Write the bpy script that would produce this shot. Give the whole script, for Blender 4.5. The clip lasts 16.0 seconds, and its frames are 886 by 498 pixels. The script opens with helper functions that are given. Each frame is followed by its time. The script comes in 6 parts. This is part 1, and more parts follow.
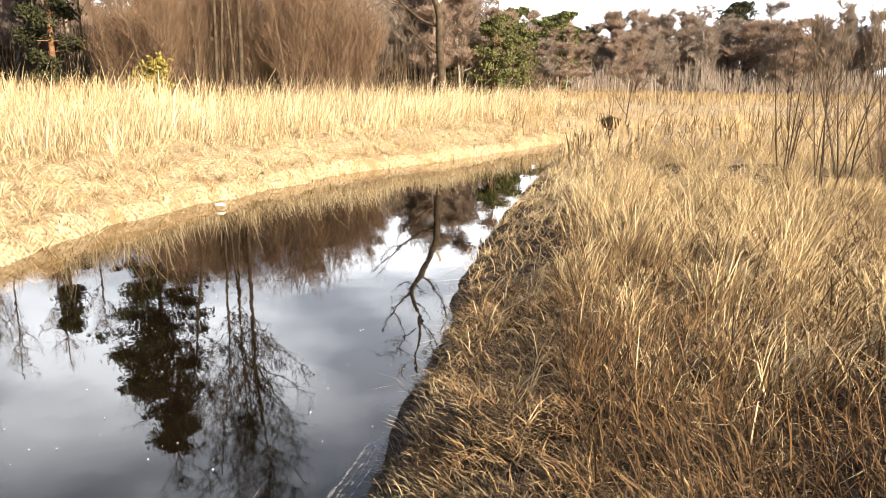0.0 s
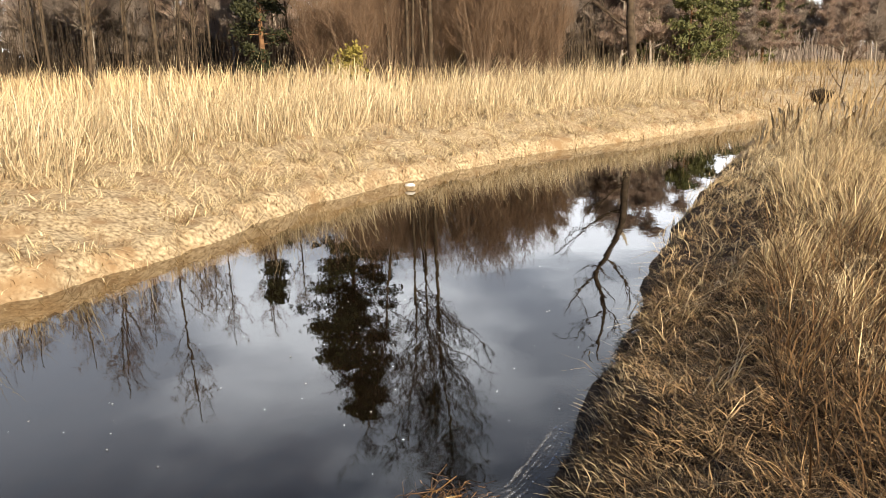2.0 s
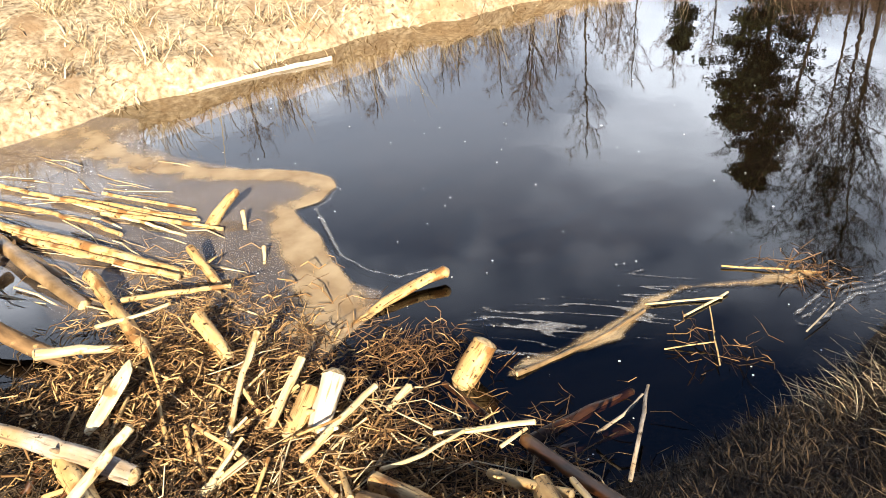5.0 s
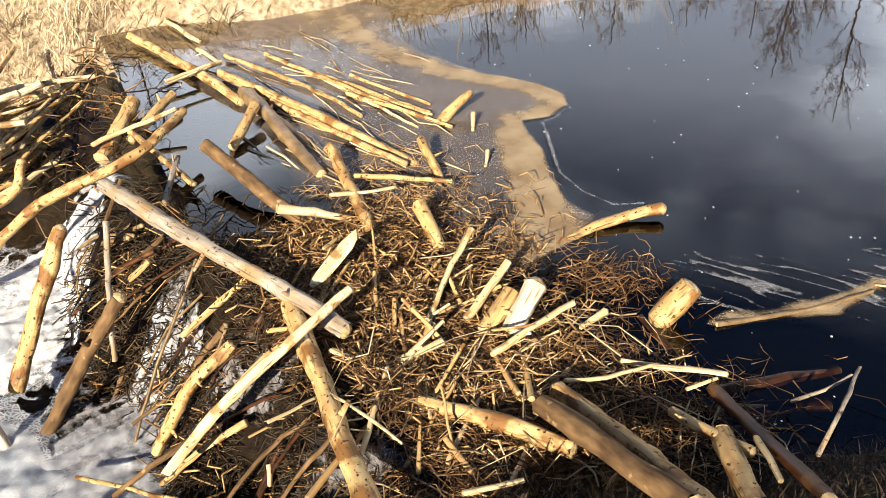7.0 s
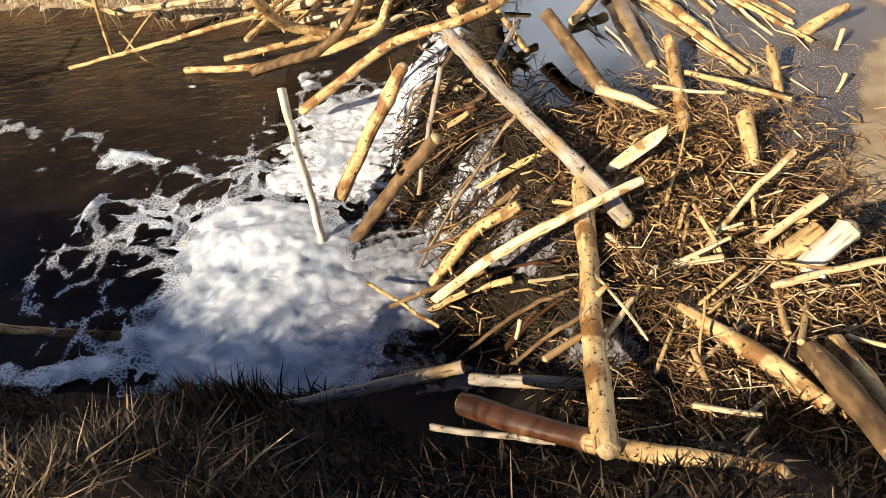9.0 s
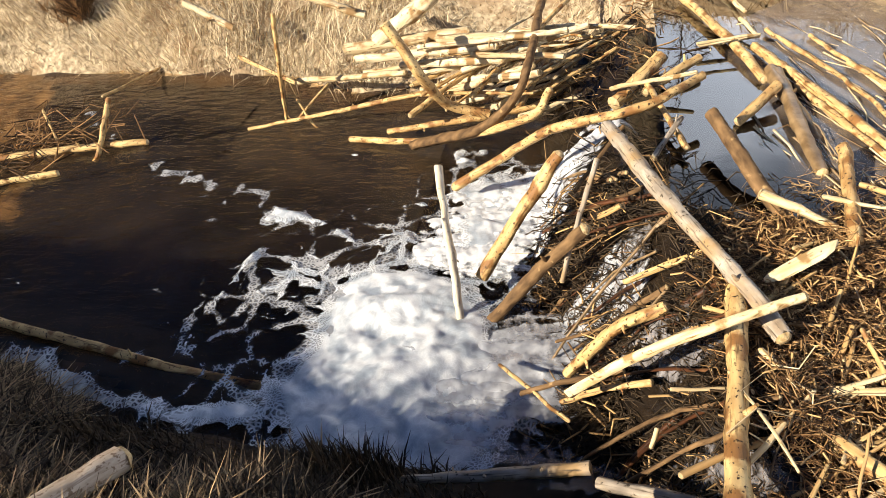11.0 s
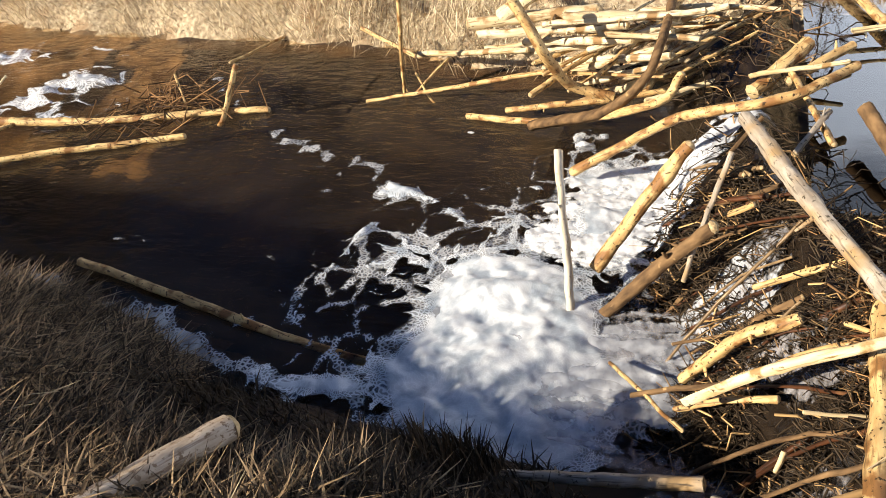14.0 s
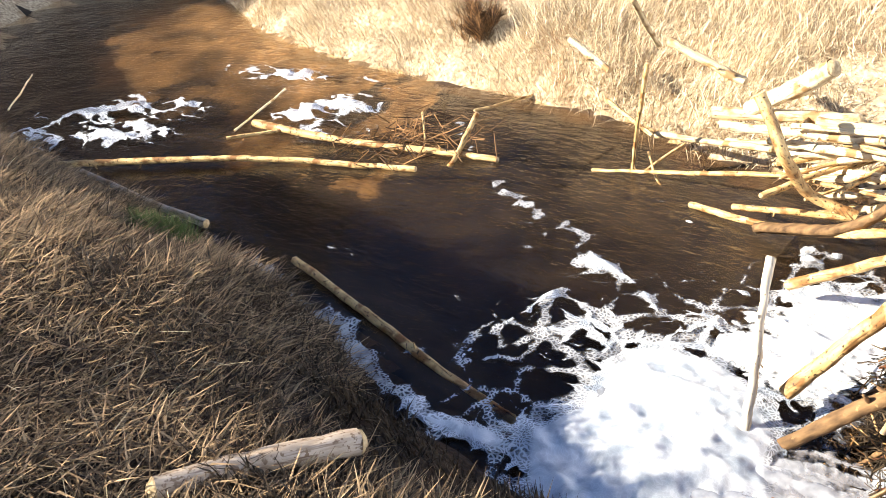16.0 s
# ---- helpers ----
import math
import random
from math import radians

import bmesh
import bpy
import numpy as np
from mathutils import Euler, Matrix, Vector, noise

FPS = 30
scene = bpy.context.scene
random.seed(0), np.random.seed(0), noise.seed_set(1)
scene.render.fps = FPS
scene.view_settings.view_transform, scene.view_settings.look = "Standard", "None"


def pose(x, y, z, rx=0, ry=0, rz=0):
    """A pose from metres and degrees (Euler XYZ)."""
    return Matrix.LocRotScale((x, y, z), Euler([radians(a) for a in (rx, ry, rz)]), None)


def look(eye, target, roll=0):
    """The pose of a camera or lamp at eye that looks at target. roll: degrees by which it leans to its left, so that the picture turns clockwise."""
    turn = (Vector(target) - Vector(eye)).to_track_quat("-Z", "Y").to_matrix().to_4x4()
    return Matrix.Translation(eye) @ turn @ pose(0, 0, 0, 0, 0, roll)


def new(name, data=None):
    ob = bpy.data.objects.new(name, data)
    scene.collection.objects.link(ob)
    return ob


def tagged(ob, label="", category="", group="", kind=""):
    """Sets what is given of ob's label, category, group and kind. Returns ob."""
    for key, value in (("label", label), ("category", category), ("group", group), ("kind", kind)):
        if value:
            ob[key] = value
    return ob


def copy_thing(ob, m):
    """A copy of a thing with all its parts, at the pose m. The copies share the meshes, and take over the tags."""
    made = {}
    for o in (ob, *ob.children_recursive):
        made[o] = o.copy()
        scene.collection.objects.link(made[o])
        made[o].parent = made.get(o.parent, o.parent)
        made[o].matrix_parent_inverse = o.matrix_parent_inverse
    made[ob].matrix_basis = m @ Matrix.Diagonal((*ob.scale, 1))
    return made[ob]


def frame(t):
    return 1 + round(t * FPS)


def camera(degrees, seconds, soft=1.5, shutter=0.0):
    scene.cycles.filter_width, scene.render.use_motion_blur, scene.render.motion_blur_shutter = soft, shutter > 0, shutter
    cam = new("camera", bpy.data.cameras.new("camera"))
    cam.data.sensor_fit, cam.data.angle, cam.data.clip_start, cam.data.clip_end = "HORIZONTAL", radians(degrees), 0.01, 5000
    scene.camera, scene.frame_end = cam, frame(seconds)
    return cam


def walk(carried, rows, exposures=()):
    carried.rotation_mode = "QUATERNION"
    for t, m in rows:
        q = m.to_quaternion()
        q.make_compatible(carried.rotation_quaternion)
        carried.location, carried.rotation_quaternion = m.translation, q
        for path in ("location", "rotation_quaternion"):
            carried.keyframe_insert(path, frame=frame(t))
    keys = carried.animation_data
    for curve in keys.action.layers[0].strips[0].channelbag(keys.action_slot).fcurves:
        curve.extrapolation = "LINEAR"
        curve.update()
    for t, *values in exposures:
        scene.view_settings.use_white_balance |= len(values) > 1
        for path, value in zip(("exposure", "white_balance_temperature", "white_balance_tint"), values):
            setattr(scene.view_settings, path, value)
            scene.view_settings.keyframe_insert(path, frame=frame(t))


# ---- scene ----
LENS = 60.34
cam = camera(LENS, 16.0, soft=0.6)
# seconds, eye x y z, yaw, pitch, roll
ROWS = [
    (0, -0.000, 0.000, 1.900, -0.00, -12.49, -0.83),
    (0.5, -0.006, -0.023, 1.915, -2.54, -10.59, -0.09),
    (1, -0.007, -0.039, 1.913, -0.73, -9.48, 0.29),
    (1.5, -0.014, 0.051, 1.892, 3.91, -10.69, 0.09),
    (2, -0.045, 0.059, 1.869, 13.52, -13.79, 1.32),
    (2.5, 0.013, 0.064, 1.880, 20.85, -17.60, 1.91),
    (3, 0.089, 0.137, 1.852, 23.58, -21.75, 1.14),
    (3.5, 0.115, 0.159, 1.844, 28.65, -26.31, 0.95),
    (4, 0.127, 0.074, 1.864, 32.92, -28.13, 1.62),
    (4.2, 0.103, 0.051, 1.879, 35.02, -29.04, 2.62),
    (6.3, 0.055, -0.076, 1.873, 54.05, -35.39, 1.47),
    (6.5, 0.068, -0.082, 1.887, 55.44, -36.55, 1.46),
    (7, 0.075, -0.121, 1.897, 61.65, -36.16, 2.24),
    (7.5, 0.081, -0.137, 1.897, 67.80, -36.97, 2.57),
    (8, 0.118, -0.095, 1.888, 76.47, -36.92, 2.34),
    (8.5, 0.160, -0.082, 1.863, 83.95, -39.01, 3.17),
    (9, 0.163, -0.073, 1.858, 88.95, -42.02, 4.81),
    (9.5, 0.154, -0.084, 1.857, 93.53, -42.24, 6.15),
    (10, 0.134, -0.086, 1.873, 97.61, -39.76, 7.15),
    (10.2, 0.140, -0.108, 1.895, 99.75, -36.74, 7.34),
    (12.3, 0.139, -0.082, 1.875, 101.53, -35.14, 5.62),
    (12.5, 0.142, -0.087, 1.866, 101.20, -36.33, 5.84),
    (13, 0.120, -0.102, 1.864, 99.90, -38.85, 5.41),
    (13.5, 0.081, -0.139, 1.878, 100.52, -38.93, 5.36),
    (14, 0.052, -0.169, 1.883, 109.43, -36.22, 7.62),
    (14.5, -0.007, -0.048, 1.853, 121.73, -32.48, 7.11),
    (15, -0.003, 0.034, 1.852, 130.00, -29.22, 5.99),
    (15.5, 0.015, -0.001, 1.861, 128.76, -28.52, 5.22),
    (16, -0.016, -0.023, 1.850, 130.61, -29.15, 4.98),
]
EXPOSURES = [(0.0, 1.05, 6950, 10), (0.5, 0.75, 6920, 10), (1.0, 0.46, 6900, 10), (1.5, 0.42, 6880, 10), (2.0, 0.46, 6850, 10), (2.5, 0.52, 6780, 10), (3.5, 0.92, 6620, 10), (4.0, 1.2, 6550, 10), (6.5, 0.86, 6420, 10), (8.0, 0.64, 6380, 10), (9.0, 0.6, 6370, 10), (10.0, 0.75, 6350, 10), (12.5, 0.54, 6350, 10), (13.5, 0.57, 6280, 10), (14.0, 0.68, 6220, 10), (14.5, 1.02, 6150, 10), (15.0, 1.5, 6120, 10), (16.0, 1.62, 6050, 10)]
walk(cam, [(t, pose(x, y, z, 90 + pitch, roll, yaw)) for t, x, y, z, yaw, pitch, roll in ROWS], EXPOSURES)

# ---------------------------------------------------------------- world and sun
SUN_DIR = Vector((0.68, -0.73, 0.0)).normalized()
SUN_EL = radians(25)
LOW = -0.60          # level of the lower pool; the upper pool lies at 0

world = bpy.data.worlds.new("sky")
scene.world = world
world.use_nodes = True
wn, wl = world.node_tree.nodes, world.node_tree.links
wn.clear()
sky = wn.new("ShaderNodeTexSky")
sky.sky_type, sky.sun_disc = "NISHITA", False
sky.sun_elevation = SUN_EL
sky.sun_rotation = math.atan2(SUN_DIR.x, SUN_DIR.y)
sky.dust_density, sky.ozone_density = 0.7, 2.0
coord = wn.new("ShaderNodeTexCoord")
split = wn.new("ShaderNodeSeparateXYZ")
wl.new(coord.outputs["Generated"], split.inputs[0])


def wmath(op, a, b=None):
    n = wn.new("ShaderNodeMath")
    n.operation = op
    for i, v in enumerate((a, b)):
        if v is None:
            continue
        if isinstance(v, (int, float)):
            n.inputs[i].default_value = v
        else:
            wl.new(v, n.inputs[i])
    return n.outputs[0]


height = wmath("MAXIMUM", split.outputs[2], 0.02)
flat = wn.new("ShaderNodeCombineXYZ")
wl.new(wmath("DIVIDE", split.outputs[0], wmath("ADD", height, 0.12)), flat.inputs[0])
wl.new(wmath("DIVIDE", split.outputs[1], wmath("ADD", height, 0.12)), flat.inputs[1])
cloud = wn.new("ShaderNodeTexNoise")
cloud.inputs["Scale"].default_value, cloud.inputs["Detail"].default_value = 0.95, 5.0
cloud.inputs["Roughness"].default_value = 0.5
cloud.noise_dimensions = "4D"
cloud.inputs["W"].default_value = 3.7
wl.new(flat.outputs[0], cloud.inputs["Vector"])
cramp = wn.new("ShaderNodeValToRGB")
cramp.color_ramp.elements[0].position, cramp.color_ramp.elements[1].position = 0.42, 0.55
wl.new(cloud.outputs["Fac"], cramp.inputs[0])
haze = wn.new("ShaderNodeMapRange")
haze.inputs[1].default_value, haze.inputs[2].default_value = 0.40, 0.56
haze.inputs[3].default_value, haze.inputs[4].default_value = 1.0, 0.0
wl.new(split.outputs[2], haze.inputs[0])
thin = wn.new("ShaderNodeMapRange")
thin.inputs[1].default_value, thin.inputs[2].default_value = 0.48, 0.62
thin.inputs[3].default_value, thin.inputs[4].default_value = 1.0, 0.0
wl.new(split.outputs[2], thin.inputs[0])
low = wn.new("ShaderNodeMapRange")
low.inputs[1].default_value, low.inputs[2].default_value = 0.0, 0.36
low.inputs[3].default_value, low.inputs[4].default_value = 0.60, 0.85
wl.new(split.outputs[2], low.inputs[0])
cover = wmath("MAXIMUM", wmath("MULTIPLY", cramp.outputs[0], thin.outputs[0]), wmath("MULTIPLY", haze.outputs[0], wmath("ADD", wmath("MULTIPLY", cramp.outputs[0], 0.6), wmath("MULTIPLY", low.outputs[0], 0.42))))
bank_side = wn.new("ShaderNodeMapRange")
bank_side.interpolation_type = "SMOOTHSTEP"
bank_side.inputs[1].default_value, bank_side.inputs[2].default_value = 0.12, 0.55
wl.new(wmath("SUBTRACT", wmath("MULTIPLY", split.outputs[1], 0.91), wmath("MULTIPLY", split.outputs[0], 0.42)), bank_side.inputs[0])
wmix = wn.new("ShaderNodeMixRGB")
wl.new(wmath("MULTIPLY", cover, bank_side.outputs[0]), wmix.inputs[0])
deep = wn.new("ShaderNodeMixRGB")
deep.blend_type = "MULTIPLY"
deep.inputs[0].default_value, deep.inputs[2].default_value = 1.0, (0.78, 0.98, 1.32, 1)
wl.new(sky.outputs[0], deep.inputs[1])
wl.new(deep.outputs[0], wmix.inputs[1])
wmix.inputs[2].default_value = (52.0, 55.5, 61.5, 1)
back = wn.new("ShaderNodeBackground")
back.inputs["Strength"].default_value = 0.036
wl.new(wmix.outputs[0], back.inputs[0])
wout = wn.new("ShaderNodeOutputWorld")
wl.new(back.outputs[0], wout.inputs[0])

sun = new("sun", bpy.data.lights.new("sun", "SUN"))
sun.data.energy, sun.data.angle, sun.data.color = 6.0, radians(0.6), (1.0, 0.87, 0.68)
sun.matrix_world = look(Vector((0, 0, 0)), Vector((-SUN_DIR.x * math.cos(SUN_EL), -SUN_DIR.y * math.cos(SUN_EL), -math.sin(SUN_EL))))


# ---------------------------------------------------------------- materials
def material(name, dark, light, rough=0.8, scale=20.0, detail=4.0, bump=0.3, island=0.0, rand=0.0, spots=None,
             spot_scale=30.0, spot_at=0.62, big=None, big_scale=1.2, spec=0.3, stretch=None, big_range=(0.45, 0.65), cracks=None, bias=1.0):
    """Two-tone noise material; island/rand vary the tone by blade or by object, spots lays dark flecks, big lays large stains."""
    m = bpy.data.materials.new(name)
    m.use_nodes = True
    nt = m.node_tree
    n, l = nt.nodes, nt.links
    bsdf = n["Principled BSDF"]
    tc = n.new("ShaderNodeTexCoord")
    vec = tc.outputs["Object"]
    if stretch:
        mp = n.new("ShaderNodeMapping")
        mp.inputs["Scale"].default_value = stretch
        l.new(vec, mp.inputs[0])
        vec = mp.outputs[0]
    tex = n.new("ShaderNodeTexNoise")
    tex.inputs["Scale"].default_value, tex.inputs["Detail"].default_value = scale, detail
    l.new(vec, tex.inputs["Vector"])
    fac = tex.outputs["Fac"]
    spread = n.new("ShaderNodeMapRange")
    spread.inputs[1].default_value, spread.inputs[2].default_value = 0.3, 0.7
    l.new(fac, spread.inputs[0])
    fac = spread.outputs[0]

    def blend(a, b, w):
        x = n.new("ShaderNodeMix")
        x.inputs[0].default_value = w
        l.new(a, x.inputs[2])
        l.new(b, x.inputs[3])
        return x.outputs[0]
    if island:
        g = n.new("ShaderNodeNewGeometry")
        fac = blend(fac, g.outputs["Random Per Island"], island)
    if rand:
        oi = n.new("ShaderNodeObjectInfo")
        fac = blend(fac, oi.outputs["Random"], rand)
    if bias != 1.0:
        pw = n.new("ShaderNodeMath")
        pw.operation = "POWER"
        pw.use_clamp = True
        pw.inputs[1].default_value = bias
        l.new(fac, pw.inputs[0])
        fac = pw.outputs[0]
    col = n.new("ShaderNodeMixRGB")
    col.inputs[1].default_value, col.inputs[2].default_value = (*dark, 1), (*light, 1)
    l.new(fac, col.inputs[0])
    out = col.outputs[0]
    if big:
        t2 = n.new("ShaderNodeTexNoise")
        t2.inputs["Scale"].default_value, t2.inputs["Detail"].default_value = big_scale, 6.0
        l.new(tc.outputs["Object"], t2.inputs["Vector"])
        r2 = n.new("ShaderNodeMapRange")
        r2.inputs[1].default_value, r2.inputs[2].default_value = big_range
        l.new(t2.outputs["Fac"], r2.inputs[0])
        c2 = n.new("ShaderNodeMixRGB")
        c2.inputs[2].default_value = (*big, 1)
        l.new(r2.outputs[0], c2.inputs[0])
        l.new(out, c2.inputs[1])
        out = c2.outputs[0]
    if cracks:
        m4 = n.new("ShaderNodeMapping")
        m4.inputs["Scale"].default_value = (0.06, 1, 1)
        l.new(tc.outputs["Object"], m4.inputs[0])
        t4 = n.new("ShaderNodeTexNoise")
        t4.inputs["Scale"].default_value, t4.inputs["Detail"].default_value = 95, 3.0
        l.new(m4.outputs[0], t4.inputs["Vector"])
        r4 = n.new("ShaderNodeMapRange")
        r4.inputs[1].default_value, r4.inputs[2].default_value = 0.56, 0.70
        l.new(t4.outputs["Fac"], r4.inputs[0])
        c4 = n.new("ShaderNodeMixRGB")
        c4.inputs[2].default_value = (*cracks, 1)
        l.new(r4.outputs[0], c4.inputs[0])
        l.new(out, c4.inputs[1])
        out = c4.outputs[0]
    if spots:
        t3 = n.new("ShaderNodeTexNoise")
        t3.inputs["Scale"].default_value, t3.inputs["Detail"].default_value = spot_scale, 5.0
        l.new(tc.outputs["Object"], t3.inputs["Vector"])
        r3 = n.new("ShaderNodeMapRange")
        r3.inputs[1].default_value, r3.inputs[2].default_value = spot_at, spot_at + 0.06
        l.new(t3.outputs["Fac"], r3.inputs[0])
        c3 = n.new("ShaderNodeMixRGB")
        c3.inputs[2].default_value = (*spots, 1)
        l.new(r3.outputs[0], c3.inputs[0])
        l.new(out, c3.inputs[1])
        out = c3.outputs[0]
    l.new(out, bsdf.inputs["Base Color"])
    bsdf.inputs["Roughness"].default_value = rough
    bsdf.inputs["Specular IOR Level"].default_value = spec
    if bump:
        b = n.new("ShaderNodeBump")
        b.inputs["Strength"].default_value, b.inputs["Distance"].default_value = bump, 0.01
        l.new(tex.outputs["Fac"], b.inputs["Height"])
        l.new(b.outputs[0], bsdf.inputs["Normal"])
    return m


def water_material(name, ripple_scale, ripple, tint, ior, stretch=(1, 1, 1)):
    m = bpy.data.materials.new(name)
    m.use_nodes = True
    n, l = m.node_tree.nodes, m.node_tree.links
    bsdf = n["Principled BSDF"]
    bsdf.inputs["Base Color"].default_value = (*tint, 1)
    bsdf.inputs["Roughness"].default_value = 0.015
    bsdf.inputs["IOR"].default_value = ior
    bsdf.inputs["Transmission Weight"].default_value = 1.0
    tc = n.new("ShaderNodeTexCoord")
    mp = n.new("ShaderNodeMapping")
    mp.inputs["Scale"].default_value = stretch
    l.new(tc.outputs["Object"], mp.inputs[0])
    t = n.new("ShaderNodeTexNoise")
    t.inputs["Scale"].default_value, t.inputs["Detail"].default_value = ripple_scale, 3.0
    l.new(mp.outputs[0], t.inputs["Vector"])
    b = n.new("ShaderNodeBump")
    b.inputs["Strength"].default_value, b.inputs["Distance"].default_value = ripple, 0.02
    l.new(t.outputs["Fac"], b.inputs["Height"])
    l.new(b.outputs[0], bsdf.inputs["Normal"])
    return m


def foam_material(name, dark, light, scale, alpha=0.95, bubble=70.0, net=0.9, stretch=(1, 1, 1), relief=0.4, grain=0.5):
    """Froth: its density thins to a net of bubbles and then to nothing at the edges."""
    m = bpy.data.materials.new(name)
    m.use_nodes = True
    n, l = m.node_tree.nodes, m.node_tree.links
    bsdf = n["Principled BSDF"]
    tc = n.new("ShaderNodeTexCoord")
    mp = n.new("ShaderNodeMapping")
    mp.inputs["Scale"].default_value = stretch
    l.new(tc.outputs["Object"], mp.inputs[0])
    t = n.new("ShaderNodeTexNoise")
    t.inputs["Scale"].default_value, t.inputs["Detail"].default_value = scale, 7.0
    l.new(mp.outputs[0], t.inputs["Vector"])
    c = n.new("ShaderNodeMixRGB")
    c.inputs[1].default_value, c.inputs[2].default_value = (*dark, 1), (*light, 1)
    r = n.new("ShaderNodeMapRange")
    r.inputs[1].default_value, r.inputs[2].default_value = 0.32, 0.66
    l.new(t.outputs["Fac"], r.inputs[0])
    l.new(r.outputs[0], c.inputs[0])
    l.new(c.outputs[0], bsdf.inputs["Base Color"])
    bsdf.inputs["Roughness"].default_value = 0.6
    if relief:
        b = n.new("ShaderNodeBump")
        b.inputs["Strength"].default_value, b.inputs["Distance"].default_value = relief, 0.008
        l.new(t.outputs["Fac"], b.inputs["Height"])
        l.new(b.outputs[0], bsdf.inputs["Normal"])
    at = n.new("ShaderNodeAttribute")
    at.attribute_name = "froth"
    v = n.new("ShaderNodeTexVoronoi")
    v.inputs["Scale"].default_value = bubble
    l.new(tc.outputs["Object"], v.inputs["Vector"])

    def weigh(a, gain, bias):
        x = n.new("ShaderNodeMath")
        x.operation = "MULTIPLY_ADD"
        l.new(a, x.inputs[0])
        x.inputs[1].default_value, x.inputs[2].default_value = gain, bias
        return x.outputs[0]

    def plus(a, b2):
        x = n.new("ShaderNodeMath")
        l.new(a, x.inputs[0])
        l.new(b2, x.inputs[1])
        return x.outputs[0]
    total = plus(plus(at.outputs["Fac"], weigh(v.outputs["Distance"], net, -0.5 * net)), weigh(t.outputs["Fac"], grain * 2, -grain))
    h = n.new("ShaderNodeMapRange")
    h.interpolation_type = "SMOOTHSTEP"
    h.inputs[1].default_value, h.inputs[2].default_value = 0.12, 0.75
    h.inputs[3].default_value, h.inputs[4].default_value = 0.0, alpha
    l.new(total, h.inputs[0])
    l.new(h.outputs[0], bsdf.inputs["Alpha"])
    return m


def net_material(name, dark, light, cell=5.0, bubble=42.0, alpha=0.96, wide=0.55, warp=0.16, stretch=(1, 1, 1), relief=0.5):
    """Foam whose density opens from a closed sheet into a net round dark holes, with small bubbles along its strands."""
    m = bpy.data.materials.new(name)
    m.use_nodes = True
    n, l = m.node_tree.nodes, m.node_tree.links
    bsdf = n["Principled BSDF"]
    tc = n.new("ShaderNodeTexCoord")
    wob = n.new("ShaderNodeTexNoise")
    wob.inputs["Scale"].default_value, wob.inputs["Detail"].default_value = 3.2, 4.0
    l.new(tc.outputs["Object"], wob.inputs["Vector"])
    shift = n.new("ShaderNodeVectorMath")
    shift.operation = "MULTIPLY_ADD"
    shift.inputs[1].default_value = (warp, warp, 0)
    l.new(wob.outputs["Color"], shift.inputs[0])
    l.new(tc.outputs["Object"], shift.inputs[2])
    mp = n.new("ShaderNodeMapping")
    mp.inputs["Scale"].default_value = stretch
    l.new(shift.outputs[0], mp.inputs[0])

    def cells(scale, vec):
        v = n.new("ShaderNodeTexVoronoi")
        v.feature, v.voronoi_dimensions = "DISTANCE_TO_EDGE", "2D"
        v.inputs["Scale"].default_value = scale
        l.new(vec, v.inputs["Vector"])
        return v.outputs["Distance"]

    def calc(op, a, b, c=None):
        x = n.new("ShaderNodeMath")
        x.operation = op
        for i, val in enumerate((a, b, c)):
            if val is None:
                continue
            if isinstance(val, (int, float)):
                x.inputs[i].default_value = val
            else:
                l.new(val, x.inputs[i])
        return x.outputs[0]

    def ease(a, lo, hi, to0=0.0, to1=1.0):
        x = n.new("ShaderNodeMapRange")
        x.interpolation_type = "SMOOTHSTEP"
        for i, val in enumerate((lo, hi, to0, to1)):
            x.inputs[i + 1].default_value = val
        l.new(a, x.inputs[0])
        return x.outputs[0]
    at = n.new("ShaderNodeAttribute")
    at.attribute_name = "froth"
    dense = at.outputs["Fac"]
    mottle = n.new("ShaderNodeTexNoise")
    mottle.inputs["Scale"].default_value, mottle.inputs["Detail"].default_value = 9.0, 6.0
    l.new(mp.outputs[0], mottle.inputs["Vector"])
    gap = calc("ADD", calc("MULTIPLY", cells(cell, mp.outputs[0]), 0.80), calc("MULTIPLY", cells(cell * 2.7, mp.outputs[0]), 0.22))
    room = calc("ADD", calc("MULTIPLY", calc("MULTIPLY", dense, dense), wide), calc("MULTIPLY_ADD", mottle.outputs["Fac"], 0.10, -0.045))
    sheet = ease(calc("SUBTRACT", room, gap), -0.02, 0.06)
    fine = cells(bubble, shift.outputs[0])
    walls = calc("MAXIMUM", calc("MAXIMUM", ease(fine, 0.30, 0.04, 0.40, 1.0), ease(mottle.outputs["Fac"], 0.56, 0.74)), ease(dense, 0.80, 1.05))
    l.new(calc("MULTIPLY", calc("MULTIPLY", sheet, walls), calc("MULTIPLY", ease(dense, 0.02, 0.2), alpha)), bsdf.inputs["Alpha"])
    col = n.new("ShaderNodeMixRGB")
    col.inputs[1].default_value, col.inputs[2].default_value = (*dark, 1), (*light, 1)
    l.new(ease(mottle.outputs["Fac"], 0.34, 0.62), col.inputs[0])
    l.new(col.outputs[0], bsdf.inputs["Base Color"])
    bsdf.inputs["Roughness"].default_value = 0.5
    b = n.new("ShaderNodeBump")
    b.inputs["Strength"].default_value, b.inputs["Distance"].default_value = relief, 0.006
    l.new(calc("ADD", mottle.outputs["Fac"], calc("MULTIPLY", fine, 0.12)), b.inputs["Height"])
    l.new(b.outputs[0], bsdf.inputs["Normal"])
    return m


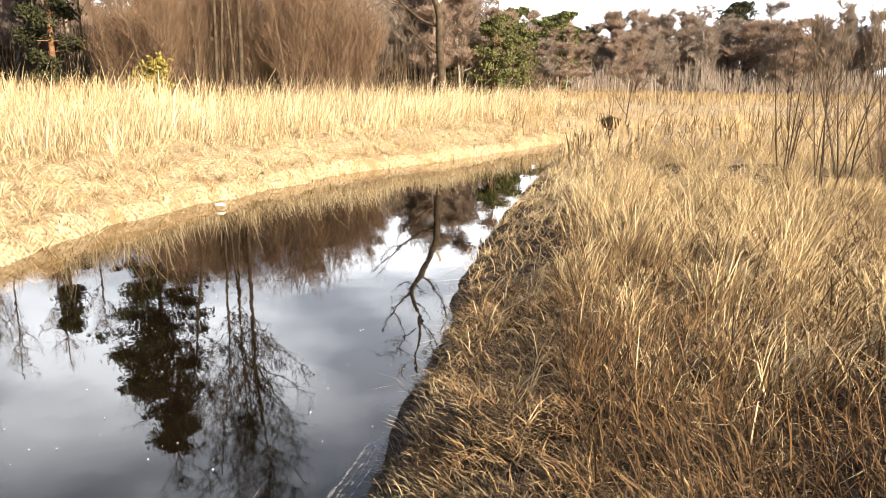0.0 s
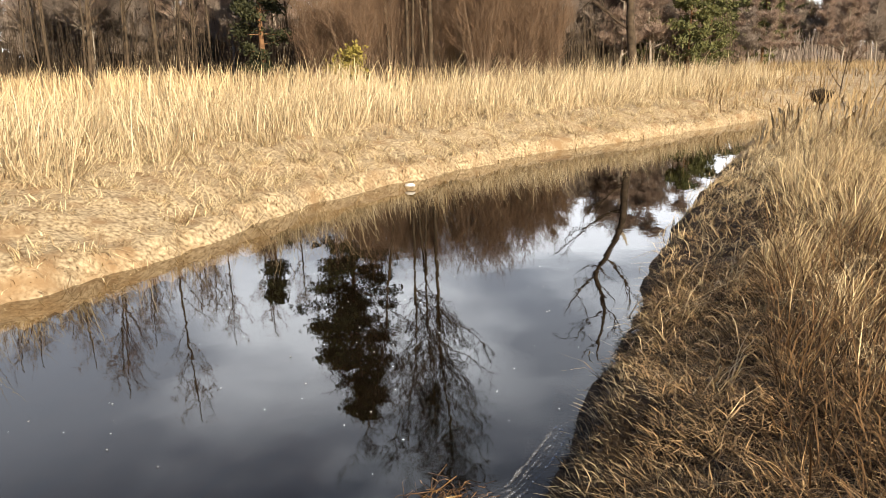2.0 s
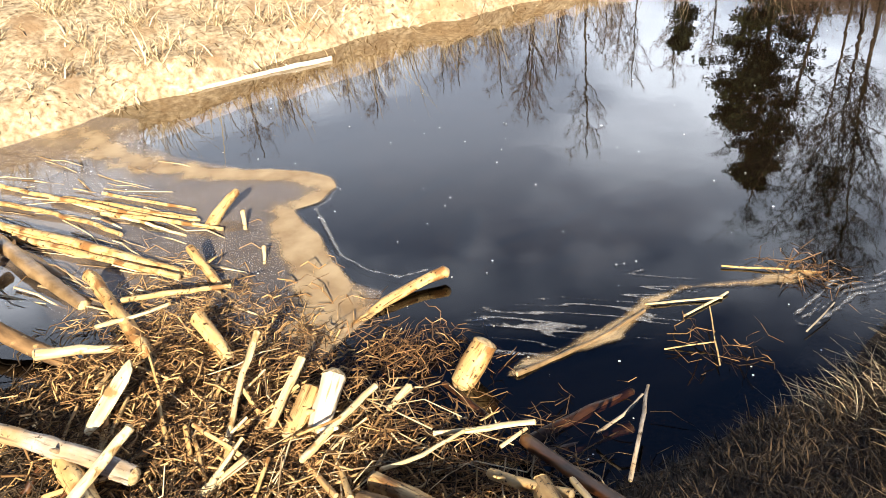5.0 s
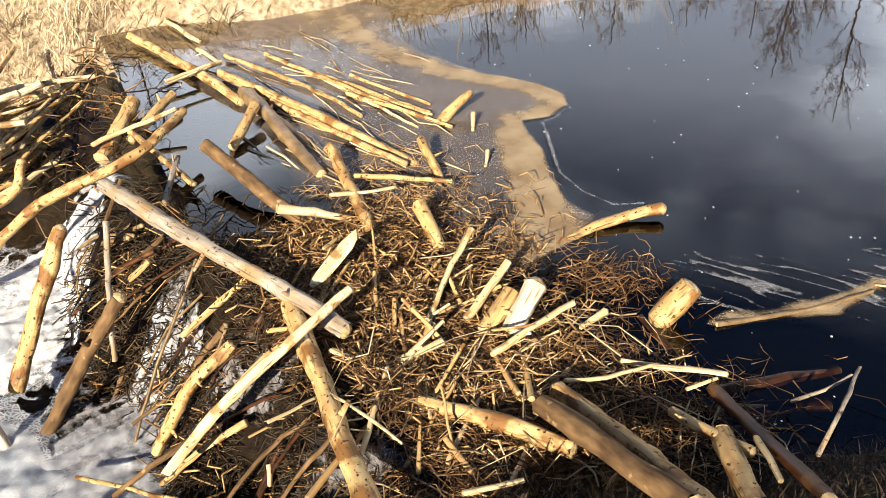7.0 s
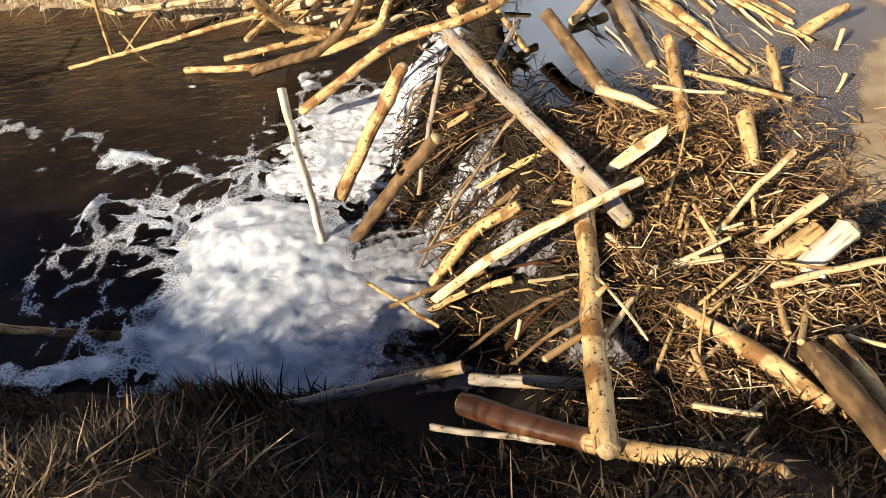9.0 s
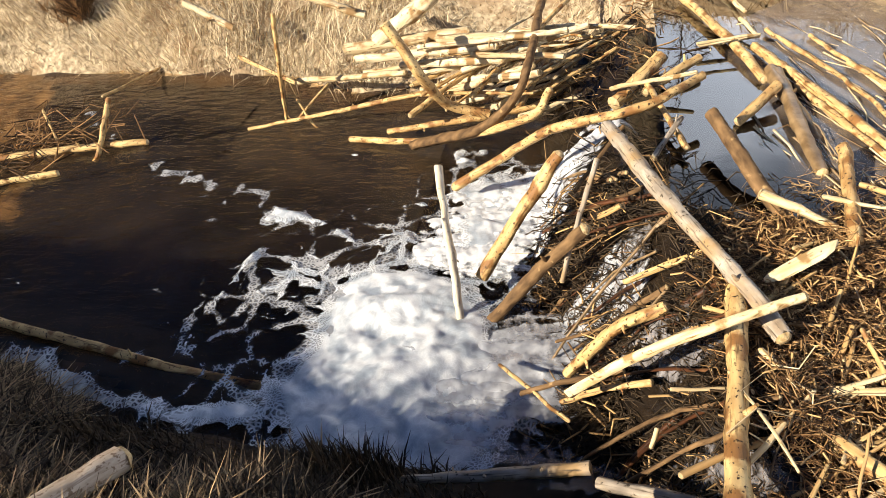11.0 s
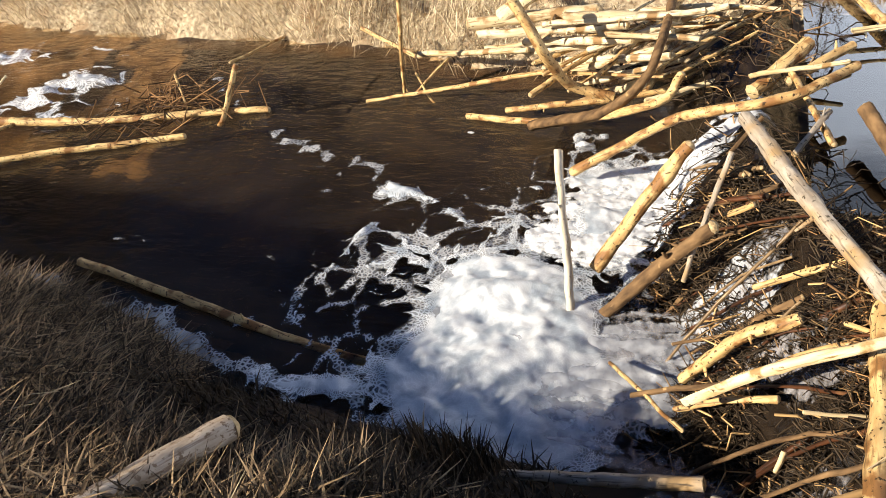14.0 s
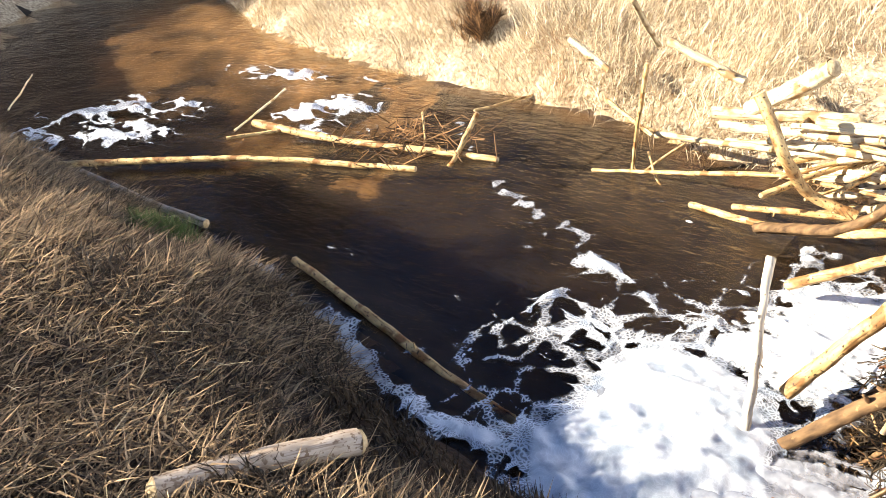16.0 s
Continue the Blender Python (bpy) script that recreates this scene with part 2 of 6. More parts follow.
EARTH = material("earth", (0.010, 0.006, 0.004), (0.065, 0.038, 0.02), 0.95, 40, 8, 1.0, big=(0.075, 0.046, 0.023), big_scale=3, big_range=(0.5, 0.7))
# Wet mud, its colour lowered further to hold the dam face's shade.
MUD = material("wet mud darkened as shade", (0.005, 0.0035, 0.0025), (0.024, 0.016, 0.010), 0.22, 14, 8, 1.0, spec=0.6)
PEEL = material("peeled wood", (0.32, 0.155, 0.045), (0.90, 0.66, 0.30), 0.6, 22, 8, 1.0, rand=0.25, spots=(0.05, 0.026, 0.010), spot_scale=60, spot_at=0.60, big=(0.27, 0.13, 0.042), big_scale=9, big_range=(0.51, 0.62), cracks=(0.15, 0.08, 0.028), stretch=(0.35, 1, 1))
PALE = material("pale stripped wood", (0.54, 0.36, 0.15), (0.93, 0.80, 0.51), 0.55, 30, 7, 0.7, rand=0.2, spots=(0.12, 0.07, 0.03), spot_scale=45, spot_at=0.66, big=(0.38, 0.23, 0.09), big_scale=12, big_range=(0.58, 0.66), cracks=(0.26, 0.16, 0.06), stretch=(0.2, 1, 1))
WHITE = material("white debarked wood", (0.56, 0.46, 0.31), (0.86, 0.79, 0.64), 0.55, 26, 6, 0.4, spots=(0.28, 0.19, 0.10), spot_scale=40, spot_at=0.66, cracks=(0.36, 0.26, 0.15), stretch=(0.2, 1, 1))
BLEACH = material("sun-bleached wood", (0.42, 0.29, 0.13), (0.84, 0.73, 0.50), 0.7, 26, 7, 0.7, rand=0.4, spots=(0.12, 0.07, 0.03), spot_scale=40, spot_at=0.64, big=(0.30, 0.18, 0.075), big_scale=8, big_range=(0.54, 0.64), cracks=(0.20, 0.12, 0.05), stretch=(0.2, 1, 1))
GREY = material("grey weathered wood", (0.22, 0.18, 0.14), (0.56, 0.48, 0.38), 0.75, 30, 7, 0.8, spots=(0.06, 0.045, 0.03), spot_scale=50, spot_at=0.62, big=(0.38, 0.25, 0.12), big_scale=6, cracks=(0.10, 0.075, 0.05), stretch=(0.3, 1, 1))
BARK = material("brown bark", (0.055, 0.03, 0.014), (0.26, 0.155, 0.07), 0.85, 26, 7, 0.9, spots=(0.42, 0.27, 0.12), spot_scale=18, spot_at=0.66, stretch=(0.35, 1, 1))
WET = material("wet brown wood", (0.13, 0.08, 0.035), (0.34, 0.23, 0.12), 0.35, 16, 5, 0.4, spec=0.5)
RED = material("wet reddish wood", (0.014, 0.006, 0.003), (0.12, 0.042, 0.014), 0.45, 16, 6, 0.7, big=(0.16, 0.075, 0.03), big_scale=8, big_range=(0.56, 0.66), spec=0.4, stretch=(0.2, 1, 1))
FLAKE = material("flaking bark", (0.42, 0.31, 0.21), (0.68, 0.56, 0.43), 0.8, 34, 8, 1.0, spots=(0.26, 0.175, 0.11), spot_scale=60, spot_at=0.56, cracks=(0.26, 0.17, 0.11), stretch=(0.3, 1, 1))
CUT = material("gnawed wood", (0.40, 0.27, 0.12), (0.66, 0.50, 0.28), 0.7, 60, 4, 0.9)
TWIG = material("brown plant debris", (0.014, 0.006, 0.003), (0.56, 0.31, 0.125), 0.75, 6, 3, 0.0, island=0.85, bias=2.0)
STRAWMAT = material("matted straw", (0.16, 0.105, 0.055), (0.66, 0.54, 0.36), 0.9, 22, 8, 1.0, big=(0.30, 0.20, 0.11), big_scale=2.6, big_range=(0.5, 0.68))
BED = material("creek bed silt", (0.010, 0.007, 0.005), (0.03, 0.021, 0.013), 0.9, 6, 6, 0.5)
SILT = material("brown shallow silt", (0.06, 0.036, 0.016), (0.24, 0.15, 0.07), 0.9, 9, 6, 0.6, big=(0.05, 0.032, 0.016), big_scale=1.4)
STALK = material("orange brown stalks", (0.12, 0.055, 0.018), (0.74, 0.48, 0.21), 0.7, 6, 3, 0.0, island=0.85)
STRAW = material("dry straw grass", (0.15, 0.078, 0.03), (0.92, 0.74, 0.45), 0.65, 0.6, 3, 0.0, island=0.8, spec=0.25)
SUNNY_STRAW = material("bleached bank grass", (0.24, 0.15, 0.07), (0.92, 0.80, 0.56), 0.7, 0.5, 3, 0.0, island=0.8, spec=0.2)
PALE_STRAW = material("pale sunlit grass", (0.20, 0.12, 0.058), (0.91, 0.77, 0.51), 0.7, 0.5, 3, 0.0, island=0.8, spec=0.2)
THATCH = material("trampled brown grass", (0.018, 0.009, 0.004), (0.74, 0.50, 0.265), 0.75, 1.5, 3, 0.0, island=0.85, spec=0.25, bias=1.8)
# Rotten black grass; its darkness also stands for shade on bank and dam.
SHADED_ROTTEN = material("wet black and shaded grass", (0.008, 0.006, 0.004), (0.10, 0.066, 0.035), 0.7, 3, 3, 0.0, island=0.7)
DEADSTALK = material("dark dead stalks", (0.015, 0.008, 0.004), (0.22, 0.125, 0.055), 0.75, 3, 3, 0.0, island=0.75)
GREEN = material("fresh green grass", (0.05, 0.085, 0.02), (0.16, 0.19, 0.05), 0.7, 4, 3, 0.0, island=0.7)
FIELD = material("meadow grass", (0.24, 0.165, 0.085), (0.50, 0.38, 0.22), 0.8, 0.15, 3, 0.0, island=0.55, spec=0.15)
NEEDLE = material("dark pine needles", (0.014, 0.018, 0.009), (0.07, 0.072, 0.03), 0.7, 1.2, 3, 0.0, island=0.7)
NEEDLE_LIGHT = material("light green pine needles", (0.05, 0.06, 0.022), (0.19, 0.19, 0.07), 0.7, 1.2, 3, 0.0, island=0.7)
BUSH_NEEDLE = material("yellow green needles", (0.14, 0.12, 0.025), (0.36, 0.29, 0.07), 0.7, 2, 3, 0.0, island=0.7)
TRUNK = material("grey brown bark", (0.035, 0.025, 0.017), (0.13, 0.095, 0.064), 0.9, 5, 6, 0.6)
DARK_BARK = material("dark alder bark", (0.012, 0.009, 0.006), (0.055, 0.04, 0.028), 0.9, 5, 6, 0.6)
PINE_BARK = material("orange pine bark", (0.12, 0.06, 0.03), (0.30, 0.17, 0.09), 0.9, 6, 6, 0.6)
BIRCH_BARK = material("pale birch bark", (0.22, 0.185, 0.15), (0.44, 0.39, 0.33), 0.8, 2.5, 6, 0.3, spots=(0.06, 0.05, 0.04), spot_scale=3.5, spot_at=0.6)
# Distance haze is mixed into these two twig colours, paler and greyer.
HAZE_SPRAY = material("far twigs paled as haze", (0.185, 0.152, 0.132), (0.37, 0.302, 0.256), 0.9, 0.3, 3, 0.0, island=0.5, rand=0.4)
HAZE_ROSE = material("reddish far twigs paled as haze", (0.19, 0.137, 0.11), (0.38, 0.28, 0.225), 0.9, 0.3, 3, 0.0, island=0.5, rand=0.4)
SPRAY = material("fine bare twigs", (0.13, 0.092, 0.066), (0.32, 0.23, 0.165), 0.9, 0.3, 3, 0.0, island=0.6, rand=0.3)
ROSE_SPRAY = material("reddish bare twigs", (0.12, 0.075, 0.05), (0.30, 0.20, 0.13), 0.9, 0.3, 3, 0.0, island=0.6)
STONE = material("white litter", (0.70, 0.68, 0.62), (0.86, 0.85, 0.80), 0.6, 14, 4, 0.4)
POOL = water_material("still dark water", 2.6, 0.045, (0.05, 0.038, 0.027), 1.55, stretch=(1.6, 1.0, 1))
STREAM = water_material("rippling brown water", 9.0, 0.75, (0.44, 0.33, 0.21), 1.28, stretch=(1.7, 0.8, 1))
NET = net_material("foam net", (0.28, 0.29, 0.32), (0.66, 0.67, 0.69), 4.0, 44, 0.70, 0.32, 0.14)
FROTH = net_material("thick white froth", (0.42, 0.47, 0.53), (0.80, 0.82, 0.84), 6.5, 60, 0.97, 0.60, 0.3, relief=0.4)
RIFFLE = net_material("riffle white water", (0.55, 0.57, 0.60), (0.90, 0.91, 0.93), 4.5, 30, 0.9, 0.6, 0.35, (1.0, 0.45, 1))
VEIL = foam_material("thin sheet of sliding water", (0.42, 0.43, 0.47), (0.74, 0.76, 0.80), 1.8, 0.62, 60, 0.3, (10, 12, 12), grain=0.9)
FALL = foam_material("falling water", (0.52, 0.53, 0.55), (0.94, 0.95, 0.96), 1.6, 0.94, 60, 0.3, (9, 12, 12), grain=1.2)
TRICKLE = foam_material("thin trickling water", (0.14, 0.128, 0.13), (0.55, 0.525, 0.54), 1.6, 0.30, 60, 0.4, (14, 22, 14), grain=2.0)
THREAD = foam_material("foam thread", (0.50, 0.50, 0.50), (0.74, 0.74, 0.74), 30, 0.30, 90, 0.6, grain=0.8)
SCUM = foam_material("tan scum", (0.38, 0.25, 0.12), (0.66, 0.50, 0.29), 6, 0.62, 150, 0.25, relief=0.1, grain=0.6)
FILM = foam_material("grey surface film", (0.30, 0.245, 0.21), (0.46, 0.38, 0.32), 4, 0.36, 100, 0.2, relief=0.0, grain=0.4)


# ---------------------------------------------------------------- mesh helpers
def fast_mesh(name, verts, faces, mat, smooth=False):
    """Mesh from arrays; faces is a list of (n, k) index arrays."""
    verts = np.asarray(verts, np.float32)
    me = bpy.data.meshes.new(name)
    me.vertices.add(len(verts))
    me.vertices.foreach_set("co", verts.ravel())
    total = sum(f.size for f in faces)
    count = sum(len(f) for f in faces)
    me.loops.add(total)
    me.loops.foreach_set("vertex_index", np.concatenate([np.asarray(f, np.int32).ravel() for f in faces]))
    me.polygons.add(count)
    sizes = np.concatenate([np.full(len(f), f.shape[1], np.int32) for f in faces])
    me.polygons.foreach_set("loop_start", np.concatenate([[0], np.cumsum(sizes)[:-1]]).astype(np.int32))
    if smooth:
        me.polygons.foreach_set("use_smooth", np.ones(count, bool))
    me.materials.append(mat)
    me.update(calc_edges=True)
    me.validate()
    return me


def part(name, me, parent, label=""):
    ob = new(name, me)
    ob.parent = parent
    return tagged(ob, label)


def tube_arrays(pts, radii, sides=8, wobble=0.0, rng=None, profile=0.0):
    pts = np.asarray(pts, float)
    n = len(pts)
    radii = np.broadcast_to(np.asarray(radii, float), (n,))
    tang = np.gradient(pts, axis=0)
    tang /= np.linalg.norm(tang, axis=1)[:, None] + 1e-9
    ref = np.array([0, 0, 1.0]) if abs(tang[0, 2]) < 0.9 else np.array([1.0, 0, 0])
    a = np.cross(tang, ref)
    a /= np.linalg.norm(a, axis=1)[:, None] + 1e-9
    b = np.cross(tang, a)
    th = np.arange(sides) * 2 * math.pi / sides
    ring = a[:, None] * np.cos(th)[None, :, None] + b[:, None] * np.sin(th)[None, :, None]
    rr = radii[:, None] * np.ones((1, sides))
    if wobble:
        rr = rr * (1 + wobble * rng.standard_normal((n, sides)))
    if profile:
        face = np.cumsum(rng.standard_normal((n, sides)), 0) * 0.25 + rng.standard_normal((1, sides))
        rr = rr * (1 + profile * np.clip(face, -2, 2))
    v = pts[:, None] + ring * rr[..., None]
    i = np.arange(n - 1)[:, None] * sides
    j = np.arange(sides)[None]
    k = (j + 1) % sides
    quads = np.stack([i + j, i + k, i + sides + k, i + sides + j], -1).reshape(-1, 4)
    return v.reshape(-1, 3), quads


def segments_mesh(name, p0, p1, r0, r1, mat, sides=4):
    """Many straight tapered twigs in one mesh."""
    p0, p1 = np.asarray(p0, float), np.asarray(p1, float)
    d = p1 - p0
    d /= np.linalg.norm(d, axis=1)[:, None] + 1e-9
    ref = np.where(np.abs(d[:, 2:3]) < 0.9, np.array([[0, 0, 1.0]]), np.array([[1.0, 0, 0]]))
    a = np.cross(d, ref)
    a /= np.linalg.norm(a, axis=1)[:, None] + 1e-9
    b = np.cross(d, a)
    th = np.arange(sides) * 2 * math.pi / sides
    ring = a[:, None] * np.cos(th)[None, :, None] + b[:, None] * np.sin(th)[None, :, None]
    r0 = np.broadcast_to(np.asarray(r0, float), (len(p0),))
    r1 = np.broadcast_to(np.asarray(r1, float), (len(p0),))
    v = np.concatenate([p0[:, None] + ring * r0[:, None, None], p1[:, None] + ring * r1[:, None, None]], 1)
    base = np.arange(len(p0))[:, None] * 2 * sides
    j = np.arange(sides)[None]
    k = (j + 1) % sides
    q = np.stack([base + j, base + k, base + sides + k, base + sides + j], -1).reshape(-1, 4)
    return fast_mesh(name, v.reshape(-1, 3), [q], mat)


def blades_mesh(name, root, length, width, lean, droop, mat, rng):
    """Grass: one bent, tapering blade for each root. lean: horizontal tip offset (x, y) per unit of length."""
    n = len(root)
    ang = rng.uniform(0, math.pi, n)
    side = np.stack([np.cos(ang), np.sin(ang), np.zeros(n)], 1) * (width / 2)[:, None]
    lv = np.concatenate([lean, np.zeros((n, 1))], 1)
    up = np.sqrt(np.clip(1 - (lean ** 2).sum(1), 0.01, 1))
    mid = root + (lv * 0.42 + np.array([0, 0, 1.0]) * (up * 0.58)[:, None]) * length[:, None]
    tip = root + (lv + np.array([0, 0, 1.0]) * (up - droop)[:, None]) * length[:, None]
    v = np.stack([root - side, root + side, mid + side * 0.8, mid - side * 0.8, tip + side * 0.12, tip - side * 0.12], 1).reshape(-1, 3)
    b = np.arange(n)[:, None] * 6
    q = np.concatenate([b + np.array([[0, 1, 2, 3]]), b + np.array([[3, 2, 4, 5]])])
    return fast_mesh(name, v, [q], mat)


def smooth_line(pts, step=0.06):
    """Catmull-Rom line through the points."""
    p = np.asarray(pts, float)
    if len(p) == 2:
        n = max(3, int(np.linalg.norm(p[1] - p[0]) / step))
        return p[0] + (p[1] - p[0]) * np.linspace(0, 1, n)[:, None]
    q = np.vstack([2 * p[0] - p[1], p, 2 * p[-1] - p[-2]])
    out = []
    for i in range(len(p) - 1):
        a, b, c, d = q[i:i + 4]
        n = max(2, int(np.linalg.norm(c - b) / step))
        t = np.linspace(0, 1, n, endpoint=False)[:, None]
        out.append(0.5 * (2 * b + (c - a) * t + (2 * a - 5 * b + 4 * c - d) * t ** 2 + (3 * b - a - 3 * c + d) * t ** 3))
    return np.vstack(out + [p[-1:]])


# ---------------------------------------------------------------- plan of the creek
RIGHT_UP = [(-1.0, 0.75), (-0.75, 1.4), (-0.50, 2.04), (-0.36, 2.7), (-0.28, 3.5), (-0.15, 4.5), (0.04, 5.5), (0.10, 6.2), (0.29, 7.56), (0.56, 9.3), (1.31, 12.6), (2.0, 15.6), (2.60, 18.1),
            (3.60, 22.6), (4.6, 25.4), (6.2, 27.5), (10, 29.2), (16, 30), (60, 31)]
LEFT_UP = [(60, 33.4), (16, 32.4), (10, 31.6), (7.4, 30.4), (5.5, 28.2), (3.97, 24.8), (1.85, 21.3), (0.15, 18.4), (-1.85, 15.8), (-3.3, 12.4), (-3.75, 11.2), (-4.35, 9.6),
           (-4.42, 8.2), (-4.55, 6.8), (-4.8, 5.7), (-5.2, 4.7), (-5.36, 3.8), (-5.36, 2.9), (-5.40, 2.2), (-5.55, 1.4), (-5.80, 0.5)]
NEAR_LOW = [(-1.35, -0.30), (-1.72, -0.65), (-1.84, -1.10), (-1.75, -1.60), (-1.85, -2.20), (-2.15, -3.10), (-2.30, -4.2), (-2.42, -6.0), (-2.52, -7.4), (-2.6, -8.7), (-3.2, -11), (-5, -15), (-9, -18.5), (-18, -22), (-40, -26)]
FAR_LOW = [(-42, -22), (-19, -18), (-12, -15.8), (-8.4, -12.9), (-6.95, -10.0), (-6.35, -7.8), (-6.1, -6.4), (-6.02, -4.7), (-5.95, -3.9), (-5.82, -3.0), (-5.45, -2.2), (-5.35, -1.4), (-5.6, -0.6)]
UPPER = np.array(RIGHT_UP + LEFT_UP + [(-5.6, 0.28), (-4.4, 0.16), (-3.6, 0.18), (-3.0, 0.30), (-2.6, 0.55)])
LOWER = np.array(NEAR_LOW + FAR_LOW)
OUTLINE = np.array(LEFT_UP[::-1][::-1] + FAR_LOW[::-1] + NEAR_LOW[::-1] + RIGHT_UP)   # the whole channel
RB = np.array(NEAR_LOW[::-1] + RIGHT_UP)
LB = np.array(LEFT_UP + FAR_LOW[::-1])


def line_distance(x, y, line):
    best = np.full(x.shape, 1e9)
    for (ax, ay), (bx, by) in zip(line[:-1], line[1:]):
        dx, dy = bx - ax, by - ay
        t = np.clip(((x - ax) * dx + (y - ay) * dy) / (dx * dx + dy * dy), 0, 1)
        best = np.minimum(best, np.hypot(x - ax - t * dx, y - ay - t * dy))
    return best


def inside(x, y, poly):
    res = np.zeros(x.shape, bool)
    for (ax, ay), (bx, by) in zip(poly, np.roll(poly, -1, 0)):
        if ay == by:
            continue
        res ^= ((ay > y) != (by > y)) & (x < (bx - ax) * (y - ay) / (by - ay) + ax)
    return res


def value_noise(x, y, scale, seed):
    """Smooth noise between -1 and 1 on arrays."""
    r = np.random.default_rng(seed).uniform(-1, 1, (64, 64))
    u, v = x * scale + 500, y * scale + 500
    i, j = np.floor(u).astype(int), np.floor(v).astype(int)
    fu, fv = u - i, v - j
    fu, fv = fu * fu * (3 - 2 * fu), fv * fv * (3 - 2 * fv)
    g = lambda a, b: r[a % 64, b % 64]
    return (g(i, j) * (1 - fu) + g(i + 1, j) * fu) * (1 - fv) + (g(i, j + 1) * (1 - fu) + g(i + 1, j + 1) * fu) * fv


def step01(v):
    v = np.clip(v, 0, 1)
    return v * v * (3 - 2 * v)


CREST = np.array([(-6.2, 0.05), (-5.4, -0.02), (-4.4, -0.10), (-3.6, -0.05), (-2.9, 0.12), (-2.45, 0.24), (-1.85, 0.30), (-1.3, 0.45), (-0.6, 0.6)])


def crest_y(x):
    return np.interp(x, CREST[:, 0], CREST[:, 1])


def ground_z(x, y):
    """Height of the ground: banks over the two water levels, bed below them."""
    dr, dl = line_distance(x, y, RB), line_distance(x, y, LB)
    wet = inside(x, y, OUTLINE)
    upper = step01((y + 0.9) / 1.6)
    level = LOW * (1 - upper)
    right = dr < dl
    d = np.where(wet, -np.minimum(dr, dl), np.where(right, dr, dl))
    d = d + 0.05 * value_noise(x, y, 1.7, 14) + 0.04 * value_noise(x, y, 4.1, 15)
    d = d + np.where(right, 0.0, 0.10 * value_noise(x, y, 1.3, 16) + 0.05 * value_noise(x, y, 3.3, 18))
    n1 = value_noise(x, y, 0.9, 3) * 0.05 + value_noise(x, y, 2.7, 5) * 0.025 + value_noise(x, y, 5.5, 6) * 0.028
    z_right_up = 0.12 * step01(d / 0.25) + 0.28 * step01(d / 1.3) + 0.12 * step01((d - 1) / 3)
    z_right_low = 0.12 * step01(d / 0.25) + 0.62 * step01(d / 1.1) + 0.30 * step01((d - 0.7) / 1.5)
    z_left_up = 0.19 * step01(d / 0.16) + 0.34 * step01(d / 1.6) + 0.42 * step01((d - 1.0) / 4)
    z_left_low = 0.12 * step01(d / 0.28) + 0.45 * step01(d / 1.2) + 0.65 * step01((d - 0.8) / 3.5)
    zr = level + z_right_low * (1 - upper) + z_right_up * upper
    zl = level + z_left_low * (1 - upper) + z_left_up * upper
    far = step01((np.hypot(x, y) - 20) / 60)
    bank = np.where(right, zr, zl) * (1 - far) + 0.62 * far
    bank = bank + 0.4 * np.clip(d, 0, 0.08) + n1 * step01(d / 0.3) + value_noise(x, y, 0.06, 8) * 0.25 * far
    bed = level + 0.4 * np.maximum(d, -0.12) - 0.58 * step01((-d - 0.05) / 1.0)
    return np.where(d < 0, bed, bank)


def axis(breaks):
    out = []
    for a, b, s in breaks:
        out.append(np.arange(a, b, s))
    return np.concatenate(out + [[breaks[-1][1]]])


gx = axis([(-900, -200, 100), (-200, -60, 14), (-60, -20, 2), (-20, -9, 0.4), (-9, 3.5, 0.085), (3.5, 12, 0.35), (12, 40, 2), (40, 200, 16), (200, 900, 100)])
gy = axis([(-900, -200, 100), (-200, -50, 15), (-50, -14, 1.0), (-14, -8, 0.2), (-8, 13, 0.085), (13, 34, 0.13), (34, 60, 1.5), (60, 200, 10), (200, 1500, 100)])
GX, GY = np.meshgrid(gx, gy)
GZ = ground_z(GX, GY)
nx, ny = len(gx), len(gy)
ii = (np.arange(ny - 1)[:, None] * nx + np.arange(nx - 1)[None]).reshape(-1)
ground = new("ground", fast_mesh("ground", np.stack([GX, GY, GZ], -1).reshape(-1, 3), [np.stack([ii, ii + 1, ii + nx + 1, ii + nx], 1)], EARTH, True))
for mat in (STRAWMAT, BED, SILT):
    ground.data.materials.append(mat)
fx, fy = ((GX[:-1, :-1] + GX[1:, 1:]) / 2).ravel(), ((GY[:-1, :-1] + GY[1:, 1:]) / 2).ravel()
fl, fr, fw = line_distance(fx, fy, LB), line_distance(fx, fy, RB), inside(fx, fy, OUTLINE)
ragged = 0.09 + 0.09 * value_noise(fx, fy, 1.9, 12)
kind_of = np.where(fl < fr, 1, 0)
kind_of = np.where(np.hypot(fx, fy) > 14, 1, kind_of)
fz = GZ[:-1, :-1].ravel()
kind_of = np.where((fx > -2.2) & (fx < -0.6) & (fy > -0.9) & (fy < 0.9) & (fz < 0.15), 2, kind_of)
kind_of = np.where(fw & (fy < 0) & (fl < fr), 0, kind_of)
kind_of = np.where(fw & (np.minimum(fl, fr) > np.where((fl < fr) & (fy > 0), 0.55 + 0.15 * value_noise(fx, fy, 1.1, 26), 0.2)), 2, kind_of)
kind_of = np.where(fw & (fy < -5.6 + 1.2 * value_noise(fx, fy, 1.3, 17) + 0.8 * value_noise(fx, fy, 4.0, 18)) & (fl < 2.2 + 1.0 * value_noise(fx, fy, 2.1, 19)), 3, kind_of)
ground.data.polygons.foreach_set("material_index", kind_of.astype(np.int32))
tagged(ground, "brown earth banks and meadow with a creek channel", "ground", kind="structure")


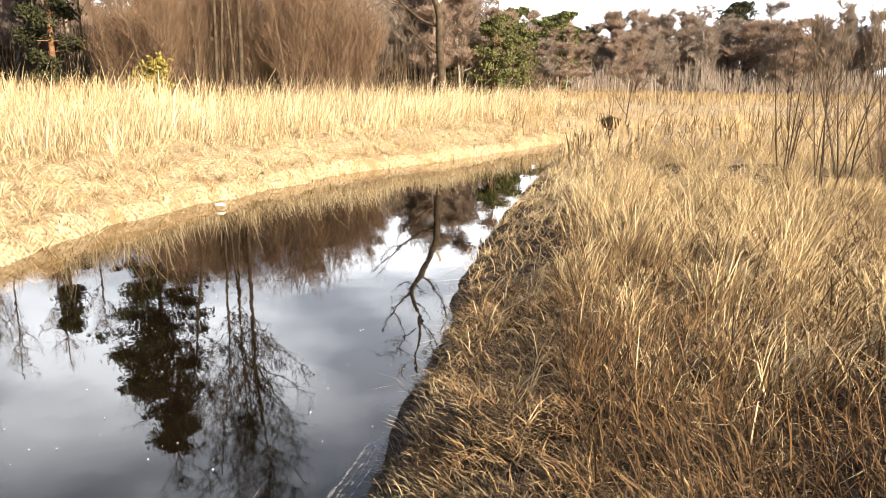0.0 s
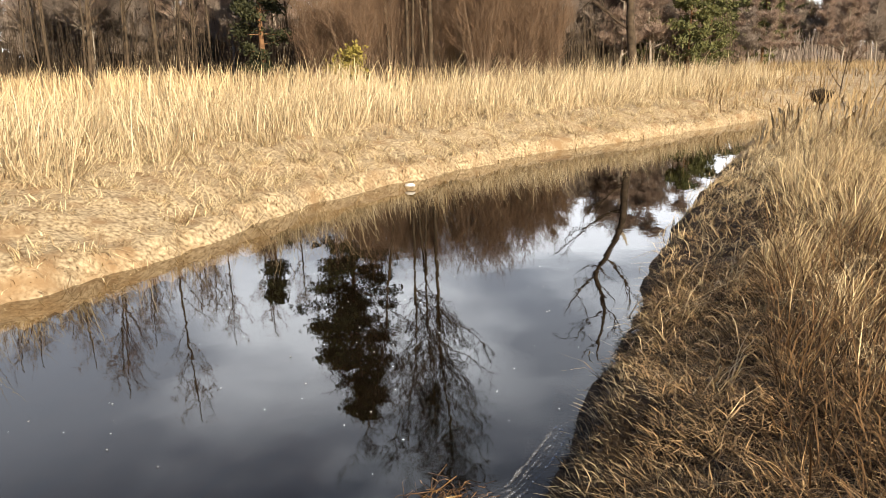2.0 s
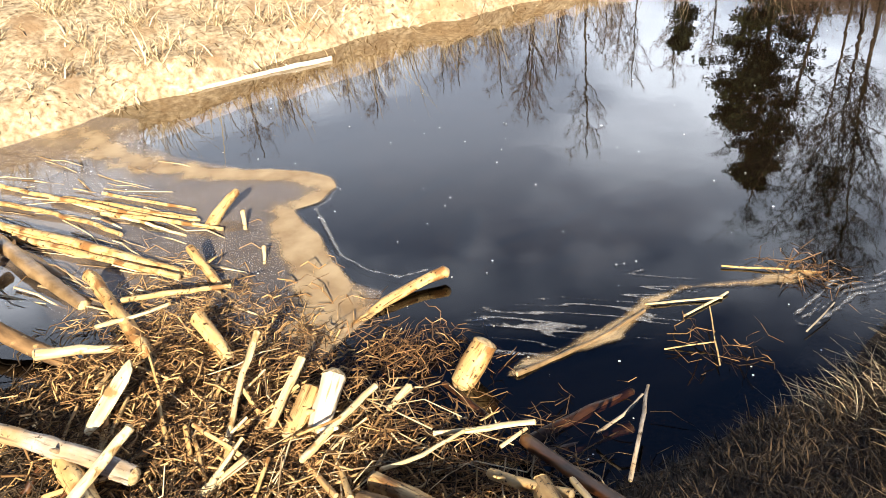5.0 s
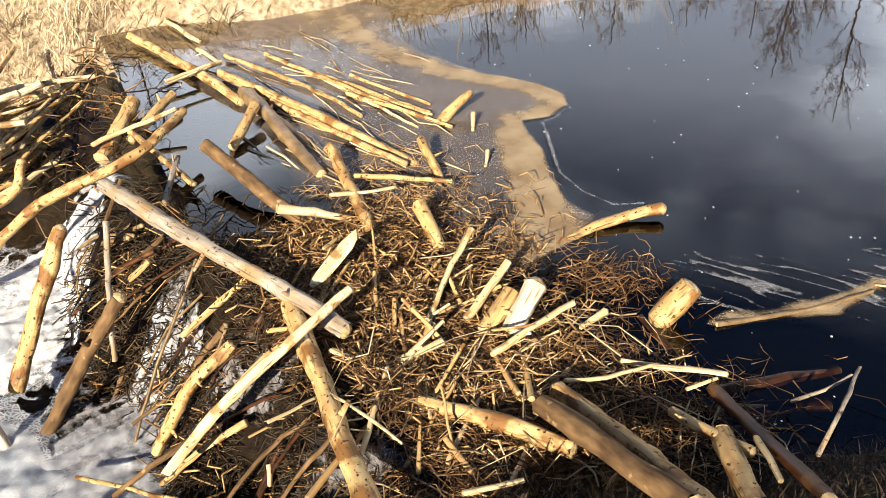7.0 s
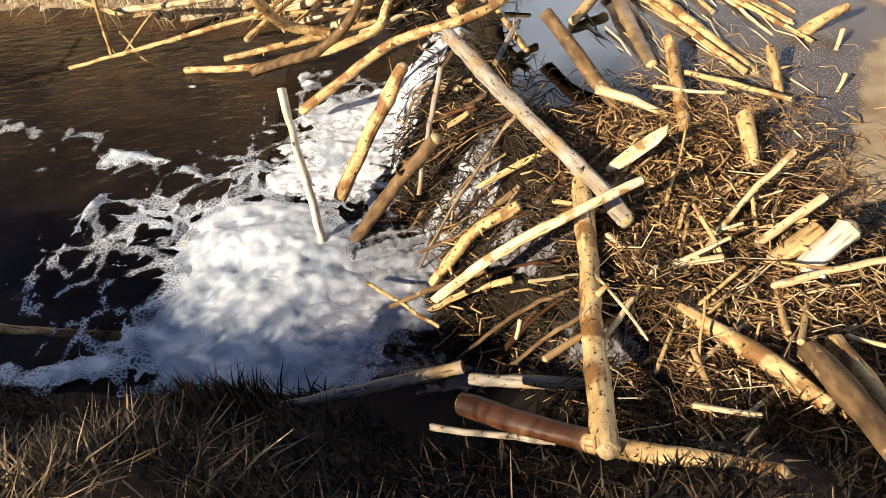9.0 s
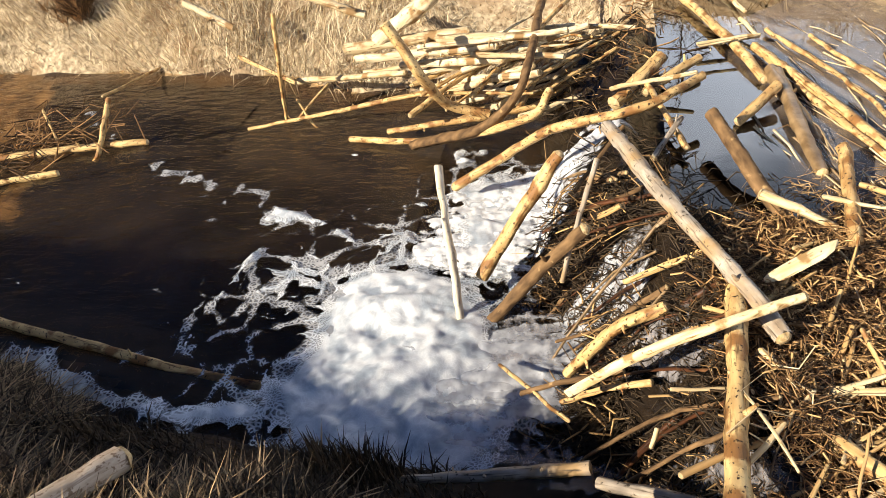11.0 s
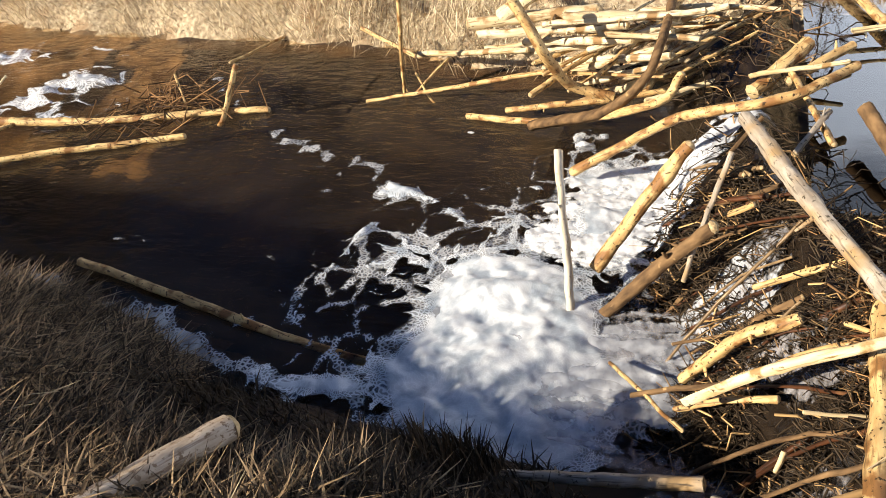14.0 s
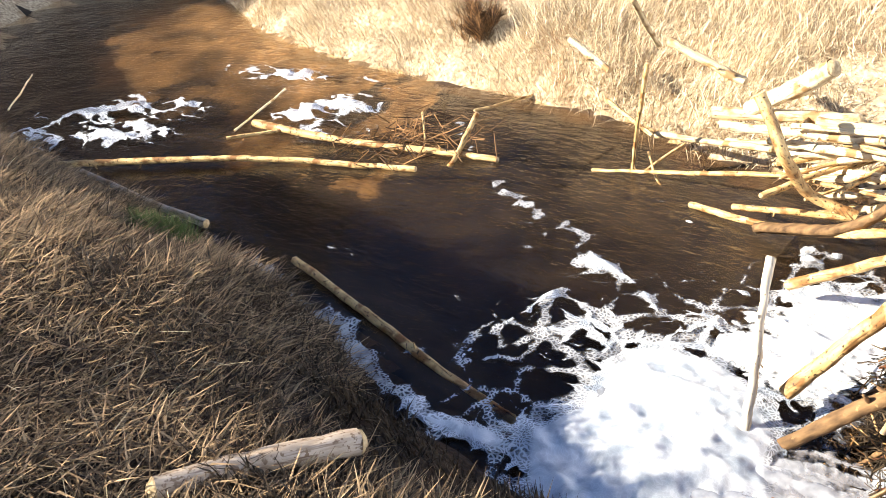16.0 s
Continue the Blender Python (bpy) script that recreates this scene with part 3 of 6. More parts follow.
def water_sheet(name, poly, z, mat, label, cells, swell, grow=0.25):
    """A sheet of water that fills the channel and runs a little into the banks."""
    lo, hi = poly.min(0) - grow, poly.max(0) + grow
    xs, ys = np.arange(lo[0], hi[0], cells), np.arange(lo[1], hi[1], cells)
    X, Y = np.meshgrid(xs, ys)
    keep = inside(X, Y, poly) | (line_distance(X, Y, np.vstack([poly, poly[:1]])) < grow)
    Z = z + swell * (value_noise(X, Y, 1.7, 21) + 0.6 * value_noise(X, Y, 4.3, 22))
    index = -np.ones(X.shape, int)
    index[keep] = np.arange(keep.sum())
    q = np.stack([index[:-1, :-1], index[:-1, 1:], index[1:, 1:], index[1:, :-1]], -1).reshape(-1, 4)
    q = q[(q >= 0).all(1)]
    ob = new(name, fast_mesh(name, np.stack([X[keep], Y[keep], Z[keep]], 1), [q], mat, True))
    ob.visible_shadow = False
    return tagged(ob, label, "water", kind="structure")


near_low = LOWER[(LOWER[:, 0] > -20)]
water_sheet("water_upper", UPPER, 0.0, POOL, "still dark creek water reflecting sky and trees", 0.25, 0.0)
water_sheet("water_lower", near_low, LOW, STREAM, "rippling brown water below the beaver dam", 0.05, 0.006)

# ---------------------------------------------------------------- dam body
rng = np.random.default_rng(11)
dx = np.arange(-6.2, -0.7, 0.05)
dy = np.arange(-1.3, 1.9, 0.05)
DX, DY = np.meshgrid(dx, dy)


def dam_z(x, y):
    u = y - crest_y(x)
    low_side = 0.03 - 0.85 * step01((-u + 0.05) / 0.85)
    pool_side = 0.03 - (0.10 + 0.16 * step01((-2.5 - x) / 0.5)) * step01(u / 0.3) - 0.6 * step01((u - 0.9) / 0.6)
    z = np.where(u < 0, low_side, pool_side) - 0.15 * step01((-2.6 - x) / 0.4) * step01((u + 0.4) / 0.3)
    chute = np.exp(-((x + 3.95) / 0.42) ** 2) * 0.13
    heap = 0.05 * np.exp(-(((x + 1.9) / 0.8) ** 2 + ((y - 0.75) / 0.45) ** 2))
    hollow = 0.30 * np.exp(-(((x + 1.78) / 0.26) ** 2 + ((y - 0.0) / 0.20) ** 2)) + 0.18 * np.exp(-(((x + 2.5) / 0.2) ** 2 + ((y + 0.1) / 0.16) ** 2))
    return z - chute - hollow + heap + 0.05 * value_noise(x, y, 3.1, 31) + 0.03 * value_noise(x, y, 8.0, 32)


DZ = dam_z(DX, DY)
m, n = DX.shape
di = (np.arange(m - 1)[:, None] * n + np.arange(n - 1)[None]).reshape(-1)
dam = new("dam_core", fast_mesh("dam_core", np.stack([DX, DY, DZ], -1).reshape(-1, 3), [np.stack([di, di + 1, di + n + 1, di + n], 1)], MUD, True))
tagged(dam, "wet mud darkened as shade and plant core of the beaver dam", "beaver dam", kind="structure")


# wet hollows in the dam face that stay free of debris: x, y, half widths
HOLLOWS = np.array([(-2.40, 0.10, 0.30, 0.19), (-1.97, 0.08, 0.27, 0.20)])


def debris(name, label, count, centre, spread, length, radius, lift, mat, flat=0.2, heading=None, seed=1, xmin=-9.0, bend=0.09, swing=0.5, above=None):
    r = np.random.default_rng(seed)
    x = centre[0] + r.normal(0, spread[0], count)
    y = centre[1] + r.normal(0, spread[1], count)
    x = np.where(x < xmin, 2 * xmin - x, x)
    gap = (HOLLOWS[:, None, 2:4] ** -2 * (HOLLOWS[:, None, :2] - np.stack([x, y], 1)[None]) ** 2).sum(2).min(0)
    stay = gap > r.uniform(0.0, 1.1, count)
    if above is not None:
        stay &= (y > crest_y(x) + above) | (r.uniform(0, 1, count) < 0.15)
    x, y, count = x[stay], y[stay], int(stay.sum())
    z = np.maximum(dam_z(x, y), np.where(y > crest_y(x), 0.0, -2)) + r.uniform(0, lift, count)
    a = r.uniform(0, 2 * math.pi, count) if heading is None else r.normal(heading, swing, count)
    e = r.normal(0, flat, count)
    d = np.stack([np.cos(a) * np.cos(e), np.sin(a) * np.cos(e), np.sin(e)], 1)
    ln = r.uniform(0.4, 1.3, count)[:, None] * length
    c = np.stack([x, y, z], 1)
    rad = r.uniform(0.5, 1.5, count) * radius
    b1 = c - d * ln * 0.17 + r.normal(0, bend, (count, 3)) * ln
    b2 = c + d * ln * 0.17 + r.normal(0, bend, (count, 3)) * ln
    me = segments_mesh(name, np.concatenate([c - d * ln / 2, b1, b2]), np.concatenate([b1, b2, c + d * ln / 2]),
                       np.concatenate([rad, rad, rad * 0.9]), np.concatenate([rad, rad * 0.9, rad * 0.5]), mat, 3)
    return tagged(new(name, me), label, "plant debris", kind="stuff")


debris("plant_debris", "brown tangle of twigs and stalks heaped on the dam", 8000, (-1.75, 0.72), (0.45, 0.28), 0.15, 0.0016, 0.06, TWIG, 0.3, seed=41, xmin=-2.7, above=0.06)
debris("plant_debris", "orange-brown stalks scattered over the dam heap", 2800, (-1.85, 0.62), (0.46, 0.30), 0.13, 0.0034, 0.07, STALK, 0.3, seed=47, xmin=-2.7, above=0.06)
debris("plant_debris", "brown tangle of twigs along the dam crest", 2600, (-2.1, 0.40), (0.35, 0.15), 0.17, 0.0018, 0.05, TWIG, seed=42, xmin=-2.7, above=0.02)
# The near-black tone paints shade onto the stalks of the dam face.
debris("plant_debris", "rotting stalks on the dam face, darkened as shade", 1500, (-2.1, -0.15), (0.5, 0.25), 0.22, 0.003, 0.04, SHADED_ROTTEN, seed=43)
debris("plant_debris", "orange-brown stalks on the dam face", 110, (-2.2, -0.10), (0.5, 0.22), 0.34, 0.004, 0.06, STALK, 0.3, seed=48)
debris("plant_debris", "brown stalks between the bank and the dam", 3600, (-1.05, 0.75), (0.22, 0.30), 0.18, 0.0017, 0.05, TWIG, seed=44)
debris("plant_debris", "pale straw caught between bank and dam", 260, (-1.25, 0.8), (0.40, 0.30), 0.32, 0.0025, 0.08, STRAW, seed=49)
debris("plant_debris", "loose stalks on the far part of the dam", 70, (-4.9, -0.05), (0.5, 0.15), 0.25, 0.005, 0.05, TWIG, seed=45)
debris("plant_debris", "fine stalks floating at the edge of the heap", 700, (-2.6, 1.0), (0.35, 0.25), 0.15, 0.0018, 0.02, STALK, 0.05, seed=50)
debris("floating_stalks", "pale flattened stalks floating behind the dam", 85, (-3.6, 1.10), (0.60, 0.26), 0.40, 0.0048, 0.02, STRAW, 0.02, heading=0.32, seed=46, bend=0.02, swing=0.16)


debris("plant_debris", "orange stalks caught on the dam face", 90, (-3.0, -0.2), (0.22, 0.16), 0.26, 0.004, 0.05, STALK, 0.3, seed=51)
# Twigs given the black material to put the face's shade into colour.
debris("plant_debris", "twigs on the dam face, darkened as shade", 900, (-3.0, -0.25), (0.35, 0.2), 0.2, 0.003, 0.05, SHADED_ROTTEN, 0.3, seed=52)
debris("plant_debris", "dark wet twigs on the far end of the dam", 150, (-4.6, -0.25), (0.55, 0.22), 0.24, 0.004, 0.05, SHADED_ROTTEN, 0.3, seed=53)
debris("plant_debris", "orange stalks on the far end of the dam", 50, (-4.6, -0.25), (0.5, 0.2), 0.3, 0.004, 0.05, STALK, 0.3, seed=54)
# Shade of the recess painted as black stalks; the lit ones stay orange.
debris("plant_debris", "wet stalks packed in the dam hollow, blackened as shade", 5200, (-2.0, -0.02), (0.34, 0.20), 0.16, 0.0028, 0.05, SHADED_ROTTEN, 0.35, seed=55)
debris("plant_debris", "lit orange stalks in the dark hollow of the dam", 170, (-2.05, -0.02), (0.22, 0.12), 0.22, 0.004, 0.10, STALK, 0.35, seed=56)
for k, (tx, ty, tn) in enumerate([(-1.72, 1.48, 130), (-1.58, 1.62, 60), (-0.75, 2.95, 70), (-0.82, 2.25, 30)]):
    debris("twig_tuft", "small tuft of dark twigs standing in the pool", tn, (tx, ty), (0.09, 0.07), 0.15, 0.0016, 0.05, TWIG, 0.45, seed=57 + k)


# ---------------------------------------------------------------- logs and sticks
log_rng = np.random.default_rng(77)


def end_cone(centre, axis_dir, r, length, mat, name):
    """A gnawed, blunt, faceted cone."""
    pts = [centre, centre + axis_dir * length * 0.45, centre + axis_dir * length * 0.85, centre + axis_dir * length]
    v, q = tube_arrays(pts, [r, r * 0.8, r * 0.45, r * 0.12], 9, 0.06, log_rng)
    cap = np.arange(27, 36)[None]
    return fast_mesh(name, v, [q, cap], mat)


def log(name, label, pts, r0, r1, mat):
    """One log: a slightly crooked, knotty stem and its two gnawed ends."""
    line = smooth_line(pts, 0.05)
    n = len(line)
    mid = line[n // 2].copy()
    t = np.linspace(0, 1, n)
    crook = np.cumsum(log_rng.normal(0, 1, (n, 3)), 0)
    crook -= crook[0] + (crook[-1] - crook[0]) * t[:, None]
    line = line + crook * min(0.009, 0.0022 + 0.16 * r0 / max(6, n)) - mid
    rad = (r0 + (r1 - r0) * t) * (1 + 0.05 * np.sin(t * 9 + log_rng.uniform(0, 6)) + 0.03 * log_rng.standard_normal(n))
    for _ in range(log_rng.integers(0, 3)):
        rad *= 1 + 0.08 * np.exp(-((t - log_rng.uniform(0.15, 0.85)) * np.linalg.norm(line[-1] - line[0]) / (r0 * 1.3)) ** 2)
    turn = Vector(line[-1] - line[0]).to_track_quat("X", "Z").to_matrix().to_4x4()
    line = line @ np.array(turn.to_3x3())
    split = mat in (PALE, WHITE, BLEACH) and r0 < 0.035
    v, q = tube_arrays(line, rad, 7 if split else 12, 0.06 if split else 0.04, log_rng, 0.15 if split else 0.075)
    ob = new(name, fast_mesh(name, v, [q], mat, not split))
    ob.matrix_world = Matrix.Translation(mid) @ turn
    a = (line[0] - line[1]) / np.linalg.norm(line[0] - line[1])
    b = (line[-1] - line[-2]) / np.linalg.norm(line[-1] - line[-2])
    part("gnawed_end", end_cone(line[0], a, rad[0] * 1.005, r0 * log_rng.uniform(0.15, 0.8), CUT, "gnawed_end"), ob, "pale tooth-marked end")
    part("gnawed_end", end_cone(line[-1], b, rad[-1] * 1.005, r1 * log_rng.uniform(0.15, 0.8), CUT, "gnawed_end"), ob, "pale tooth-marked end")
    if r0 > 0.013:
        for _ in range(log_rng.integers(0, 3)):
            k = int(log_rng.integers(n // 5, max(n // 5 + 1, n - n // 5)))
            d = log_rng.normal(0, 1, 3) * np.array([0.5, 1, 1])
            d /= np.linalg.norm(d)
            ln = rad[k] * log_rng.uniform(1.6, 4.0)
            sv, sq = tube_arrays([line[k], line[k] + d * ln * 0.6, line[k] + d * ln + log_rng.normal(0, 0.004, 3)], [rad[k] * 0.42, rad[k] * 0.3, rad[k] * 0.16], 6, 0.05, log_rng)
            part("branch_stub", fast_mesh("branch_stub", sv, [sq, np.arange(12, 18)[None]], mat), ob, "snapped side branch")
    return tagged(ob, label, "stick" if r0 < 0.02 else "log", "sticks of the beaver dam")


log("log", "grey weathered pole lying down across the beaver dam crest", [(-3.21, -0.13, 0.20), (-2.59, 0.13, 0.17), (-2.08, 0.37, 0.14), (-1.87, 0.46, 0.10)], 0.034, 0.03, GREY)
log("log", "peeled tan trunk standing against the beaver dam heap", [(-2.12, 0.34, 0.10), (-1.42, 0.27, 0.12), (-0.91, 0.22, 0.18)], 0.036, 0.034, PEEL)
log("stick", "long pale stripped stick leaning over the dam face", [(-1.88, 0.50, 0.27), (-1.80, 0.25, 0.20), (-1.82, -0.04, 0.00), (-1.85, -0.24, -0.20)], 0.017, 0.0204, PALE)
log("split_stick", "white split stick with pointed ends on the heap", [(-2.72, 0.50, 0.13), (-2.66, 0.64, 0.10), (-2.60, 0.78, 0.05)], 0.022, 0.012, PALE)
log("log", "brown log sliding into the pool behind the dam", [(-3.42, 0.37, 0.15), (-2.98, 0.50, 0.08), (-2.66, 0.64, -0.02)], 0.036, 0.034, BARK)
log("log", "waterlogged tan log half sunk behind the dam", [(-4.18, 0.76, 0.04), (-3.72, 0.80, 0.02), (-3.39, 0.89, -0.04)], 0.04, 0.038, WET)
log("log", "peeled tan log with gnawed ends lodged in the beaver dam", [(-3.85, 0.74, 0.10), (-3.59, 0.52, 0.02)], 0.028, 0.026, PEEL)
log("log", "long peeled log floating behind the dam", [(-4.55, 0.72, 0.04), (-3.66, 1.02, 0.03), (-2.95, 1.27, -0.01)], 0.03, 0.027, PEEL)
log("log", "long peeled log floating behind the dam", [(-5.53, 0.35, 0.05), (-4.76, 0.56, 0.05), (-4.10, 0.72, 0.02)], 0.03, 0.028, PEEL)
log("stick", "pale freshly stripped branch lying on the beaver dam", [(-4.47, 0.38, 0.10), (-4.59, 0.75, 0.10)], 0.0119, 0.0085, PALE)
log("stick", "floating peeled stick behind the dam", [(-4.75, 1.07, 0.02), (-4.02, 1.30, 0.02), (-3.36, 1.58, 0.02)], 0.0136, 0.0085, PEEL)
log("stick", "floating peeled stick behind the dam", [(-4.31, 1.19, 0.02), (-3.60, 1.44, 0.02)], 0.0153, 0.0102, PEEL)
log("stick", "floating peeled stick behind the dam", [(-4.85, 0.83, 0.03), (-4.02, 1.15, 0.02), (-3.56, 1.24, 0.02)], 0.0153, 0.0119, PEEL)
log("stick", "floating peeled stick behind the dam", [(-4.15, 1.25, 0.02), (-3.30, 1.46, 0.00)], 0.0119, 0.0085, PALE)
log("log", "waterlogged tan log half sunk behind the dam", [(-4.14, 0.78, 0.05), (-3.57, 0.79, 0.04), (-3.10, 0.83, 0.00)], 0.034, 0.03, WET)
log("stick", "floating peeled stick behind the dam", [(-4.12, 1.41, 0.02), (-3.50, 1.64, 0.01)], 0.0102, 0.0085, PEEL)
log("log_stump", "short gnawed stump with a white cone end in the pool", [(-3.33, 1.81, 0.10), (-3.31, 1.70, 0.06), (-3.28, 1.59, 0.00)], 0.022, 0.034, PEEL)
log("stick", "pale freshly stripped branch lying on the beaver dam", [(-3.18, 1.74, 0.06), (-3.10, 1.69, 0.00)], 0.0119, 0.0102, PALE)
log("wood_chip", "small white chip of gnawed wood", [(-2.80, 1.60, 0.05), (-2.74, 1.55, 0.00)], 0.011, 0.0068, PALE)
log("log", "peeled tan log with gnawed ends lodged in the beaver dam", [(-3.00, 1.33, 0.10), (-2.74, 1.30, 0.02)], 0.022, 0.02, PEEL)
log("log", "short peeled round log on the debris heap", [(-2.44, 1.04, 0.12), (-2.20, 1.01, 0.06)], 0.03, 0.028, PEEL)
log("log", "peeled tan log with gnawed ends lodged in the beaver dam", [(-3.20, 0.92, 0.08), (-2.74, 0.86, 0.06), (-2.40, 0.81, 0.02)], 0.028, 0.026, PEEL)
log("stick", "pale freshly stripped branch lying on the beaver dam", [(-2.75, 0.75, 0.10), (-2.70, 1.05, 0.07)], 0.0102, 0.0085, PALE)
log("stick", "pale freshly stripped branch lying on the beaver dam", [(-2.88, 0.92, 0.08), (-2.62, 1.30, 0.06)], 0.0119, 0.0102, PEEL)
log("stick", "pale freshly stripped branch lying on the beaver dam", [(-2.06, 1.08, 0.20), (-1.93, 0.90, 0.12), (-1.79, 0.74, 0.06)], 0.0145, 0.0119, PALE)
log("stick", "pale freshly stripped branch lying on the beaver dam", [(-1.85, 1.12, 0.16), (-1.73, 0.87, 0.08)], 0.0161, 0.0136, PALE)
log("stick", "pale freshly stripped branch lying on the beaver dam", [(-1.77, 0.75, 0.08), (-1.60, 0.53, 0.04)], 0.0153, 0.017, PEEL)
log("log", "short white debarked log standing out of the debris", [(-1.70, 1.14, 0.14), (-1.61, 0.98, 0.06)], 0.042, 0.04, WHITE)
log("log", "peeled tan log with gnawed ends lodged in the beaver dam", [(-1.75, 1.07, 0.10), (-1.67, 0.91, 0.05)], 0.034, 0.034, PEEL)
log("stick", "pale freshly stripped branch lying on the beaver dam", [(-1.56, 1.21, 0.13), (-1.52, 0.85, 0.09)], 0.0102, 0.0119, PALE)
log("stick", "pale freshly stripped branch lying on the beaver dam", [(-1.51, 1.32, 0.08), (-1.51, 1.21, 0.05)], 0.011, 0.0085, PALE)
log("log_stump", "gnawed log stump standing in the dark pool", [(-1.40, 1.61, 0.15), (-1.44, 1.51, 0.00)], 0.042, 0.04, PEEL)
log("log", "tapered floating log catching a strip of scum", [(-1.95, 1.97, 0.05), (-2.01, 1.77, 0.03), (-2.04, 1.41, -0.02)], 0.028, 0.016, PEEL)
log("stick", "thin white stick reaching over the pool", [(-1.05, 1.44, 0.10), (-1.17, 1.34, 0.08), (-1.30, 1.22, 0.06)], 0.0102, 0.0102, PALE)
log("log", "thick brown bark-covered log leaning on the bank", [(-1.22, 0.84, 0.13), (-0.93, 0.87, 0.20), (-0.63, 0.86, 0.32)], 0.036, 0.036, BARK)
log("log", "thick peeled log leaning on the bank", [(-1.26, 0.93, 0.11), (-0.95, 0.95, 0.18), (-0.61, 0.91, 0.30)], 0.032, 0.03, PEEL)
log("log", "long peeled log buried in the debris heap", [(-1.77, 0.37, 0.03), (-1.49, 0.55, 0.05), (-1.24, 0.74, 0.08), (-1.05, 0.84, 0.10)], 0.03, 0.028, PEEL)
log("stick", "pale freshly stripped branch lying on the beaver dam", [(-1.80, 0.38, 0.10), (-1.67, 0.53, 0.05)], 0.0161, 0.0136, PALE)
log("stick", "pale freshly stripped branch lying on the beaver dam", [(-1.65, 0.73, 0.10), (-1.67, 0.51, 0.06)], 0.0153, 0.0119, PALE)
log("stick", "peeled tan log with gnawed ends lodged in the beaver dam", [(-1.36, 0.68, 0.00), (-1.25, 0.56, -0.05)], 0.022, 0.02, PEEL)
log("stick", "pale freshly stripped branch lying on the beaver dam", [(-1.01, 1.17, 0.12), (-0.74, 1.20, 0.20)], 0.017, 0.0153, PEEL)
log("log", "reddish wet branch reaching from bank to pool", [(-1.05, 1.39, 0.06), (-0.66, 1.26, 0.20), (-0.50, 1.17, 0.30)], 0.022, 0.02, RED)
log("log", "peeled tan log with gnawed ends lodged in the beaver dam", [(-0.85, 1.21, 0.15), (-0.59, 1.04, 0.25)], 0.034, 0.034, PEEL)
log("stick", "reddish stick sunk in the pool", [(-1.49, 1.47, 0.00), (-1.26, 1.44, -0.00)], 0.0119, 0.0119, RED)
log("log", "sunken rust-brown log under the pool surface", [(-1.07, 1.45, -0.014), (-0.95, 1.87, -0.022)], 0.03, 0.02, RED)
log("log", "wet reddish log at the foot of the bank", [(-1.23, -0.15, -0.02), (-1.09, 0.03, 0.05), (-0.96, 0.23, 0.12)], 0.034, 0.03, RED)
log("log", "peeled log lying on the bank edge", [(-0.97, 0.18, 0.13), (-0.87, 0.41, 0.18), (-0.79, 0.60, 0.22)], 0.026, 0.026, PEEL)
log("log", "bleached pole washed over by the outflow", [(-1.57, -0.84, -0.42), (-1.59, -0.53, -0.38), (-1.60, -0.15, -0.30)], 0.017, 0.0238, GREY)
log("log", "bleached pole washed over by the outflow", [(-1.51, -0.12, -0.26), (-1.33, 0.27, -0.10)], 0.022, 0.02, GREY)
log("stick", "grey stick at the foot of the bank", [(-1.21, -0.25, -0.10), (-1.05, 0.11, 0.02)], 0.0102, 0.0102, GREY)
log("log", "speckled log leaning down the dam face", [(-2.88, -0.74, -0.48), (-3.01, -0.56, -0.20), (-3.11, -0.35, 0.10)], 0.034, 0.03, PEEL)
log("log", "brown log leaning down the dam face", [(-2.67, -0.68, -0.60), (-2.67, -0.45, -0.30), (-2.63, -0.21, 0.00)], 0.032, 0.03, BARK)
log("stick", "thin grey stick on the dam face", [(-2.96, -0.17, 0.16), (-2.81, -0.23, 0.02), (-2.57, -0.31, -0.25)], 0.0119, 0.0102, GREY)
log("log", "peeled tan log with gnawed ends lodged in the beaver dam", [(-2.15, 0.11, -0.02), (-2.15, -0.09, -0.15), (-2.20, -0.27, -0.45)], 0.024, 0.022, PEEL)
log("stick", "pale freshly stripped branch lying on the beaver dam", [(-2.41, 0.26, 0.06), (-2.42, -0.04, -0.12)], 0.0153, 0.0136, PEEL)
log("stick", "pale freshly stripped branch lying on the beaver dam", [(-2.04, 0.29, 0.02), (-2.02, 0.05, -0.12)], 0.0136, 0.0119, PEEL)
log("stick", "pale freshly stripped branch lying on the beaver dam", [(-1.93, 0.06, -0.20), (-1.96, -0.11, -0.28), (-1.99, -0.28, -0.40)], 0.0136, 0.0119, PEEL)
log("stick", "dark stick jammed in the dam face", [(-1.98, -0.04, -0.20), (-2.07, -0.45, -0.45)], 0.0119, 0.0102, BARK)
log("stick", "pale freshly stripped branch lying on the beaver dam", [(-2.28, -0.57, -0.50), (-1.85, -0.24, -0.35)], 0.0085, 0.0085, PEEL)
log("stick", "short white peg of wood in the shade", [(-1.58, 0.06, -0.05), (-1.54, 0.04, -0.10)], 0.0076, 0.0076, PALE)
log("stick", "pale freshly stripped branch lying on the beaver dam", [(-1.86, 0.40, 0.04), (-1.69, 0.52, 0.05)], 0.017, 0.0153, PALE)
log("stick", "dark stick jammed in the dam face", [(-3.50, -0.05, 0.05), (-3.17, -0.29, -0.15)], 0.0102, 0.0085, BARK)
log("stick", "pale freshly stripped branch lying on the beaver dam", [(-2.82, -0.06, -0.00), (-2.84, -0.17, -0.08)], 0.0119, 0.0119, PEEL)
log("pole", "bright white debarked pole standing in the foam", [(-3.18, -0.97, 0.00), (-2.88, -0.88, -0.28), (-2.60, -0.80, -0.60)], 0.021, 0.02, WHITE)
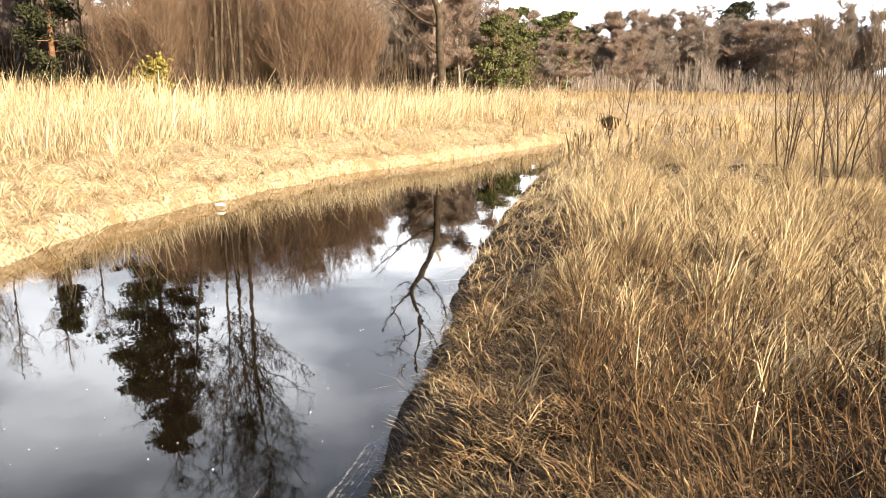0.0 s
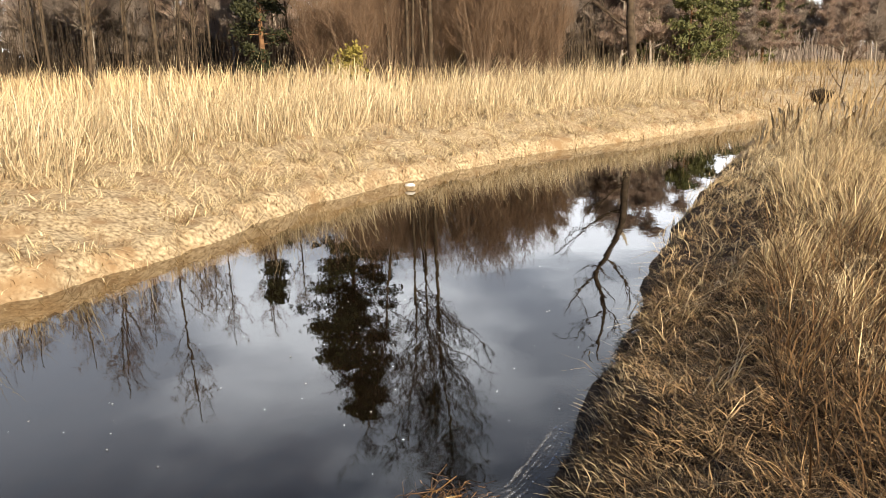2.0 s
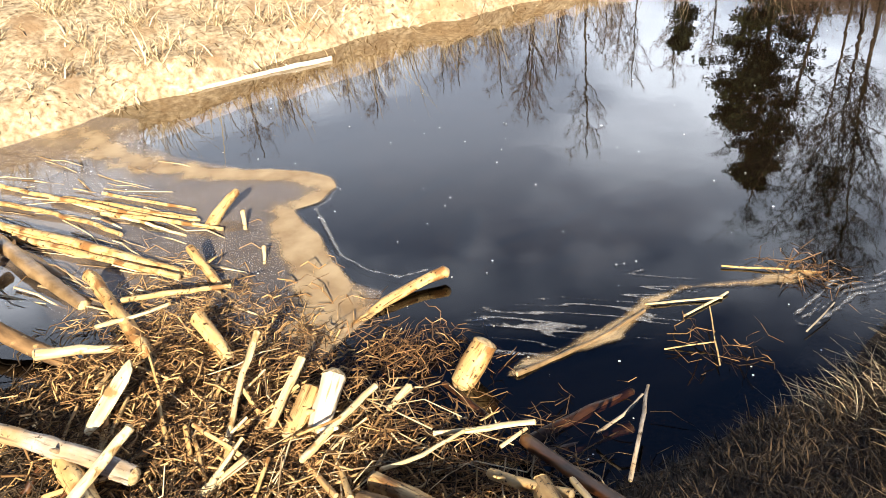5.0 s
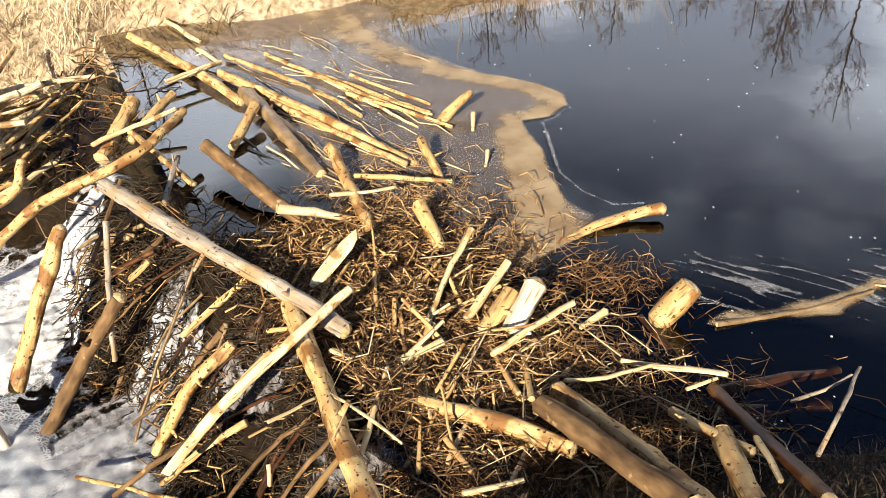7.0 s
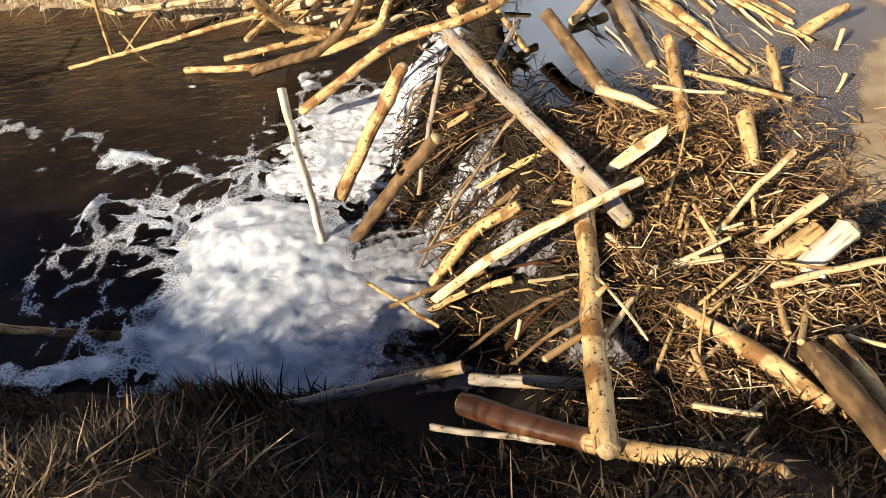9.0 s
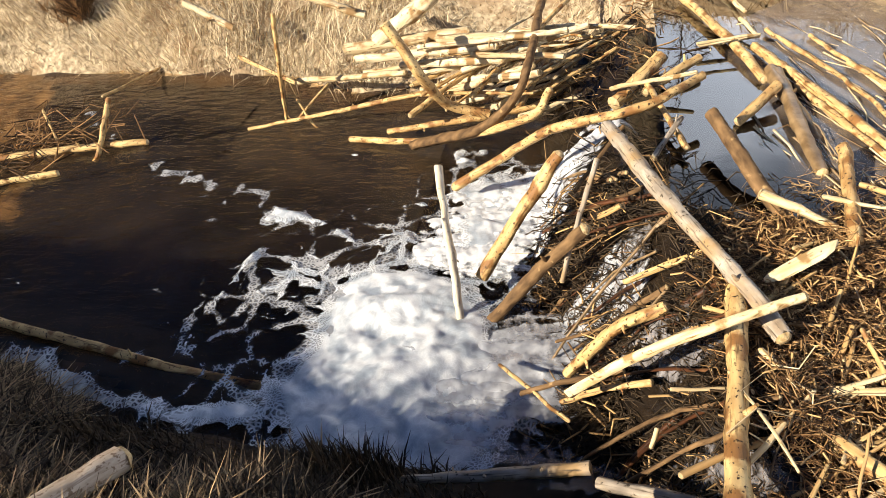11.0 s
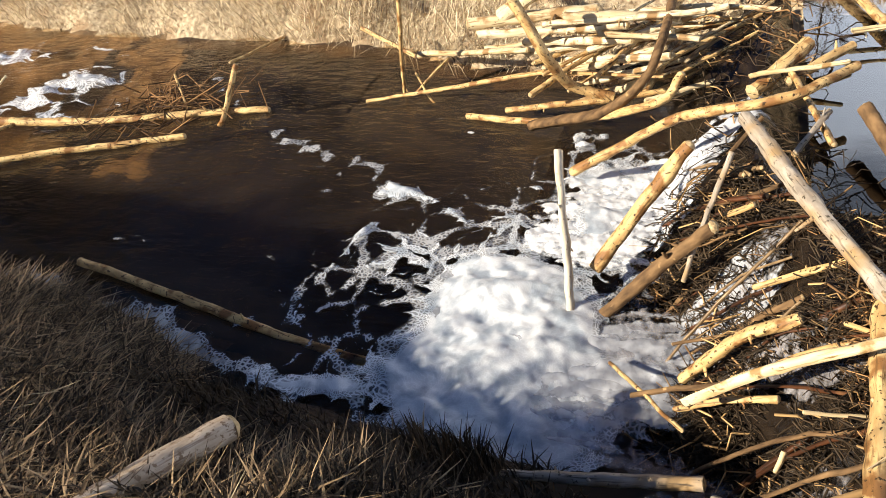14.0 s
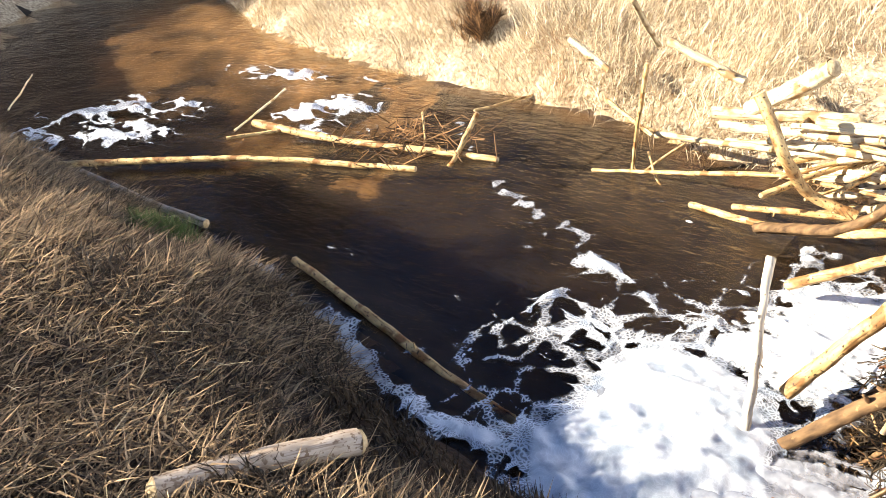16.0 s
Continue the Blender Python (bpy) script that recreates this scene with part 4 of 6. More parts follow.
log("log", "long crooked log crossing the dam spillway", [(-3.77, 0.35, 0.20), (-3.50, 0.07, 0.16), (-3.54, -0.24, 0.06), (-3.67, -0.49, -0.08), (-3.71, -1.02, -0.45)], 0.024, 0.03, PEEL)
log("stick", "peeled tan log with gnawed ends lodged in the beaver dam", [(-3.99, 0.08, 0.06), (-3.59, 0.16, 0.08), (-3.26, 0.25, 0.05)], 0.017, 0.0153, PEEL)
log("log", "thick peeled log half under water by the spillway", [(-4.33, 0.16, 0.08), (-3.92, -0.10, -0.02)], 0.042, 0.04, PEEL)
log("log", "peeled tan log with gnawed ends lodged in the beaver dam", [(-4.30, 0.38, 0.08), (-3.97, 0.07, 0.02)], 0.025, 0.025, PEEL)
log("stick", "pale freshly stripped branch lying on the beaver dam", [(-3.96, -0.12, 0.05), (-4.00, 0.34, 0.12)], 0.0136, 0.0119, PALE)
log("stick", "grey stick by the spillway", [(-3.45, 0.23, 0.12), (-3.18, 0.09, 0.04)], 0.0153, 0.0136, GREY)
log("log", "curved bark-covered branch bending down to the lower pool", [(-4.92, -0.58, 0.25), (-4.29, -0.61, 0.10), (-4.20, -0.69, -0.10), (-4.26, -0.95, -0.35), (-4.43, -1.46, -0.55)], 0.026, 0.034, BARK)
log("log", "curved peeled branch dipping into the lower pool", [(-4.19, -0.48, -0.05), (-4.12, -0.61, -0.20), (-4.40, -1.24, -0.50), (-4.59, -1.97, -0.58)], 0.026, 0.022, PEEL)
log("log", "crooked peeled pole leaning on the stick pile", [(-4.18, -1.45, 0.40), (-4.16, -1.28, 0.10), (-4.34, -1.16, -0.20), (-4.39, -0.90, -0.30)], 0.036, 0.03, PEEL)
log("stick", "sun-bleached stick stacked in the pile on the bank", [(-4.72, -1.92, 0.05), (-4.68, -1.04, 0.15)], 0.045, 0.03825, BLEACH)
log("stick", "sun-bleached stick stacked in the pile on the bank", [(-4.70, -1.86, -0.02), (-4.55, -0.84, 0.10)], 0.03, 0.0255, BLEACH)
log("stick", "sun-bleached stick stacked in the pile on the bank", [(-5.36, -2.62, -0.45), (-4.88, -1.57, -0.20)], 0.028, 0.023799999999999998, BLEACH)
log("stick", "sun-bleached stick stacked in the pile on the bank", [(-4.96, -1.61, -0.25), (-4.56, -0.57, 0.05)], 0.028, 0.023799999999999998, BLEACH)
log("stick", "sun-bleached stick stacked in the pile on the bank", [(-4.81, -1.36, -0.35), (-4.50, -0.61, -0.02)], 0.028, 0.023799999999999998, BLEACH)
log("stick", "sun-bleached stick stacked in the pile on the bank", [(-4.93, -1.32, -0.30), (-4.34, -0.55, 0.00)], 0.024, 0.0204, BLEACH)
log("stick", "sun-bleached stick stacked in the pile on the bank", [(-4.89, -1.59, -0.15), (-4.51, -0.80, 0.02)], 0.026, 0.022099999999999998, BLEACH)
log("stick", "sun-bleached stick stacked in the pile on the bank", [(-4.92, -1.48, -0.35), (-4.67, -0.89, -0.15)], 0.022, 0.018699999999999998, BLEACH)
log("stick", "sun-bleached stick stacked in the pile on the bank", [(-4.76, -1.21, -0.40), (-4.50, -0.69, -0.15)], 0.022, 0.018699999999999998, BLEACH)
log("stick", "sun-bleached stick stacked in the pile on the bank", [(-4.69, -0.90, -0.40), (-4.47, -0.62, -0.10)], 0.017, 0.0145, BLEACH)
log("stick", "sun-bleached stick stacked in the pile on the bank", [(-5.15, -1.97, -0.30), (-4.82, -1.25, -0.10)], 0.017, 0.0145, BLEACH)
log("stick", "sun-bleached stick stacked in the pile on the bank", [(-4.63, -1.10, -0.10), (-4.71, -0.27, 0.15)], 0.022, 0.018699999999999998, BLEACH)
log("stick", "sun-bleached stick stacked in the pile on the bank", [(-4.57, -1.23, 0.15), (-4.55, -0.54, 0.15)], 0.03, 0.0255, BLEACH)
log("stick", "sun-bleached stick stacked in the pile on the bank", [(-4.56, -1.37, 0.10), (-4.50, -0.39, 0.20)], 0.022, 0.018699999999999998, BLEACH)
log("stick", "sun-bleached stick stacked in the pile on the bank", [(-4.54, -1.01, 0.05), (-4.33, -0.40, 0.10)], 0.017, 0.0145, BLEACH)
log("pole", "thin peeled pole reaching over the lower pool", [(-4.77, -2.85, -0.58), (-4.78, -2.13, -0.45), (-4.74, -1.42, -0.30)], 0.0136, 0.0187, PEEL)
log("pole", "upright thin pole stuck in the lower pool", [(-4.78, -2.43, 0.30), (-4.83, -2.51, -0.15), (-4.98, -2.62, -0.62)], 0.017, 0.0136, PEEL)
log("stick", "thin branch leaning on the far bank", [(-5.42, -3.12, -0.25), (-5.21, -2.58, -0.40)], 0.017, 0.0153, PEEL)
log("stick", "thin branch dipping into the lower pool", [(-5.08, -2.25, -0.35), (-4.99, -2.52, -0.60)], 0.0119, 0.0102, PEEL)
log("stick", "thin branch dipping into the lower pool", [(-5.01, -2.51, -0.45), (-4.83, -2.31, -0.62)], 0.0085, 0.0085, PEEL)
log("log", "thick bleached log leaning on the stick pile", [(-4.48, -1.17, 0.50), (-4.73, -1.68, 0.10)], 0.05, 0.05, BLEACH)
log("pole", "bleached pole standing on the bank", [(-4.01, -2.15, 0.90), (-4.72, -2.33, 0.45)], 0.017, 0.017, BLEACH)
log("log", "bleached log lying in pale grass", [(-5.79, -3.69, 0.10), (-5.70, -3.24, -0.10)], 0.03, 0.03, BLEACH)
log("log", "bleached log lying in pale grass", [(-5.16, -2.46, 0.35), (-5.11, -1.87, 0.15)], 0.03, 0.03, BLEACH)
log("log", "long straight peeled log floating on the lower pool", [(-2.47, -7.50, -0.50), (-2.46, -7.09, -0.54), (-3.22, -5.92, -0.55), (-3.68, -5.14, -0.56), (-4.09, -4.09, -0.58)], 0.03, 0.024, PEEL)
log("log", "long peeled log lying across the riffle", [(-3.98, -6.08, -0.48), (-4.15, -5.38, -0.54), (-4.34, -4.55, -0.56), (-4.57, -3.62, -0.58)], 0.036, 0.026, PEEL)
log("stick", "peeled stick caught at the riffle", [(-3.65, -6.08, -0.52), (-4.13, -5.68, -0.52)], 0.0153, 0.0153, PEEL)
log("stick", "thin white stick leaning out of the riffle", [(-3.78, -6.12, -0.50), (-4.47, -6.15, -0.30)], 0.0119, 0.0102, PALE)
log("log", "short peeled log sticking out of the lower pool", [(-4.67, -3.88, -0.25), (-4.37, -3.97, -0.66)], 0.024, 0.024, PEEL)
log("stick", "short upright twig at the riffle", [(-4.80, -4.63, -0.40), (-4.59, -4.43, -0.56)], 0.0085, 0.0085, PEEL)
log("stick", "thin peeled branch over the lower pool", [(-6.08, -4.30, -0.58), (-5.26, -4.40, -0.50)], 0.0119, 0.0136, PEEL)
log("stick", "thin pale stick in the stream", [(-2.98, -9.37, -0.55), (-3.68, -10.27, -0.45)], 0.0102, 0.0085, PALE)
log("log", "long straight log half sunk in the lower pool", [(-2.54, -3.75, -0.56), (-2.40, -2.97, -0.57), (-2.26, -2.28, -0.59), (-2.19, -1.72, -0.66)], 0.027, 0.024, PEEL)
log("log", "grey branch at the water's edge", [(-2.42, -6.41, -0.45), (-2.45, -5.43, -0.50), (-2.52, -4.74, -0.55)], 0.022, 0.032, GREY)
log("log", "thick log with flaking bark lying on the bank grass", [(-0.58, -1.79, 0.25), (-0.85, -1.70, 0.19), (-1.15, -1.55, 0.13)], 0.043, 0.041, FLAKE)
log("stick", "thin stick floating with plant debris", [(-1.06, 2.79, 0.01), (-0.71, 2.99, 0.01)], 0.0043, 0.0043, PEEL)
log("stick", "pale stick floating with plant debris", [(-0.95, 2.57, 0.01), (-1.17, 2.34, 0.01)], 0.0051, 0.0043, PALE)
log("stick", "pale stick floating with plant debris", [(-0.95, 2.62, 0.01), (-1.01, 2.36, 0.01)], 0.0051, 0.0043, PALE)
log("stick", "thin dry stalk in the shallow water", [(-0.60, 2.54, 0.02), (-0.58, 2.76, 0.04)], 0.003, 0.0026, GREY)
log("stick", "thin dry stalk in the shallow water", [(-0.76, 2.16, 0.02), (-0.94, 2.43, 0.05)], 0.003, 0.0026, PEEL)
log("stick", "thin dry stalk in the shallow water", [(-0.97, 2.14, 0.00), (-0.83, 2.26, 0.03)], 0.003, 0.0026, PEEL)
log("stick", "scum-coated branch floating on the pool", [(-1.31, 1.67, 0.01), (-1.20, 2.01, 0.01), (-1.15, 2.30, 0.01)], 0.0102, 0.0059, WET)
log("log", "white debarked log lying at the water's edge", [(-5.32, 2.67, 0.01), (-5.19, 3.23, 0.01), (-4.98, 3.82, 0.02)], 0.026, 0.022, WHITE)
log("log", "sunken rust-brown log under the pool surface", [(-1.02, 1.40, -0.020), (-0.86, 1.72, -0.026)], 0.030, 0.024, RED)

log("stick", "black wet stick jammed in the dam face", [(-2.32, -0.32, -0.38), (-2.29, -0.10, -0.25)], 0.008, 0.0064, BARK)
log("stick", "thin pale stick lying across the debris", [(-1.68, 0.27, 0.12), (-1.47, 0.33, 0.16), (-1.31, 0.41, 0.12)], 0.006, 0.0048, PALE)
log("stick", "forked pale stick standing in the debris", [(-1.52, 0.35, 0.06), (-1.59, 0.42, 0.10)], 0.007, 0.0056, PALE)
log("stick", "white stripped stick on the debris heap", [(-1.61, 0.50, 0.06), (-1.66, 0.62, 0.10)], 0.016, 0.0128, PALE)
log("stick", "white stripped stick on the debris heap", [(-1.66, 0.61, 0.10), (-1.70, 0.76, 0.14)], 0.01, 0.008, PALE)
log("stick", "grey dead twig leaning over the bank edge", [(-0.68, 1.41, 0.12), (-0.72, 1.52, 0.20), (-0.84, 1.78, 0.14)], 0.007, 0.0056, GREY)
log("stick", "grey dead twig leaning over the bank edge", [(-0.90, 1.58, 0.04), (-0.84, 1.63, 0.12), (-0.82, 1.71, 0.16)], 0.006, 0.0048, GREY)
log("stick", "white stripped stick on the bank foot", [(-0.78, 1.26, 0.18), (-0.62, 1.16, 0.24)], 0.01, 0.008, PALE)
log("stick", "short white stick over the dark pool", [(-1.08, 1.30, 0.08), (-1.06, 1.41, 0.09)], 0.007, 0.0056, PALE)
log("stick", "pale stick at the edge of the debris heap", [(-1.29, 0.98, 0.10), (-1.24, 1.11, 0.09), (-1.21, 1.27, 0.09)], 0.008, 0.0064, PALE)
log("stick", "pale stick at the edge of the debris heap", [(-1.07, 0.48, 0.12), (-1.01, 0.64, 0.14)], 0.008, 0.0064, PALE)
log("stick", "white split stick floating behind the dam", [(-5.98, 0.61, 0.03), (-5.17, 0.74, 0.04)], 0.018, 0.0144, PALE)
log("stick", "white stick crossing the floating logs", [(-4.55, 0.40, 0.06), (-4.64, 0.75, 0.07)], 0.014, 0.0112, PALE)
log("stick", "white stick crossing the floating logs", [(-4.95, 0.68, 0.07), (-4.69, 0.76, 0.05)], 0.016, 0.0128, PALE)
log("stick", "stripped stick floating behind the dam", [(-3.88, 1.29, 0.02), (-3.17, 1.60, 0.02)], 0.014, 0.0112, PEEL)
log("stick", "stripped stick floating behind the dam", [(-4.26, 1.24, 0.02), (-3.39, 1.58, 0.02)], 0.012, 0.0096, PEEL)
log("stick", "stripped stick floating behind the dam", [(-4.00, 0.87, 0.03), (-2.93, 1.21, 0.03)], 0.02, 0.016, PEEL)


# sticks leaning down the dam face, and the stacked pile by the far bank
extra = np.random.default_rng(90)
# Dark woods chosen here so the colour carries the face's shadow.
for k in range(30):
    x = extra.uniform(-3.5, -1.5)
    yc = float(crest_y(x))
    x2 = x + extra.normal(-0.15, 0.25)
    top, foot = yc + extra.uniform(-0.15, 0.12), yc - extra.uniform(0.35, 0.75)
    za, zb = float(dam_z(np.array(x), np.array(top))) + 0.06, float(dam_z(np.array(x2), np.array(foot))) + extra.uniform(0.02, 0.06)
    rad = extra.uniform(0.005, 0.014)
    log("stick", "brown stick jammed into the dam face", [(x, top, za), ((x + x2) / 2 + extra.normal(0, 0.03), (top + foot) / 2, (za + zb) / 2 + 0.05), (x2, foot, zb)], rad, rad * 0.8, (BARK, RED, BARK, RED, WET)[k % 5])
for k in range(40):
    x, y = extra.normal(-1.85, 0.42), extra.normal(0.68, 0.22)
    a, ln = extra.normal(2.2, 0.7), extra.uniform(0.14, 0.42)
    z = max(float(dam_z(np.array(x), np.array(y))), 0.0) + 0.06
    e = extra.normal(0.1, 0.2) * ln
    rad = extra.uniform(0.005, 0.011)
    log("stick", "short stripped stick lying in the debris heap", [(x - math.cos(a) * ln / 2, y - math.sin(a) * ln / 2, z - e / 2), (x + math.cos(a) * ln / 2, y + math.sin(a) * ln / 2, z + e / 2)], rad, rad * 0.8, (PEEL, PALE, STALK, PEEL)[k % 4])
for k in range(34):
    s = extra.uniform(0, 1)
    x, y = -5.25 + 0.75 * s + extra.normal(0, 0.15), -1.15 + 0.9 * extra.uniform(0, 1)
    a, ln = extra.normal(1.95, 0.45), extra.uniform(0.5, 1.2)
    z = -0.42 + 0.5 * extra.uniform(0, 1) * (1 - 0.5 * s)
    rad = extra.uniform(0.010, 0.022)
    log("stick", "bleached stick stacked in the pile on the bank", [(x - math.cos(a) * ln / 2, y - math.sin(a) * ln / 2, z - 0.06), (x + extra.normal(0, 0.03), y, z + 0.02), (x + math.cos(a) * ln / 2, y + math.sin(a) * ln / 2, z + 0.08)], rad, rad * 0.75, (BLEACH, PEEL, PEEL)[k % 3])


def split_board(label, p0, p1, width, thick, mat):
    """A split slab of wood with pointed, splintered ends."""
    p0, p1 = Vector(p0), Vector(p1)
    d = p1 - p0
    length = d.length
    bm = bmesh.new()
    rows = []
    for s, w in ((0.0, 0.12), (0.10, 0.6), (0.25, 0.95), (0.55, 1.0), (0.82, 0.9), (0.94, 0.5), (1.0, 0.1)):
        y0 = log_rng.uniform(-0.06, 0.06)
        rows.append([bm.verts.new((s * length, width * (c * w / 2 + y0 * 0.3), thick * h)) for c, h in ((-1, 0), (-0.5, 0.8), (0.4, 1), (1, 0.2), (0.3, -0.2))])
    for a, b in zip(rows[:-1], rows[1:]):
        for k in range(5):
            bm.faces.new((a[k], a[(k + 1) % 5], b[(k + 1) % 5], b[k]))
    bm.faces.new(rows[0][::-1])
    bm.faces.new(rows[-1])
    bmesh.ops.recalc_face_normals(bm, faces=bm.faces)
    me = bpy.data.meshes.new("split_board")
    bm.to_mesh(me)
    bm.free()
    me.materials.append(mat)
    ob = new("split_board", me)
    ob.matrix_world = Matrix.Translation(p0) @ d.to_track_quat("X", "Z").to_matrix().to_4x4()
    return tagged(ob, label, "wood piece", "sticks of the beaver dam")


split_board("white split slab of wood stuck in the debris", (-2.30, 0.70, 0.18), (-2.19, 0.45, 0.08), 0.075, 0.025, PALE)


# ---------------------------------------------------------------- froth, falls and scum
def patch(name, label, lo, hi, cell, mask, height, mat, base, soft=0.08):
    """A sheet of froth where mask > 0, raised by height; its density rises from 0 at the border to 1 where mask reaches soft."""
    X, Y = np.meshgrid(np.arange(lo[0], hi[0], cell), np.arange(lo[1], hi[1], cell))
    K = mask(X, Y)
    near = (K > 0)
    near = np.maximum(np.maximum(near[:-1, :-1], near[1:, 1:]), np.maximum(near[1:, :-1], near[:-1, 1:]))
    keep = np.zeros(K.shape, bool)
    for a in (slice(None, -1), slice(1, None)):
        for b in (slice(None, -1), slice(1, None)):
            keep[a, b] |= near
    Z = base + height(X, Y, np.maximum(K, 0))
    index = -np.ones(X.shape, int)
    index[keep] = np.arange(keep.sum())
    q = np.stack([index[:-1, :-1], index[:-1, 1:], index[1:, 1:], index[1:, :-1]], -1)[near]
    me = fast_mesh(name, np.stack([X[keep], Y[keep], Z[keep]], 1), [q], mat, True)
    me.attributes.new("froth", "FLOAT", "POINT").data.foreach_set("value", np.clip(K[keep] / soft, -1, 1).astype(np.float32))
    return tagged(new(name, me), label, "foam", kind="stuff")


def blob(x, y, cx, cy, rx, ry, turn=0.0):
    c, s = math.cos(turn), math.sin(turn)
    u, v = (x - cx) * c + (y - cy) * s, -(x - cx) * s + (y - cy) * c
    return 1 - (u / rx) ** 2 - (v / ry) ** 2


def rough2(x, y, s, seed):
    return value_noise(x, y, s, seed) + 0.5 * value_noise(x, y, s * 2.1, seed + 1) + 0.25 * value_noise(x, y, s * 4.3, seed + 2)


BOIL = np.array([(-2.08, -1.76), (-2.51, -1.66), (-2.89, -1.42), (-3.02, -1.05), (-2.75, -0.68), (-2.10, -0.42), (-1.70, -0.56), (-1.62, -0.98), (-1.78, -1.44)])
DRIFT = np.array([(-2.05, -2.00), (-2.47, -2.10), (-2.85, -2.07), (-3.20, -1.92), (-3.52, -1.62), (-3.60, -1.25), (-3.40, -0.92), (-2.93, -0.66), (-1.80, -0.55), (-1.74, -1.30)])
SPILL = np.array([(-3.98, -1.10), (-4.20, -0.72), (-3.40, -0.46), (-2.95, -0.62), (-3.00, -0.86)])
RAFTS = np.array([(-3.30, -1.50), (-3.55, -1.95), (-3.62, -2.20), (-3.86, -2.55), (-4.15, -3.20), (-4.40, -3.48), (-5.15, -4.54)])
ARC = np.array([(-2.30, -2.42), (-2.60, -2.20), (-2.90, -2.09), (-3.20, -2.14)])
EDGE_RAFT = np.array([(-2.42, -4.6), (-2.30, -3.9), (-2.23, -3.16), (-2.09, -2.74), (-1.96, -2.45), (-1.88, -1.99), (-1.98, -1.70)])


def depth_in(x, y, poly):
    """Distance to the border, positive inside."""
    d = line_distance(x, y, np.vstack([poly, poly[:1]]))
    return np.where(inside(x, y, poly), d, -d)


def froth_density(x, y):
    """1 in the boil under the falls, about a half in the drifting net, 0 on open water."""
    wx, wy = x + 0.08 * value_noise(x, y, 2.1, 71), y + 0.08 * value_noise(x, y, 2.1, 72)
    boil = 0.74 + depth_in(wx, wy, BOIL) / 0.42
    drift = np.minimum(0.50 + depth_in(wx, wy, DRIFT) / 0.9, 0.66)
    spill = 0.70 + depth_in(wx, wy, SPILL) / 0.45
    broken = 0.42 * rough2(x, y, 3.4, 61)
    rafts = 0.95 - line_distance(wx, wy, RAFTS) / 0.15 + broken - 0.10 * np.clip(-y - 2.0, 0, 2.5)
    arc = 0.85 - line_distance(wx, wy, ARC) / 0.12 + 0.6 * broken
    edge = 1.02 - line_distance(wx, wy, EDGE_RAFT) / 0.15 + broken - 0.12 * np.clip(-y - 2.9, 0, 2)
    crumbs = 1.1 * rough2(x, y, 4.6, 65) - 0.58 - 0.25 * np.maximum(0, -depth_in(x, y, DRIFT) - 0.9)
    return np.maximum.reduce([np.maximum(boil, drift) + 0.16 * rough2(x, y, 2.4, 62), spill, rafts, arc, edge, crumbs])


patch("froth_net", "lacy net of foam drifting on the lower pool", (-5.4, -5.0), (-1.5, -0.35), 0.018, froth_density,
      lambda x, y, k: 0.008 + 0.008 * np.clip(k, 0, 1) * (1 + rough2(x, y, 6, 64)), NET, LOW, 1.0)
patch("churning_froth", "thick white froth churning below the dam", (-4.4, -2.2), (-1.5, -0.35), 0.014, lambda x, y: 1.3 * (froth_density(x, y) - 0.52),
      lambda x, y, k: 0.018 + 0.045 * np.clip(k, 0, 1) * (0.8 + 0.6 * rough2(x, y, 3.2, 66) + 0.3 * rough2(x, y, 11, 67)), FROTH, LOW, 0.62)


def riffle_mask(x, y):
    a = blob(x, y, -3.45, -7.85, 0.85, 1.0, 0.4)
    b = blob(x, y, -4.80, -5.85, 0.80, 0.62, 0.3)
    c = blob(x, y, -5.50, -7.30, 0.42, 1.0, 0.2)
    return 0.12 + 0.62 * np.maximum(np.maximum(a, b), c) + 0.42 * rough2(x, y, 2.6, 94)


patch("riffle_froth", "white water breaking over the stick riffle", (-7.0, -10.0), (-2.2, -4.6), 0.02, riffle_mask,
      lambda x, y, k: 0.012 + 0.05 * np.clip(k, 0, 1) * (1 + rough2(x, y, 5, 95)), RIFFLE, LOW, 1.0)
tr = np.random.default_rng(96)
tn = 240
tc = np.stack([tr.normal(-4.53, 0.28, tn), tr.normal(-4.56, 0.28, tn), LOW + tr.uniform(0.0, 0.08, tn)], 1)
td = tr.normal(0, 1, (tn, 3)) * np.array([1, 1, 0.35])
td /= np.linalg.norm(td, axis=1)[:, None]
tagged(new("plant_debris", segments_mesh("plant_debris", tc - td * 0.1, tc + td * 0.14, 0.006, 0.003, TWIG, 3)), "dark twigs caught on the riffle log", "plant debris", kind="stuff")


